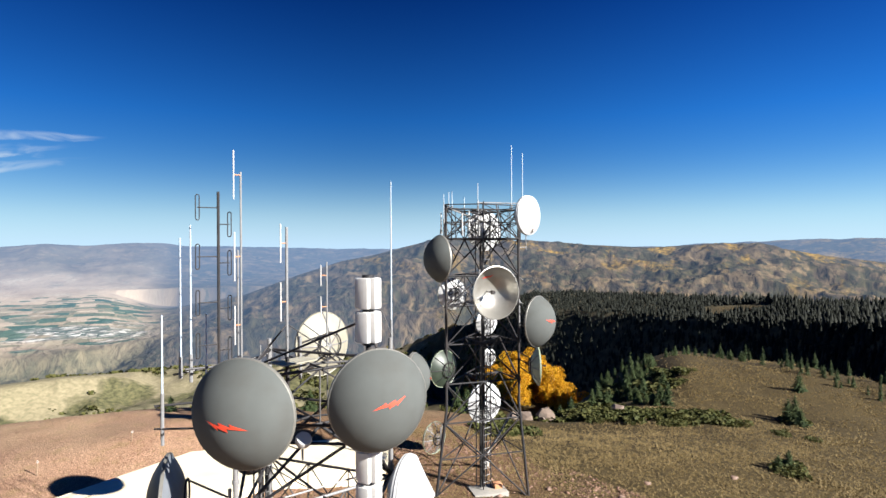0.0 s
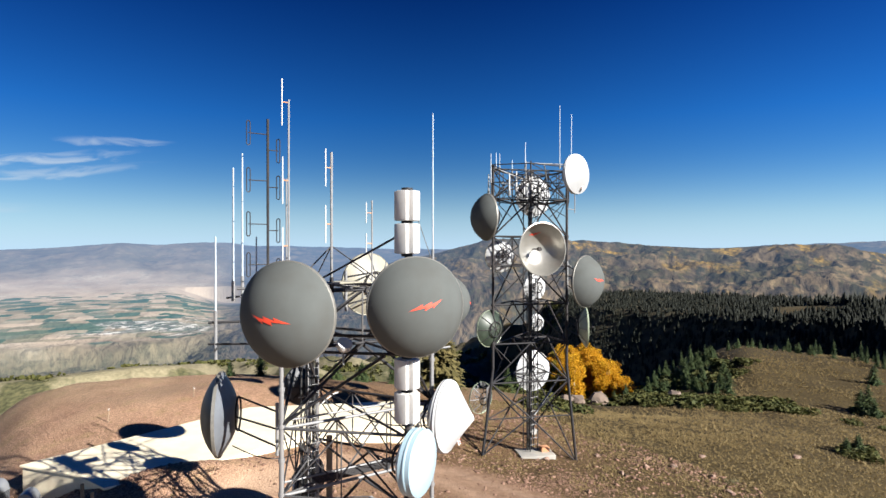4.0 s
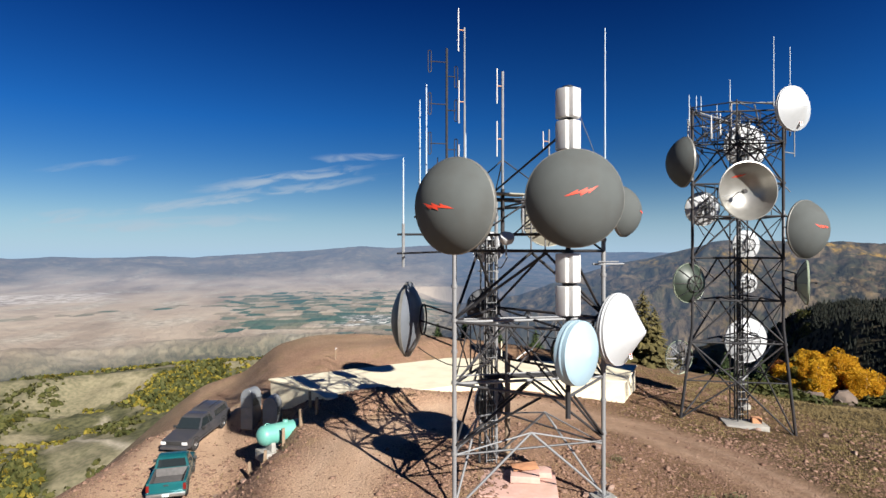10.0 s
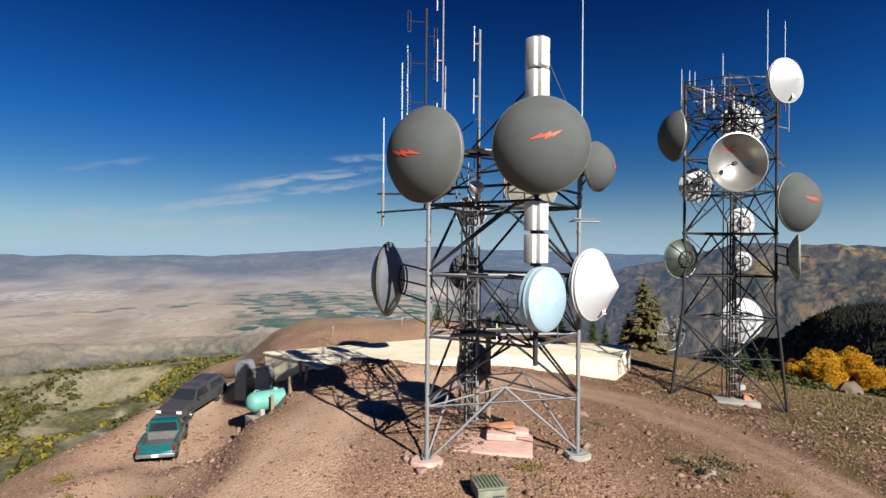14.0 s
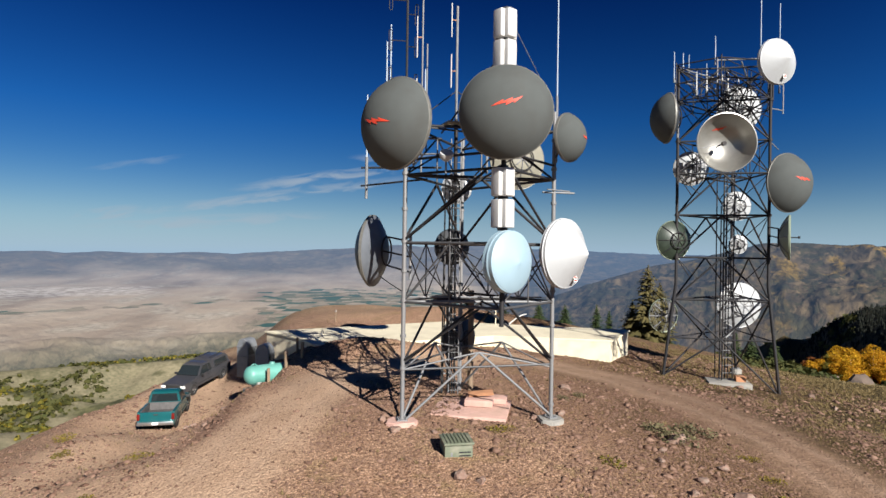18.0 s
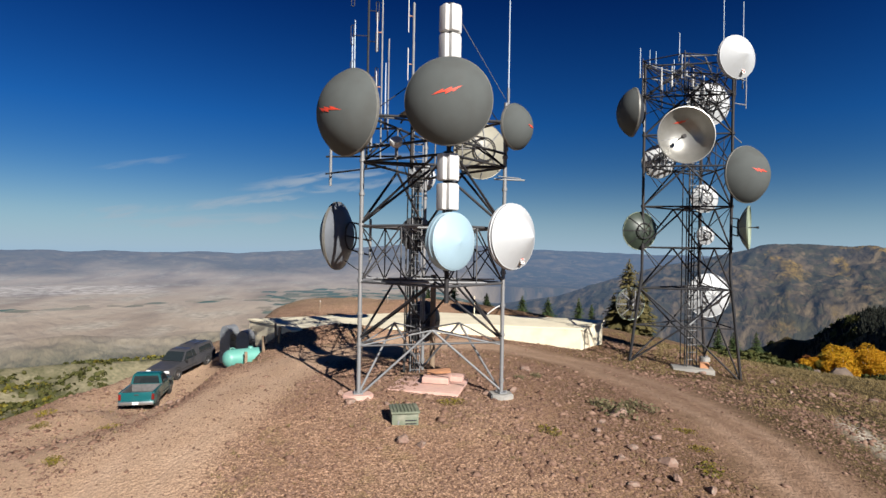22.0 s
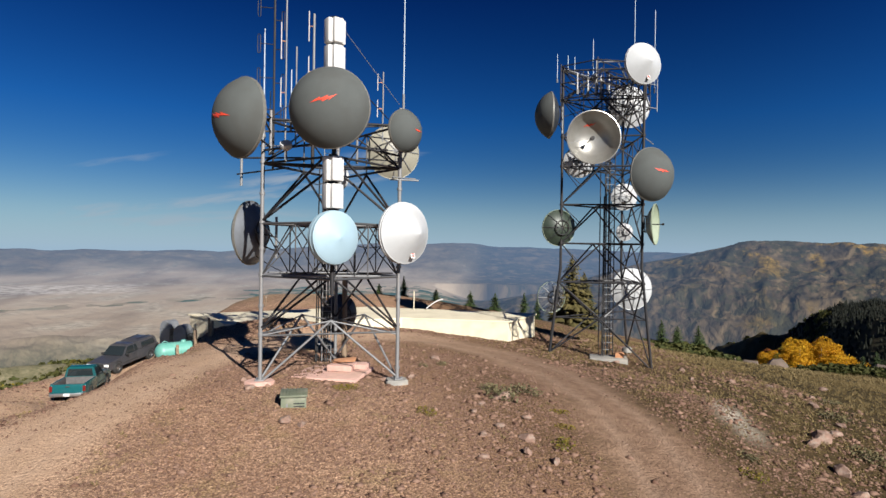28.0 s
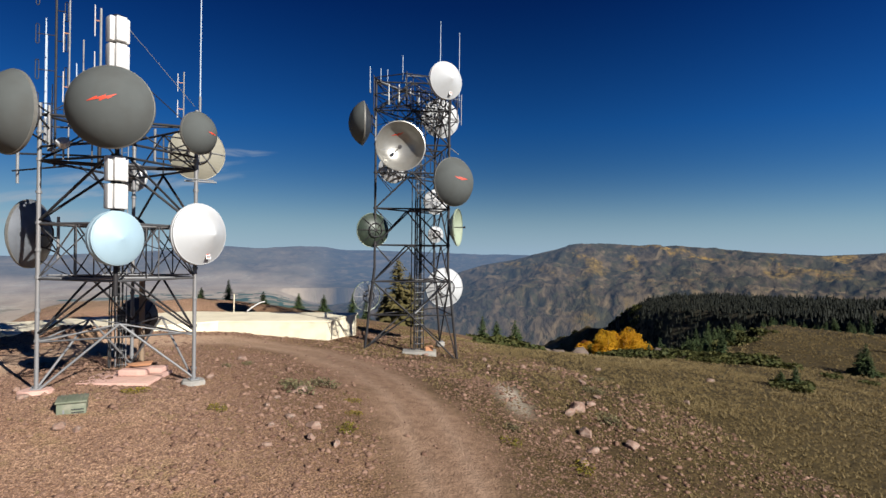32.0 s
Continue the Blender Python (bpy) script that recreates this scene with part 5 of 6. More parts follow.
exposed_dipole(0.42, 1.4, 9.0, 16.6, [(16.5, -0.22, 1.5), (14.0, -0.2, 1.5), (11.9, -0.2, 1.2)], "tall pale mast with straight white dipole elements")
exposed_dipole(1.55, 0.6, 8.8, 14.9, [(14.4, -0.2, 1.2), (12.6, -0.2, 1.2), (11.4, 0.0, 0.6)], "pale braced mast with white dipole elements in the tower's middle", 0.045)
exposed_dipole(4.55, 3.7, 10.5, 13.7, [(13.2, -0.25, 0.8), (12.0, -0.25, 0.8)], "slender mast with two short white elements")
exposed_dipole(0.75, 2.6, 10.0, 14.2, [], "slender pale mast behind the dishes")
rod("stay", (1.55, 0.6, 11.9), (-0.0, 0.1, 10.6), 0.022, DARK, tower_a, 6)
rod("stay", (1.55, 0.6, 11.9), (3.3, 0.2, 10.6), 0.022, DARK, tower_a, 6)
rod("stay", (1.55, 0.6, 11.9), (2.2, 3.8, 10.6), 0.022, DARK, tower_a, 6)
rod("mast_base", (1.55, 0.6, 8.7), (1.55, 0.6, 10.9), 0.07, DARK, tower_a)
lampdish = thing("small_drum_antenna", facing(0.75, -2.2, 9.2, 5, 50), "small pale round antenna between the grey dishes", "dish antenna")
part("cover", lathe([(0, 0.08), (0.2, 0.06), (0.22, 0.0), (0.2, -0.12), (0.12, -0.2), (0, -0.22)], 24), WHITE, lampdish)
bm = bmesh.new()
tube(bm, (0, 0, -0.15), (0, -0.3, -0.5), 0.03, 6)
part("bracket", bm, GALV, lampdish)
wood_deck = thing("plank_platform", pose(1.75, 0.6, 10.72, 0, 0, 12), "small weathered plank step in the upper platform", "platform")
for k in range(4):
    bm = bmesh.new()
    block(bm, (0, -0.3 + 0.2 * k, 0), (1.3, 0.17, 0.05), 0.008)
    part("plank", bm, CREAMD, wood_deck)

rod("guy_wire", (2.5, -2.7, 13.4), (4.9, -0.2, 11.3), 0.012, GALV, tower_a, 5)
# two slim stakes on the mound behind the building
for x, y, h in ((-3.0, 26.0, 1.0), (2.4, 27.5, 0.8)):
    post = thing("marker_stake", pose(x, y, ground_z(x, y) - 0.1, 1, 2, 30), "thin pale marker stake on the gravel mound", "stake", "marker stakes")
    bm = bmesh.new()
    tube(bm, (0, 0, 0), (0, 0, h), 0.035, 7, 0.03)
    part("stake", bm, WOOD, post)
    bm = bmesh.new()
    block(bm, (0, 0, h - 0.08), (0.09, 0.03, 0.16), 0.005)
    part("tag", bm, PANEL, post)

# ---- low building, ducts, tank, cabinet ----
OUT = [(-7.2, 19.2), (-4.9, 16.2), (-3.9, 13.7), (1.8, 14.5), (7.0, 16.3), (13.75, 13.95), (17.1, 18.3), (5.2, 23.6)]
house = thing("low_building", Matrix.Translation((4, 18, -0.2)), "low cream concrete building with a flat roof, banked with gravel", "building")
bm = bmesh.new()
prism(bm, OUT, -2.6, 0.78)
world_part("wall", bm, CREAMW, house)
bm = bmesh.new()
cx, cy = 4.2, 17.8
prism(bm, [(cx + (x - cx) * 1.012, cy + (y - cy) * 1.02) for x, y in OUT], 0.784, 0.9, 0.02)
world_part("roof_slab", bm, CREAM, house)
bm = bmesh.new()
tube(bm, (8.5, 21.6, 0.9), (8.5, 21.6, 2.3), 0.04, 8)
world_part("vent_pipe", bm, CREAMW, house)
bm = bmesh.new()
for k in range(8):
    a, b = k / 8, (k + 1) / 8
    tube(bm, (9.4 + 1.3 * a, 21.2, 1.0 + 0.7 * math.sin(a * 1.5)), (9.4 + 1.3 * b, 21.2, 1.0 + 0.7 * math.sin(b * 1.5)), 0.05, 7)
world_part("bent_pipe", bm, PANEL, house)


def air_duct(x, y, top, turn, label):
    z = ground_z(x, y) - 0.15
    t = thing("air_duct", pose(x, y, z, 0, 0, turn) @ Matrix.Diagonal((0.82, 0.8, (top - z) / 2.25, 1)), label, "duct", "hooded air ducts")
    prof = [(-0.55, 0.0), (0.45, 0.0), (0.45, 1.75)] + [(-0.05 + 0.5 * math.cos(a * math.pi / 10), 1.75 + 0.5 * math.sin(a * math.pi / 10)) for a in range(1, 10)] + [(-0.55, 1.75), (-0.55, 1.3)]
    bm = bmesh.new()
    lo = [bm.verts.new((u, -0.55, h)) for u, h in prof]
    hi = [bm.verts.new((u, 0.55, h)) for u, h in prof]
    n = len(prof)
    fs = [bm.faces.new(lo), bm.faces.new(hi[::-1])] + [bm.faces.new((lo[k], hi[k], hi[(k + 1) % n], lo[(k + 1) % n])) for k in range(n)]
    bmesh.ops.recalc_face_normals(bm, faces=fs)
    bmesh.ops.bevel(bm, geom=[e for e in bm.edges if e.is_valid and len(e.link_faces) == 2 and e.calc_face_angle(0) > 1.0], offset=0.02, segments=1, affect="EDGES")
    part("hood", bm, DUCT, t, smooth=40)
    for h in (0.6, 1.2, 1.75):
        bm = bmesh.new()
        block(bm, (-0.05, 0, h), (1.06, 1.16, 0.05), 0.008)
        part("seam_flange", bm, DUCT, t)
    for k in range(6):
        bm = bmesh.new()
        block(bm, (-0.57, 0, 1.36 + 0.07 * k), (0.05, 0.98, 0.02), 0.0, pose(0, 0, 0, 0, 0, 0))
        part("louvre_slat", bm, DARK, t)
    return t


air_duct(-8.3, 18.3, 0.62, 150, "galvanised hooded air duct standing beside the building")
air_duct(-6.95, 16.2, 0.58, 165, "galvanised hooded air duct in front of another, with dark louvres")

TX, TY = -6.15, 12.6
tank = thing("propane_tank", pose(TX, TY, ground_z(TX, TY) - 0.34, 0, 0, 30), "turquoise horizontal gas tank with rounded ends on a concrete pad", "tank")
prof = []
for k in range(9):
    a = math.pi / 2 * k / 8
    prof.append((0.5 * math.sin(a), -1.0 - 0.42 * math.cos(a)))
for k in range(9):
    a = math.pi / 2 * k / 8
    prof.append((0.5 * math.cos(a), 1.0 + 0.42 * math.sin(a)))
bm = lathe(prof, 28)
bmesh.ops.rotate(bm, verts=bm.verts, cent=(0, 0, 0), matrix=Matrix.Rotation(math.pi / 2, 3, "Y"))
bmesh.ops.translate(bm, verts=bm.verts, vec=(0, 0, 0.82))
bmesh.ops.recalc_face_normals(bm, faces=bm.faces)
part("shell", bm, TANKM, tank, smooth=60)
bm = lathe([(0, 0.14), (0.12, 0.13), (0.14, 0.1), (0.14, 0.0)], 18)
bmesh.ops.translate(bm, verts=bm.verts, vec=(0.1, 0, 1.28))
part("valve_dome", bm, TANKM, tank)
bm = bmesh.new()
for k in range(8):
    a, b = math.pi * k / 8, math.pi * (k + 1) / 8
    tube(bm, (-0.9 + 0.14 * math.cos(a), 0, 1.3 + 0.1 * math.sin(a)), (-0.9 + 0.14 * math.cos(b), 0, 1.3 + 0.1 * math.sin(b)), 0.025, 6)
part("lifting_eye", bm, TANKM, tank)
for s in (-0.75, 0.75):
    bm = bmesh.new()
    block(bm, (s, 0, 0.25), (0.22, 0.85, 0.5), 0.02)
    part("saddle", bm, CONC, tank)
bm = bmesh.new()
block(bm, (0, 0, -0.17), (2.5, 1.2, 0.5), 0.03)
part("pad", bm, CONC, tank)
for k, (u, v) in enumerate(((-1.45, -0.85), (-0.45, -0.85), (0.5, -0.85), (1.4, -0.85), (-1.65, 0.3), (1.65, 0.2))):
    w = Matrix.Translation((TX, TY, 0)) @ Matrix.Rotation(radians(30), 4, "Z") @ Vector((u, v, 0))
    post = thing("guard_post", pose(w.x, w.y, ground_z(w.x, w.y) - 0.15, 2 * math.sin(k), 3 * math.cos(k * 2), 20 * k), "short weathered wooden guard post by the tank", "post", "guard posts")
    bm = bmesh.new()
    block(bm, (0, 0, 0.5), (0.15, 0.13, 1.0), 0.02)
    part("post", bm, WOOD, post)

cabinet = thing("utility_cabinet", pose(1.15, -2.35, -0.28, 0, 0, 2), "faded green metal utility cabinet on a base plate", "cabinet")
bm = bmesh.new()
block(bm, (0, 0, 0.45), (0.85, 0.8, 0.72), 0.02)
part("body", bm, BOXG, cabinet)
bm = bmesh.new()
block(bm, (0, 0, 0.84), (0.92, 0.86, 0.07), 0.02, pose(0, 0, 0, 3, 0, 0))
part("lid", bm, BOXG, cabinet)
for k in range(7):
    bm = bmesh.new()
    block(bm, (-0.34 + 0.112 * k, 0, 0.895), (0.03, 0.8, 0.02), 0.0, pose(0, 0, 0, 3, 0, 0))
    part("lid_rib", bm, BOXG, cabinet)
bm = bmesh.new()
block(bm, (0.12, 0, 0.06), (1.1, 1.0, 0.12), 0.02)
part("base", bm, CONC, cabinet)
for z in (0.36, 0.46, 0.56):
    bm = bmesh.new()
    block(bm, (0.18, -0.41, z), (0.36, 0.012, 0.035), 0.0)
    part("vent_slot", bm, DARK, cabinet)
bm = bmesh.new()
block(bm, (-0.22, -0.408, 0.5), (0.05, 0.02, 0.12), 0.004)
part("hasp", bm, GALV, cabinet)

# ---- vehicles ----
def slab_side(bm, outline, w0, w1=None, bevel=0.03):
    """A body whose side outline (x, z) is drawn out across y, from half width w0 low down to w1 at the top."""
    w1 = w0 if w1 is None else w1
    zs = [z for _, z in outline]
    z0, z1 = min(zs), max(zs)
    half = lambda z: w0 + (w1 - w0) * (z - z0) / max(z1 - z0, 1e-6)
    lo = [bm.verts.new((x, -half(z), z)) for x, z in outline]
    hi = [bm.verts.new((x, half(z), z)) for x, z in outline]
    n = len(outline)
    fs = [bm.faces.new(lo), bm.faces.new(hi[::-1])] + [bm.faces.new((lo[k], hi[k], hi[(k + 1) % n], lo[(k + 1) % n])) for k in range(n)]
    bmesh.ops.recalc_face_normals(bm, faces=fs)
    if bevel:
        bmesh.ops.bevel(bm, geom=[e for e in bm.edges if e.calc_face_angle(0) > 0.5], offset=bevel, segments=2, affect="EDGES")
    return bm


def pane(bm, pts, t=0.012):
    """A thin pane through four corners."""
    p = [Vector(q) for q in pts]
    n = (p[1] - p[0]).cross(p[3] - p[0]).normalized() * t
    a = [bm.verts.new(q + n) for q in p]
    b = [bm.verts.new(q - n) for q in p]
    bm.faces.new(a)
    bm.faces.new(b[::-1])
    for k in range(4):
        j = (k + 1) % 4
        bm.faces.new((a[k], b[k], b[j], a[j]))
    bmesh.ops.recalc_face_normals(bm, faces=bm.faces)
    return bm


def wheel(parent, x, y):
    s = 1 if y > 0 else -1
    prof = [(0.2, -0.11), (0.34, -0.13), (0.385, -0.1), (0.395, 0.0), (0.385, 0.1), (0.34, 0.13), (0.2, 0.11)]
    bm = lathe(prof, 26)
    m = Matrix.Translation((x, y, 0.395)) @ Matrix.Rotation(math.pi / 2, 4, "X")
    w = part("wheel", bm, BLACK, parent, "black tyre")
    w.matrix_basis = m
    bm = lathe([(0.21, 0.1 * -s), (0.19, 0.06 * -s), (0.12, 0.05 * -s), (0.09, 0.1 * -s), (0, 0.11 * -s)], 20)
    part("rim", bm, CHROME, w)


def arch(parent, x, y):
    bm = bmesh.new()
    for k in range(10):
        a, b = math.pi * k / 10, math.pi * (k + 1) / 10
        tube(bm, (x + 0.47 * math.cos(a), y, 0.42 + 0.47 * math.sin(a)), (x + 0.47 * math.cos(b), y, 0.42 + 0.47 * math.sin(b)), 0.03, 6)
    part("wheel_arch", bm, BLACK, parent)
    bm = lathe([(0.46, -0.01), (0.46, 0.01), (0, 0.012)], 22)
    ob = part("wheel_well", bm, BLACK, parent)
    ob.matrix_basis = Matrix.Translation((x, y * 0.975, 0.44)) @ Matrix.Rotation(math.pi / 2, 4, "X")


def pickup(m, paint, label, shell):
    """A pickup, front to +x, wheels on z = 0; shell: with a camper shell over the bed."""
    t = thing("pickup_truck", m, label, "truck", "parked pickups")
    W = 0.96
    bm = bmesh.new()
    front = [(-0.35, 0.42), (2.72, 0.42), (2.78, 0.62), (2.74, 0.98), (1.3, 1.12), (-0.35, 1.14)]
    slab_side(bm, front, W, W * 0.94, 0.05)
    part("front_body", bm, paint, t, smooth=40)
    bm = bmesh.new()
    cab = [(-0.5, 1.1), (1.22, 1.1), (0.55, 1.72), (0.2, 1.78), (-0.3, 1.78), (-0.5, 1.7)]
    slab_side(bm, cab, W * 0.94, W * 0.76, 0.05)
    part("cab", bm, paint, t, smooth=40)
    # bed: floor and walls
    for nm, c, s in (("bed_floor", (-1.55, 0, 0.68), (2.3, 1.7, 0.06)),):
        bm = bmesh.new()
        block(bm, c, s, 0.01)
        part(nm, bm, BEDM, t)
    for s in (-1, 1):
        bm = bmesh.new()
        block(bm, (-1.55, s * (W - 0.07), 0.78), (2.42, 0.13, 0.72), 0.04)
        part("bed_side", bm, paint, t, smooth=40)
    bm = bmesh.new()
    block(bm, (-2.73, 0, 0.84), (0.08, 1.66, 0.56), 0.025)
    gate = part("tailgate", bm, paint, t, smooth=40)
    bm = bmesh.new()
    block(bm, (-2.78, 0, 0.98), (0.03, 0.24, 0.07), 0.008)
    part("handle", bm, BLACK, gate)
    bm = bmesh.new()
    block(bm, (-0.42, 0, 0.9), (0.1, 1.78, 0.55), 0.02)
    part("bed_front", bm, BEDM, t)
    if not shell:
        for s in (-1, 1):
            bm = bmesh.new()
            block(bm, (-1.58, s * (W - 0.15), 0.92), (2.25, 0.03, 0.42), 0.005)
            part("bed_liner", bm, BEDM, t)
        bm = bmesh.new()
        block(bm, (-2.675, 0, 0.88), (0.03, 1.6, 0.42), 0.005)
        part("bed_liner", bm, BEDM, t)
    for x, name in ((-2.86, "rear_bumper"), (2.8, "front_bumper")):
        bm = bmesh.new()
        block(bm, (x, 0, 0.52), (0.16, 1.86, 0.2), 0.04)
        bp = part(name, bm, CHROME if x < 0 else paint, t)
        if x < 0:
            bm = bmesh.new()
            block(bm, (x - 0.085, 0, 0.53), (0.012, 0.32, 0.15), 0.004)
            part("number_plate", bm, LAMP, bp)
    for s in (-1, 1):
        bm = bmesh.new()
        block(bm, (-2.76, s * 0.88, 0.86), (0.06, 0.15, 0.34), 0.015)
        part("tail_light", bm, REDLENS, t)
        bm = bmesh.new()
        block(bm, (2.74, s * 0.74, 0.82), (0.07, 0.36, 0.18), 0.02)
        part("headlight", bm, LAMP, t)
        bm = bmesh.new()
        block(bm, (0.92, s * (W + 0.1), 1.17), (0.12, 0.2, 0.17), 0.03)
        part("mirror", bm, BLACK, t)
        bm = bmesh.new()
        y0, y1 = s * 0.905, s * 0.775
        pane(bm, [(-0.02, y0, 1.17), (0.98, y0, 1.17), (0.52, y1, 1.66), (-0.02, y1, 1.66)])
        part("side_window", bm, GLASS, t)
        bm = bmesh.new()
        pane(bm, [(-0.42, y0, 1.17), (-0.1, y0, 1.17), (-0.1, y1, 1.66), (-0.36, y1, 1.64)])
        part("side_window", bm, GLASS, t)
        bm = bmesh.new()
        block(bm, (0.05, s * (W - 0.005), 0.98), (0.16, 0.03, 0.035), 0.008)
        part("door_handle", bm, BLACK, t)
        bm = bmesh.new()
        block(bm, (0.5, s * (W - 0.01), 0.62), (1.7, 0.025, 0.06), 0.008)
        part("side_trim", bm, BLACK, t)
        for x in (-1.72, 1.85):
            arch(t, x, s * (W - 0.01))
            wheel(t, x, s * (W - 0.12))
    bm = bmesh.new()
    pane(bm, [(1.2, -0.82, 1.15), (1.2, 0.82, 1.15), (0.62, 0.7, 1.68), (0.62, -0.7, 1.68)], 0.02)
    part("windscreen", bm, GLASS, t)
    bm = bmesh.new()
    pane(bm, [(-0.51, -0.74, 1.2), (-0.51, 0.74, 1.2), (-0.51, 0.66, 1.64), (-0.51, -0.66, 1.64)], 0.015)
    part("rear_window", bm, GLASS, t)
    bm = bmesh.new()
    block(bm, (2.77, 0, 0.82), (0.05, 1.05, 0.22), 0.015)
    part("grille", bm, BLACK, t)
    if shell:
        bm = bmesh.new()
        slab_side(bm, [(-2.72, 1.13), (-0.55, 1.13), (-0.58, 1.72), (-0.8, 1.8), (-2.35, 1.8), (-2.58, 1.7)], W * 0.95, W * 0.8, 0.05)
        sh = part("camper_shell", bm, paint, t, smooth=40)
        for s in (-1, 1):
            bm = bmesh.new()
            pane(bm, [(-2.4, s * 0.912, 1.25), (-0.85, s * 0.912, 1.25), (-0.9, s * 0.81, 1.62), (-2.3, s * 0.81, 1.62)], 0.015)
            part("shell_window", bm, GLASS, sh)
        for y in (-0.45, 0.45):
            bm = bmesh.new()
            tube(bm, (-2.3, y, 1.86), (-0.9, y, 1.86), 0.025, 6)
            part("roof_rack_bar", bm, BLACK, sh)
    return t


def park(x, y, heading, up_deg=0.0, lift=0.0):
    """A pose on the ground, tilted with it; heading in degrees from +x."""
    h = radians(heading)
    d = Vector((math.cos(h), math.sin(h), 0))
    s = Vector((-d.y, d.x, 0))
    z = lambda v: ground_z(v.x, v.y)
    c = Vector((x, y, 0))
    fx = (d * 3.4 + Vector((0, 0, z(c + d * 1.7) - z(c - d * 1.7)))).normalized()
    fy = (s * 1.7 + Vector((0, 0, z(c + s * 0.85) - z(c - s * 0.85)))).normalized()
    fz = fx.cross(fy).normalized()
    fy = fz.cross(fx)
    m = Matrix((fx, fy, fz)).transposed().to_4x4()
    zz = (z(c + d * 1.7) + z(c - d * 1.7)) / 2
    return Matrix.Translation((x, y, zz + lift)) @ m


pickup(park(-11.45, 12.9, 95) @ Matrix.Scale(0.88, 4), TEAL, "teal pickup truck with an open bed and chrome bumper", False)
pickup(park(-11.5, 19.9, 249) @ Matrix.Scale(0.88, 4), GREYCAR, "dark grey pickup truck with a camper shell, parked nose to nose", True)

# ---- plants ----
def raw_mesh(name, verts, faces, material):
    me = bpy.data.meshes.new(name)
    me.from_pydata(verts, [], faces)
    me.materials.append(material)
    return me


def conifer_meshes(seed, h, spread, material):
    """Trunk and crown of a conifer: whorls of drooping boughs, each of several ragged sprays."""
    rnd = random.Random(seed)
    bm = bmesh.new()
    tube(bm, (0, 0, -0.4), (0.03 * h * rnd.uniform(-1, 1), 0, h * 0.96), 0.025 * h, 7, 0.006)
    trunk = mesh_of("trunk", bm)
    trunk.materials.append(BARK)
    v, f = [], []
    z = h * 0.06
    while z < h * 0.985:
        t = z / h
        reach = spread * (1 - t) ** 0.8 * rnd.uniform(0.7, 1.1) + 0.05 * h * (1 - t) * 0.3 + 0.04
        n = rnd.randint(7, 10) if t < 0.85 else 5
        a0 = rnd.uniform(0, 6.28)
        for k in range(n):
            if rnd.random() < 0.1:
                continue
            a = a0 + 6.283 * k / n + rnd.uniform(-0.25, 0.25)
            ln = reach * rnd.uniform(0.55, 1.15)
            droop = rnd.uniform(0.15, 0.45) - 0.5 * t
            c, s = math.cos(a), math.sin(a)
            for j in range(3):
                u0, u1 = 0.1 + 0.28 * j, 0.5 + 0.26 * j
                w = ln * 0.26 * (1.1 - 0.25 * j) * rnd.uniform(0.7, 1.2)
                x0, x1 = ln * u0, ln * min(u1, 1.0)
                z0, z1 = z - droop * x0, z - droop * x1 - 0.04 * ln
                b = len(v)
                tw = rnd.uniform(-0.5, 0.5) * w
                v += [(c * x0, s * x0, z0 + 0.03 * h * rnd.random()), (c * (x0 + x1) / 2 - s * w, s * (x0 + x1) / 2 + c * w, (z0 + z1) / 2 - 0.25 * w + tw * 0.4), (c * x1, s * x1, z1), (c * (x0 + x1) / 2 + s * w, s * (x0 + x1) / 2 - c * w, (z0 + z1) / 2 - 0.25 * w - tw * 0.4)]
                f += [(b, b + 1, b + 2), (b, b + 2, b + 3)]
        z += h * rnd.uniform(0.022, 0.04) * (1.15 - 0.5 * t)
    return trunk, raw_mesh("crown", v, f, material)


CON = [conifer_meshes(11, 5.0, 1.15, NEEDLE), conifer_meshes(12, 4.2, 1.75, NEEDLEY), conifer_meshes(13, 3.0, 1.0, NEEDLE), conifer_meshes(14, 2.2, 1.1, NEEDLE)]


def conifer(x, y, kind, scale, turn, label):
    t = thing("conifer", Matrix.Translation((x, y, ground_z(x, y))) @ Matrix.Rotation(turn, 4, "Z") @ Matrix.Scale(scale, 4), label, "tree", "conifers")
    tr, cr = CON[kind]
    link("trunk", tr, None, t)
    link("crown", cr, None, t)


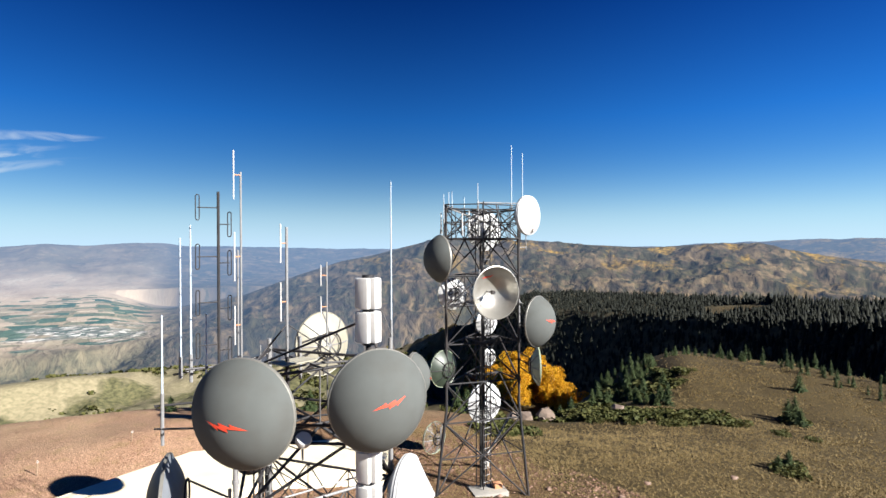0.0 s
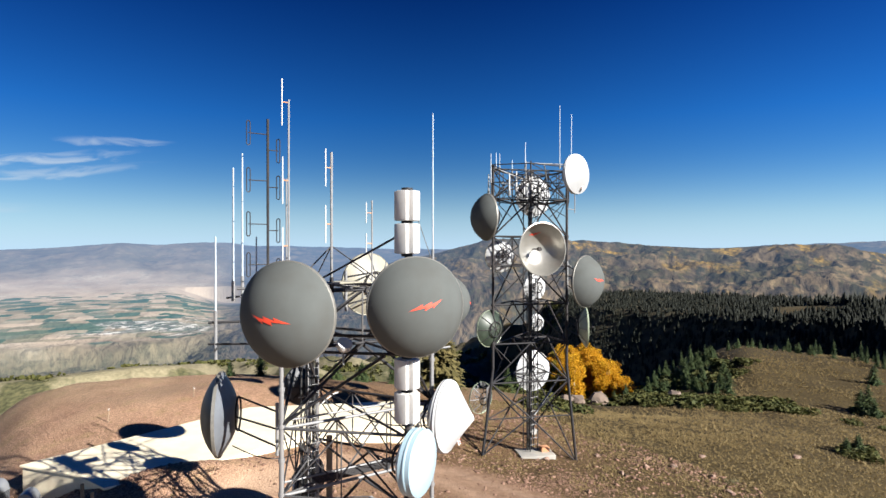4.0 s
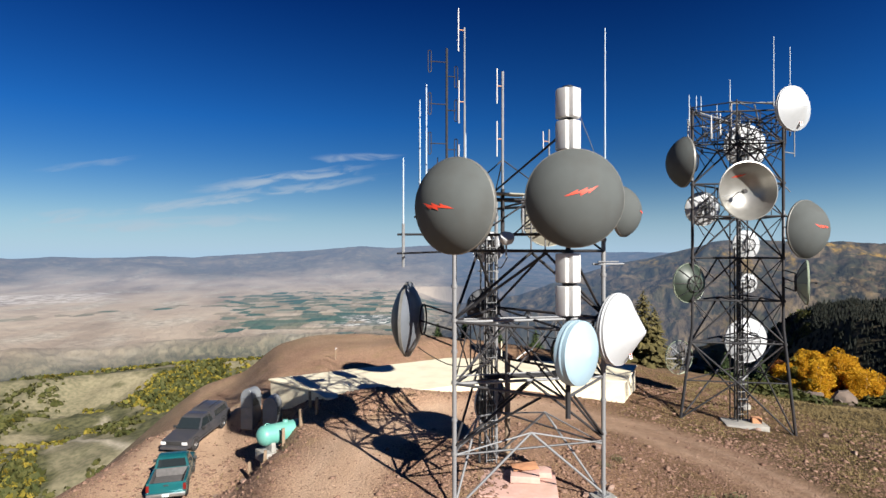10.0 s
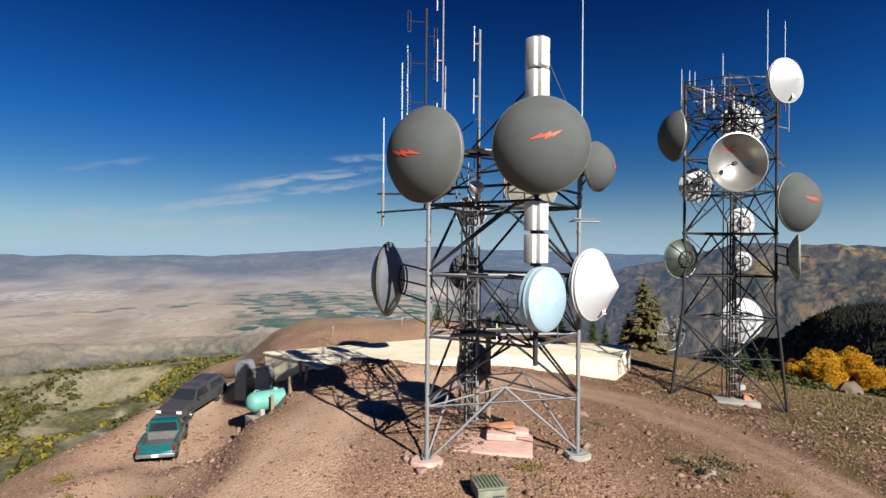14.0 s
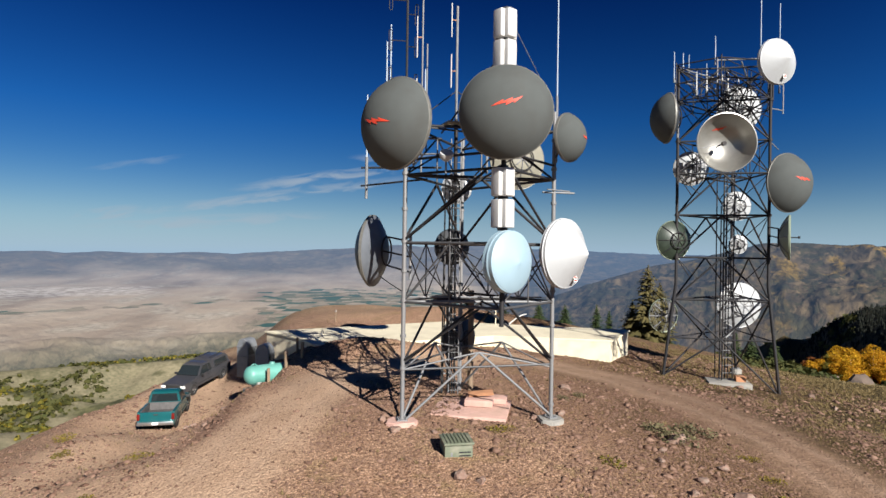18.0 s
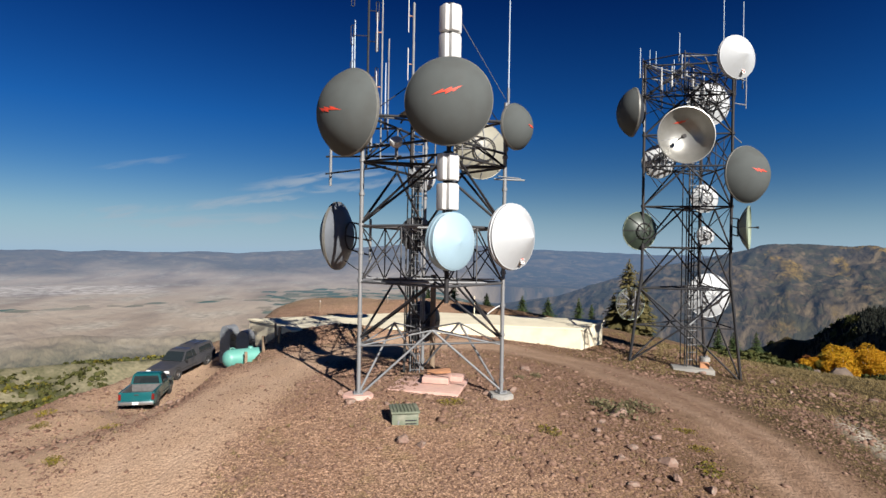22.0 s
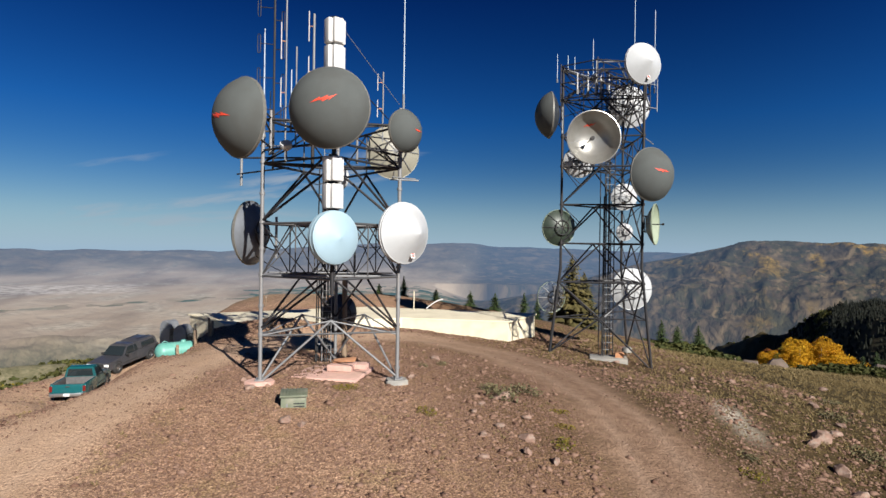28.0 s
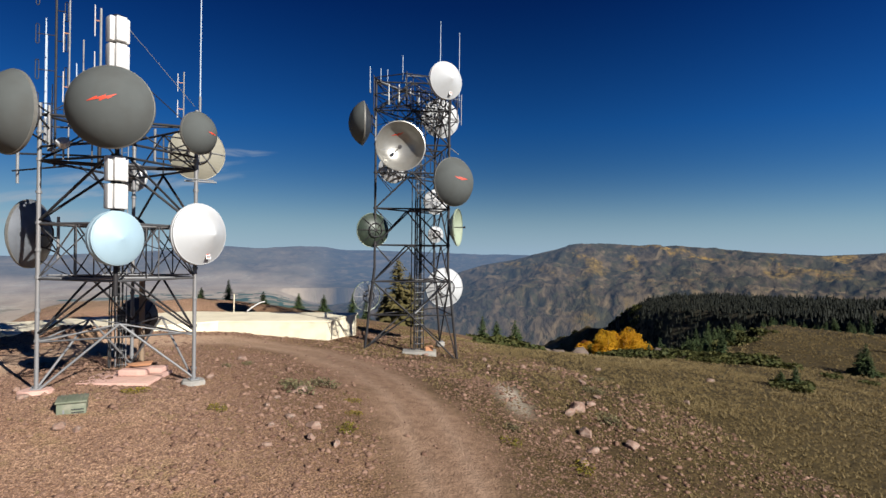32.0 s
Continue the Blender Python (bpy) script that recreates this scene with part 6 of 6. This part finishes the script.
rnd = random.Random(21)
for x, y, k, s, lab in ((25.0, 30.2, 1, 1.62, "tall ragged yellowing spruce at the hilltop's edge"), (26.4, 30.6, 1, 1.3, "yellowing spruce beside a taller one"), (23.9, 31.0, 1, 0.8, "yellowing young spruce at the edge"), (27.6, 31.6, 0, 0.75, "dark young spruce at the edge"),
                       (20.6, 31.4, 2, 0.8, "small dark spruce on the rim"), (18.0, 32.6, 3, 0.9, "small bushy spruce on the rim"), (15.6, 33.0, 3, 0.8, "small bushy spruce on the rim"), (22.3, 32.4, 2, 0.7, "small dark spruce on the rim"), (12.4, 34.3, 3, 0.7, "small bushy spruce on the rim"),
                       (9.2, 34.6, 2, 0.75, "small dark spruce on the rim"), (6.8, 35.2, 3, 0.6, "small bushy spruce on the rim"), (41.5, 34.6, 2, 1.2, "dark spruce above low juniper"), (39.6, 35.6, 3, 1.4, "low bushy spruce among junipers"), (43.2, 36.4, 3, 1.5, "low bushy spruce among junipers"), (37.0, 34.4, 2, 1.0, "young spruce among juniper"),
                       (69, 11, 2, 1.15, "lone spruce in the dry meadow"), (70.2, 12.2, 3, 1.2, "low spruce in the dry meadow"), (68.0, 10.0, 3, 1.0, "low spruce in the dry meadow"), (46.5, 3.2, 3, 0.75, "low spruce in the dry meadow"), (45.4, 3.6, 3, 0.6, "low spruce in the dry meadow"),
                       (84, 16, 3, 1.2, "lone spruce in the dry meadow"), (64, 36, 2, 1.2, "dark spruce by the thicket"), (60.5, 37, 2, 1.3, "dark spruce by the thicket"), (57.5, 36.5, 2, 1.1, "dark spruce by the thicket"), (68, 38, 2, 1.3, "dark spruce by the thicket"), (74, 37, 2, 1.2, "dark spruce by the thicket"), (80, 40, 0, 0.9, "dark spruce by the thicket")):
    conifer(x, y, k, s, rnd.uniform(0, 6.28), lab)
for k in range(120):
    a = rnd.uniform(57, 80) if k < 60 else 50 + 13 * rnd.random() ** 1.4
    r = np.interp(a, [54, 60, 68, 76, 90], [120, 124, 108, 97, 92]) + rnd.uniform(-9, 7)
    a = radians(a)
    conifer(CX + r * math.sin(a), CY + r * math.cos(a), rnd.choice((0, 2, 2)), rnd.uniform(0.28, 0.66), rnd.uniform(0, 6.28), "dark spruce at the meadow's far edge")


for k in range(46):
    a, r = radians(rnd.uniform(49.5, 55)), rnd.uniform(78, 114)
    conifer(CX + r * math.sin(a), CY + r * math.cos(a), rnd.choice((2, 3, 3)), rnd.uniform(0.6, 1.15), rnd.uniform(0, 6.28), "dark spruce on the slope above the golden grove")


def leaf_cloud(seed, blobs, count, size, flat=0.7):
    """Leaf clumps strewn through several blobs (x, y, z, radius)."""
    r = random.Random(seed)
    v, f = [], []
    total = sum(b[3] ** 2 for b in blobs)
    for bx, by, bz, br in blobs:
        for _ in range(int(count * br * br / total)):
            d = Vector((r.gauss(0, 1), r.gauss(0, 1), r.gauss(0, 1))).normalized() * br * r.uniform(0.45, 1.0) ** 0.5
            p = Vector((bx + d.x, by + d.y, bz + d.z * flat))
            u = Vector((r.gauss(0, 1), r.gauss(0, 1), r.gauss(0, 0.6))).normalized()
            w = u.cross(Vector((r.gauss(0, 1), r.gauss(0, 1), r.gauss(0, 1)))).normalized()
            s = size * r.uniform(0.5, 1.3)
            b = len(v)
            v += [tuple(p - u * s), tuple(p + w * s * 0.7), tuple(p + u * s), tuple(p - w * s * 0.7)]
            f.append((b, b + 1, b + 2, b + 3))
    return v, f


def aspen_meshes(seed, h, material):
    r = random.Random(seed)
    bm = bmesh.new()
    tube(bm, (0, 0, -0.5), (0.1, 0, h * 0.85), 0.07, 7, 0.02)
    blobs = []
    for k in range(13):
        a, z = r.uniform(0, 6.28), h * r.uniform(0.15, 0.92)
        d = h * 0.32 * r.uniform(0.2, 1.0) * (1.15 - z / h)
        p = (d * math.cos(a), d * math.sin(a), z)
        tube(bm, (0.05, 0, z * 0.75), p, 0.03, 5, 0.01)
        blobs.append((*p, h * r.uniform(0.13, 0.22)))
    tr = mesh_of("trunk", bm)
    tr.materials.append(ABARK)
    v, f = leaf_cloud(seed, blobs, 2600, 0.13)
    return tr, raw_mesh("crown", v, f, material)


ASP = [aspen_meshes(31, 6.5, GOLD), aspen_meshes(32, 5.5, GOLD), aspen_meshes(33, 5.0, YGREEN), aspen_meshes(34, 4.2, RUSSET)]
def aspen(a, r, kind, scale, label):
    x, y = CX + r * math.sin(radians(a)), CY + r * math.cos(radians(a))
    t = thing("aspen_tree", Matrix.Translation((x, y, ground_z(x, y))) @ Matrix.Rotation(rnd.uniform(0, 6.28), 4, "Z") @ Matrix.Scale(scale, 4), label, "tree", "aspens")
    link("trunk", ASP[kind][0], None, t)
    link("crown", ASP[kind][1], None, t)


for k in range(120):
    aspen(42.0 + 7.6 * rnd.random() ** 0.95, rnd.uniform(132, 160), rnd.choice((0, 0, 1, 1, 1, 1)), rnd.uniform(0.75, 1.3), "aspen tree in bright golden autumn leaf")
for k in range(40):
    aspen(rnd.uniform(37, 42.5), rnd.uniform(134, 168), rnd.choice((1, 2, 2, 2)), rnd.uniform(0.6, 1.1), "aspen tree turning from green to yellow")
for k in range(55):
    aspen(rnd.uniform(36.5, 43.5), rnd.uniform(160, 186), 3, rnd.uniform(0.8, 1.4), "russet-leaved autumn tree on the slope")

# low juniper thickets
SHR = []
for k, (mt, ct, sz) in enumerate(((OLIVE, 420, 0.13), (SAGE, 300, 0.07), (OLIVE, 260, 0.16), (YGREEN, 260, 0.07))):
    r = random.Random(50 + k)
    v, f = leaf_cloud(60 + k, [(r.uniform(-0.7, 0.7), r.uniform(-0.7, 0.7), r.uniform(0.1, 0.3), r.uniform(0.3, 0.5)) for _ in range(7)], ct, sz, 0.6)
    SHR.append(raw_mesh("foliage", v, f, mt))


def shrub(x, y, kind, scale, turn, label, name="shrub"):
    t = thing(name, Matrix.Translation((x, y, ground_z(x, y))) @ Matrix.Rotation(turn, 4, "Z") @ Matrix.Diagonal((scale, scale, scale * 0.8, 1)), label, "shrub", "shrubs")
    link("foliage", SHR[kind], None, t)
    bm = bmesh.new()
    for k in range(4):
        tube(bm, (0, 0, -0.1), (0.4 * math.cos(1.6 * k), 0.4 * math.sin(1.6 * k), 0.25), 0.02, 5, 0.008)
    part("stems", bm, BARK, t)


for k in range(70):
    u = rnd.random()
    x, y = 50 + 8 * u + rnd.uniform(-3.5, 3.5), 33 - 19 * u + rnd.uniform(-2.8, 2.8)
    shrub(x, y, rnd.choice((0, 0, 2)), rnd.uniform(1.2, 2.3), rnd.uniform(0, 6.28), "low dark green juniper in a thicket", "juniper")
for k in range(34):
    shrub(72 + rnd.uniform(-7, 9), 35 + rnd.uniform(-6, 6), rnd.choice((0, 2)), rnd.uniform(1.2, 2.2), rnd.uniform(0, 6.28), "low dark green juniper above the ravine", "juniper")
for x, y, s in ((46.2, 2.6, 1.6), (45.0, 2.4, 1.3), (42, 35, 2.2), (40, 33.4, 2.0), (38.4, 36.0, 1.9), (44.4, 36.4, 2.0), (36.0, 35.0, 1.6), (68.6, 10.6, 1.7), (70.6, 11.4, 1.6), (60.5, 9.5, 1.1), (62, 6.5, 0.9)):
    shrub(x, y, 0, s, rnd.uniform(0, 6.28), "low dark green juniper on dry ground", "juniper")
for x, y, s in ((33.0, 22.6, 2.3), (34.2, 23.6, 2.0), (32.2, 23.8, 2.1), (35.2, 22.4, 1.7), (31.2, 22.4, 1.6), (34.6, 25.0, 2.2), (36.4, 24.4, 1.5)):
    shrub(x, y, rnd.choice((0, 2)), s, rnd.uniform(0, 6.28), "bushy dark green juniper beyond the far tower", "juniper")
for x, y, k, s in ((9.1, -1.4, 1, 1.05), (9.9, -0.7, 1, 0.8), (8.5, -0.6, 1, 0.6), (5.5, -3.5, 3, 0.45), (3.1, -0.7, 3, 0.5), (9.6, -5.6, 3, 0.55), (10.5, -4.2, 3, 0.4), (10.9, -2.6, 3, 0.4), (7.5, 3.4, 1, 0.4), (-9.4, 2.2, 3, 0.5), (-13.3, 6.2, 3, 0.6), (-12.2, 3.0, 3, 0.4), (0.3, -8.6, 3, 0.4), (15.3, -7.0, 3, 0.5), (16.4, -5.8, 1, 0.5), (22, -5, 1, 0.9), (17, -9, 3, 0.6), (24, -1, 1, 0.7), (27, 2, 1, 0.6), (6.5, 2.6, 1, 0.35), (-8.9, -2.8, 3, 0.4)):
    shrub(x, y, k, s, rnd.uniform(0, 6.28), "dry greyish sage bush on gravel" if k == 1 else "small yellow-green bush on gravel")

# ---- stuff that nobody could count ----
gen = np.random.default_rng(5)


def scatter(name, xyz, sizes, template, faces, material, label, category, jitter=0.25, squash=1.0, upright=False):
    """One mesh of many small copies of a template, each turned and bent by chance."""
    n, m = len(xyz), len(template)
    T = np.array(template, float)[None] * (1 + jitter * gen.uniform(-1, 1, (n, m, 3)))
    a = gen.uniform(0, 2 * np.pi, n)
    c, s = np.cos(a)[:, None], np.sin(a)[:, None]
    P = np.stack([T[..., 0] * c - T[..., 1] * s, T[..., 0] * s + T[..., 1] * c, T[..., 2] * squash], -1)
    P = P * np.asarray(sizes)[:, None, None] + np.asarray(xyz)[:, None]
    F = (np.array(faces)[None] + (np.arange(n) * m)[:, None, None]).reshape(-1, len(faces[0]))
    me = bpy.data.meshes.new(name)
    me.vertices.add(n * m)
    me.vertices.foreach_set("co", P.reshape(-1).astype(np.float32))
    k = F.shape[1]
    me.loops.add(F.size)
    me.loops.foreach_set("vertex_index", F.ravel().astype(np.int32))
    me.polygons.add(len(F))
    me.polygons.foreach_set("loop_start", np.arange(0, F.size, k, dtype=np.int32))
    me.update(calc_edges=True)
    ob = link(name, me, material)
    return tagged(ob, label, category, kind="stuff")


def on_ground(x, y, sink=0.0):
    return np.stack([x, y, height(x, y) - sink], -1)


OCT = [(1, 0, 0), (0, 1, 0), (-1, 0, 0), (0, -1, 0), (0, 0, 0.75), (0, 0, -0.6), (0.65, 0.65, 0.35), (-0.65, -0.6, 0.4)]
OCTF = [(0, 6, 4), (6, 1, 4), (1, 2, 4), (2, 7, 4), (7, 3, 4), (3, 0, 4), (0, 1, 6), (2, 3, 7), (1, 0, 5), (2, 1, 5), (3, 2, 5), (0, 3, 5)]
x, y = gen.uniform(-16, 28, 110000), gen.uniform(-15, 22, 110000)
dens = 0.25 + 0.75 * smooth(-0.1, 0.35, fbm(x, y, 4.5, 91)) + 0.9 * np.exp(-((x - 8.2) / 1.6) ** 2 - ((y + 4) / 3.2) ** 2) + 0.6 * np.exp(-((x + 8.3) / 1.2) ** 2 - ((y - 7) / 6) ** 2)
dens = dens + 0.25 * smooth(14, 17, x) * smooth(0.0, 0.3, fbm(x, y, 3.2, 95))
dens = dens * (1 - 0.9 * smooth(2.3, 1.4, road_distance(x, y)))
keep = gen.uniform(0, 1.3, len(x)) < dens
x, y = x[keep][:46000], y[keep][:46000]
s = (1 + 0.1 * smooth(14, 18, x)) * np.clip(gen.lognormal(-3.4, 0.66, len(x)), 0.016, 0.16)
scatter("rubble", on_ground(x, y), s, OCT, OCTF, RUBBLE, "loose reddish stones strewn over the hilltop", "rubble", 0.5, 0.75)
x, y = gen.uniform(-9, 19, 150000), gen.uniform(-14, 7, 150000)
dens = (0.3 + 0.7 * smooth(-0.25, 0.3, fbm(x, y, 2.6, 98))) * (1 - 0.88 * smooth(2.4, 1.3, road_distance(x, y))) * (1 - 0.6 * smooth(4.0, 2.0, road_distance(x, y, PARKING)))
keep = gen.uniform(0, 1, len(x)) < dens
x, y = x[keep][:72000], y[keep][:72000]
PEB = [(1, 0, 0), (-0.5, 0.87, 0), (-0.5, -0.87, 0), (0.1, 0.05, 0.7)]
scatter("gravel", on_ground(x, y), np.clip(gen.lognormal(-3.65, 0.45, len(x)), 0.014, 0.08), PEB, [(0, 1, 3), (1, 2, 3), (2, 0, 3)], RUBBLE, "angular red-brown gravel covering the hilltop", "gravel", 0.45)
BLADE = []
BLF = []
for k in range(9):
    a = 2 * math.pi * k / 9 + 0.4 * math.sin(5 * k)
    b = len(BLADE)
    BLADE += [(0.12 * math.cos(a + 1.2), 0.12 * math.sin(a + 1.2), 0), (0.12 * math.cos(a - 1.2), 0.12 * math.sin(a - 1.2), 0), (0.8 * math.cos(a), 0.8 * math.sin(a), 0.7 + 0.3 * math.sin(3 * k))]
    BLF.append((b, b + 1, b + 2))
x, y = gen.uniform(-14, 66, 150000), gen.uniform(-20, 26, 150000)
a, r = polar(x, y)
dens = 0.015 + 0.8 * smooth(0.05, 0.35, fbm(x, y, 3.0, 93)) * (0.06 + smooth(8, 22, x)) + 0.3 * smooth(12, 26, x)
dens = dens * (1 - smooth(2.4, 1.6, road_distance(x, y))) * (1 - 0.5 * smooth(30, 70, r))
keep = gen.uniform(0, 1.0, len(x)) < dens
x, y = x[keep][:42000], y[keep][:42000]
scatter("dry_grass", on_ground(x, y, 0.02), gen.uniform(0.06, 0.17, len(x)) * (1 + 0.4 * smooth(15, 30, x)), BLADE, BLF, DRYG, "dry yellow grass tufts on the stony slope", "grass", 0.35)
x, y = gen.uniform(38, 112, 30000), gen.uniform(-18, 52, 30000)
a, r = polar(x, y)
keep = (gen.uniform(0, 1, len(x)) < 0.12 + 0.8 * smooth(0.0, 0.3, fbm(x, y, 5.0, 94))) & (a > 47) & (r < 118)
x, y = x[keep][:11000], y[keep][:11000]
scatter("meadow_grass", on_ground(x, y, 0.02), gen.uniform(0.12, 0.36, len(x)), BLADE, BLF, DRYG, "dry yellow grass tufts over the far meadow", "grass", 0.35)
# the wooded ridge
CONE, CONF = [], []
for z0, z1, rr in ((0.05, 0.5, 0.26), (0.3, 0.75, 0.19), (0.58, 1.0, 0.12)):
    b = len(CONE)
    for k in range(6):
        CONE.append((rr * math.cos(k * 1.047) * (1.25 if k % 2 else 0.8), rr * math.sin(k * 1.047) * (1.25 if k % 2 else 0.8), z0 - 0.04 * (k % 2)))
    CONE.append((0, 0, z1))
    CONF += [(b + k, b + (k + 1) % 6, b + 6) for k in range(6)]
a, u = gen.uniform(39.5, 100, 44000), gen.uniform(0.6, 1.42, 44000)
r = u * np.interp(a, [43, 50, 60, 70, 80, 95, 120], [440, 395, 325, 255, 205, 160, 150])
x, y = CX + r * np.sin(np.radians(a)), CY + r * np.cos(np.radians(a))
clear = np.exp(-((a - 64.5) / 2.6) ** 4 - ((r - 352) / 22) ** 4) > 0.3
keep = (a + 2.5 * fbm(x, y, 40, 96) > 40.2) & ~clear & (r > 138 + 10 * fbm(x, y, 30, 97))
a, x, y, r = a[keep][:20000], x[keep][:20000], y[keep][:20000], r[keep][:20000]
scatter("conifer_forest", on_ground(x, y, 0.3), (2.0 + 6.0 * gen.beta(1.6, 2.6, len(x))) * np.interp(a, [45, 60, 72], [0.62, 0.7, 1.0]), CONE, CONF, SHADED_FOREST, "dense conifer forest on the ridge, its shade painted into dark needles", "forest", 0.22)
# bushes on the slopes below
CL, CLF = [], []
r_ = random.Random(8)
for k in range(14):
    d = Vector((r_.gauss(0, 1), r_.gauss(0, 1), r_.gauss(0, 0.7))).normalized() * r_.uniform(0.5, 1)
    u = Vector((r_.gauss(0, 1), r_.gauss(0, 1), r_.gauss(0, 1))).normalized() * 0.5
    w = u.cross(d).normalized() * 0.5
    b = len(CL)
    CL += [tuple(d - u), tuple(d + w), tuple(d + u), tuple(d - w)]
    CLF.append((b, b + 1, b + 2, b + 3))
for nm, mt, lab, seed, lim, cnt, lo, hi in (("aspen_scrub", YGREEN, "yellowing aspen scrub on the slopes below", 101, 0.24, 1500, 0.5, 1.3), ("juniper_scrub", OLIVE, "dark green juniper scrub on the slopes below", 111, 0.12, 9000, 0.4, 1.3)):
    a, r = gen.uniform(-52, 44, 60000), np.exp(gen.uniform(np.log(140), np.log(700), 60000))
    x, y = CX + r * np.sin(np.radians(a)), CY + r * np.cos(np.radians(a))
    keep = (fbm(x, y, 55, seed) + 0.5 * fbm(x, y, 14, seed + 3) > lim)
    keep &= (a < -4 + 6 * fbm(x, y, 90, seed + 7)) if nm == "aspen_scrub" else (r > 0)
    x, y, r = x[keep][:cnt], y[keep][:cnt], r[keep][:cnt]
    scatter(nm, on_ground(x, y, -0.3), gen.uniform(lo, hi, len(x)) * (0.8 + r / 260), CL, CLF, mt, lab, "scrub", 0.3, 0.9)

# a mixed aspen wood on the slope below the parked pickups
a, r = gen.uniform(-26, -1, 16000), gen.uniform(330, 640, 16000)
x, y = CX + r * np.sin(np.radians(a)), CY + r * np.cos(np.radians(a))
keep = np.maximum(np.exp(-((a + 10.8) / 4.0) ** 2 - ((r - 515) / 75) ** 2), 0.9 * np.exp(-((a + 23.5) / 2.2) ** 2 - ((r - 360) / 40) ** 2)) + 0.5 * fbm(x, y, 60, 131) > 0.48
x, y = x[keep], y[keep]
half = gen.uniform(0, 1, len(x)) < 0.78
for nm, mt, lab, pick in (("aspen_grove", OLIVE, "green aspen grove on the slope below the hilltop", half), ("yellow_aspen_grove", YGREEN, "aspen grove turning yellow on the slope below", ~half)):
    scatter(nm, on_ground(x[pick], y[pick], -0.6), gen.uniform(1.3, 3.4, int(pick.sum())), CL, CLF, mt, lab, "grove", 0.3, 1.2)

# ---- rocks one could count ----
def rock_mesh(seed, flat=0.7):
    r = random.Random(seed)
    bm = bmesh.new()
    bmesh.ops.create_icosphere(bm, subdivisions=3, radius=1.0)
    off = Vector((r.uniform(-9, 9), r.uniform(-9, 9), r.uniform(-9, 9)))
    cuts = [(Vector((r.gauss(0, 1), r.gauss(0, 1), r.gauss(0, 1))).normalized(), r.uniform(0.45, 0.8)) for _ in range(11)]
    for v in bm.verts:
        for n, d in cuts:
            k = v.co.dot(n) - d
            if k > 0:
                v.co -= n * k * 0.97
        v.co *= 1 + 0.2 * noise.noise(v.co * 1.7 + off) + 0.07 * noise.noise(v.co * 5.0 + off)
        v.co.z *= flat
    return mesh_of("rock", bm, 14)


ROCKS = [rock_mesh(k, 0.6 + 0.08 * (k % 4)) for k in range(6)]
for q in ROCKS:
    q.materials.append(ROCK)
BOUL = [rock_mesh(20 + k, 0.75) for k in range(3)]
for q in BOUL:
    q.materials.append(ROCKG)


def rock(x, y, s, mesh, label, name="rock"):
    ob = link(name, mesh, None, None, Matrix.Translation((x, y, ground_z(x, y) + 0.18 * s)) @ Matrix.Rotation(x * 7 + y * 3, 4, "Z") @ Matrix.Diagonal((s, s * (0.75 + 0.2 * math.sin(x * 9)), s, 1)))
    tagged(ob, label, "rock", "rocks")


for x, y, s in ((46.4, 32.4, 1.5), (48.8, 31.2, 1.9), (44.8, 33.2, 1.2), (50.6, 29.8, 1.3), (55.4, 25.8, 1.3), (47.2, 30.6, 0.9), (49.9, 32.4, 1.1)):
    rock(x, y, s, BOUL[int(x) % 3], "big weathered brown boulder at the slope's edge", "boulder")
for x, y, s in ((8.82, -1.6, 0.42), (7.4, -3.2, 0.2), (8.0, -4.4, 0.24), (8.6, -5.4, 0.3), (7.2, -5.2, 0.17), (9.2, -3.6, 0.2), (8.3, -6.4, 0.22), (6.9, -6.7, 0.2), (7.8, -2.5, 0.18), (9.0, -6.9, 0.25), (1.0, -3.9, 0.28), (1.5, -4.2, 0.17), (-0.6, -0.7, 0.25), (-0.9, 0.3, 0.2), (0.7, -0.9, 0.16),
                (5.6, 0.7, 0.22), (4.5, 0.35, 0.2), (7.3, 4.7, 0.28), (20.2, -4.2, 0.35), (21.1, -3.6, 0.42), (22.4, -3.0, 0.3), (19.5, -6.3, 0.4), (21.0, -7.4, 0.35), (18.6, -7.8, 0.3), (23.6, -2.0, 0.25), (25.0, 1.0, 0.35), (27.0, 3.2, 0.3), (29.5, -2.2, 0.28),
                (17.4, -8.8, 0.34), (22.6, -6.0, 0.22), (26.2, 5.4, 0.3), (24.4, 6.0, 0.25), (-9.2, 8.2, 0.24), (-8.6, 6.8, 0.2), (-8.9, 9.6, 0.22), (-7.9, 5.6, 0.18), (-9.7, 10.6, 0.26), (-7.6, 8.0, 0.2), (21.6, 5.6, 0.28), (19.0, 9.1, 0.22), (23.0, 8.6, 0.25), (38.5, 4.0, 0.35), (30.4, 6.2, 0.3)):
    rock(x, y, s, ROCKS[int(abs(x * 13 + y * 7)) % 6], "angular reddish rock lying on gravel")
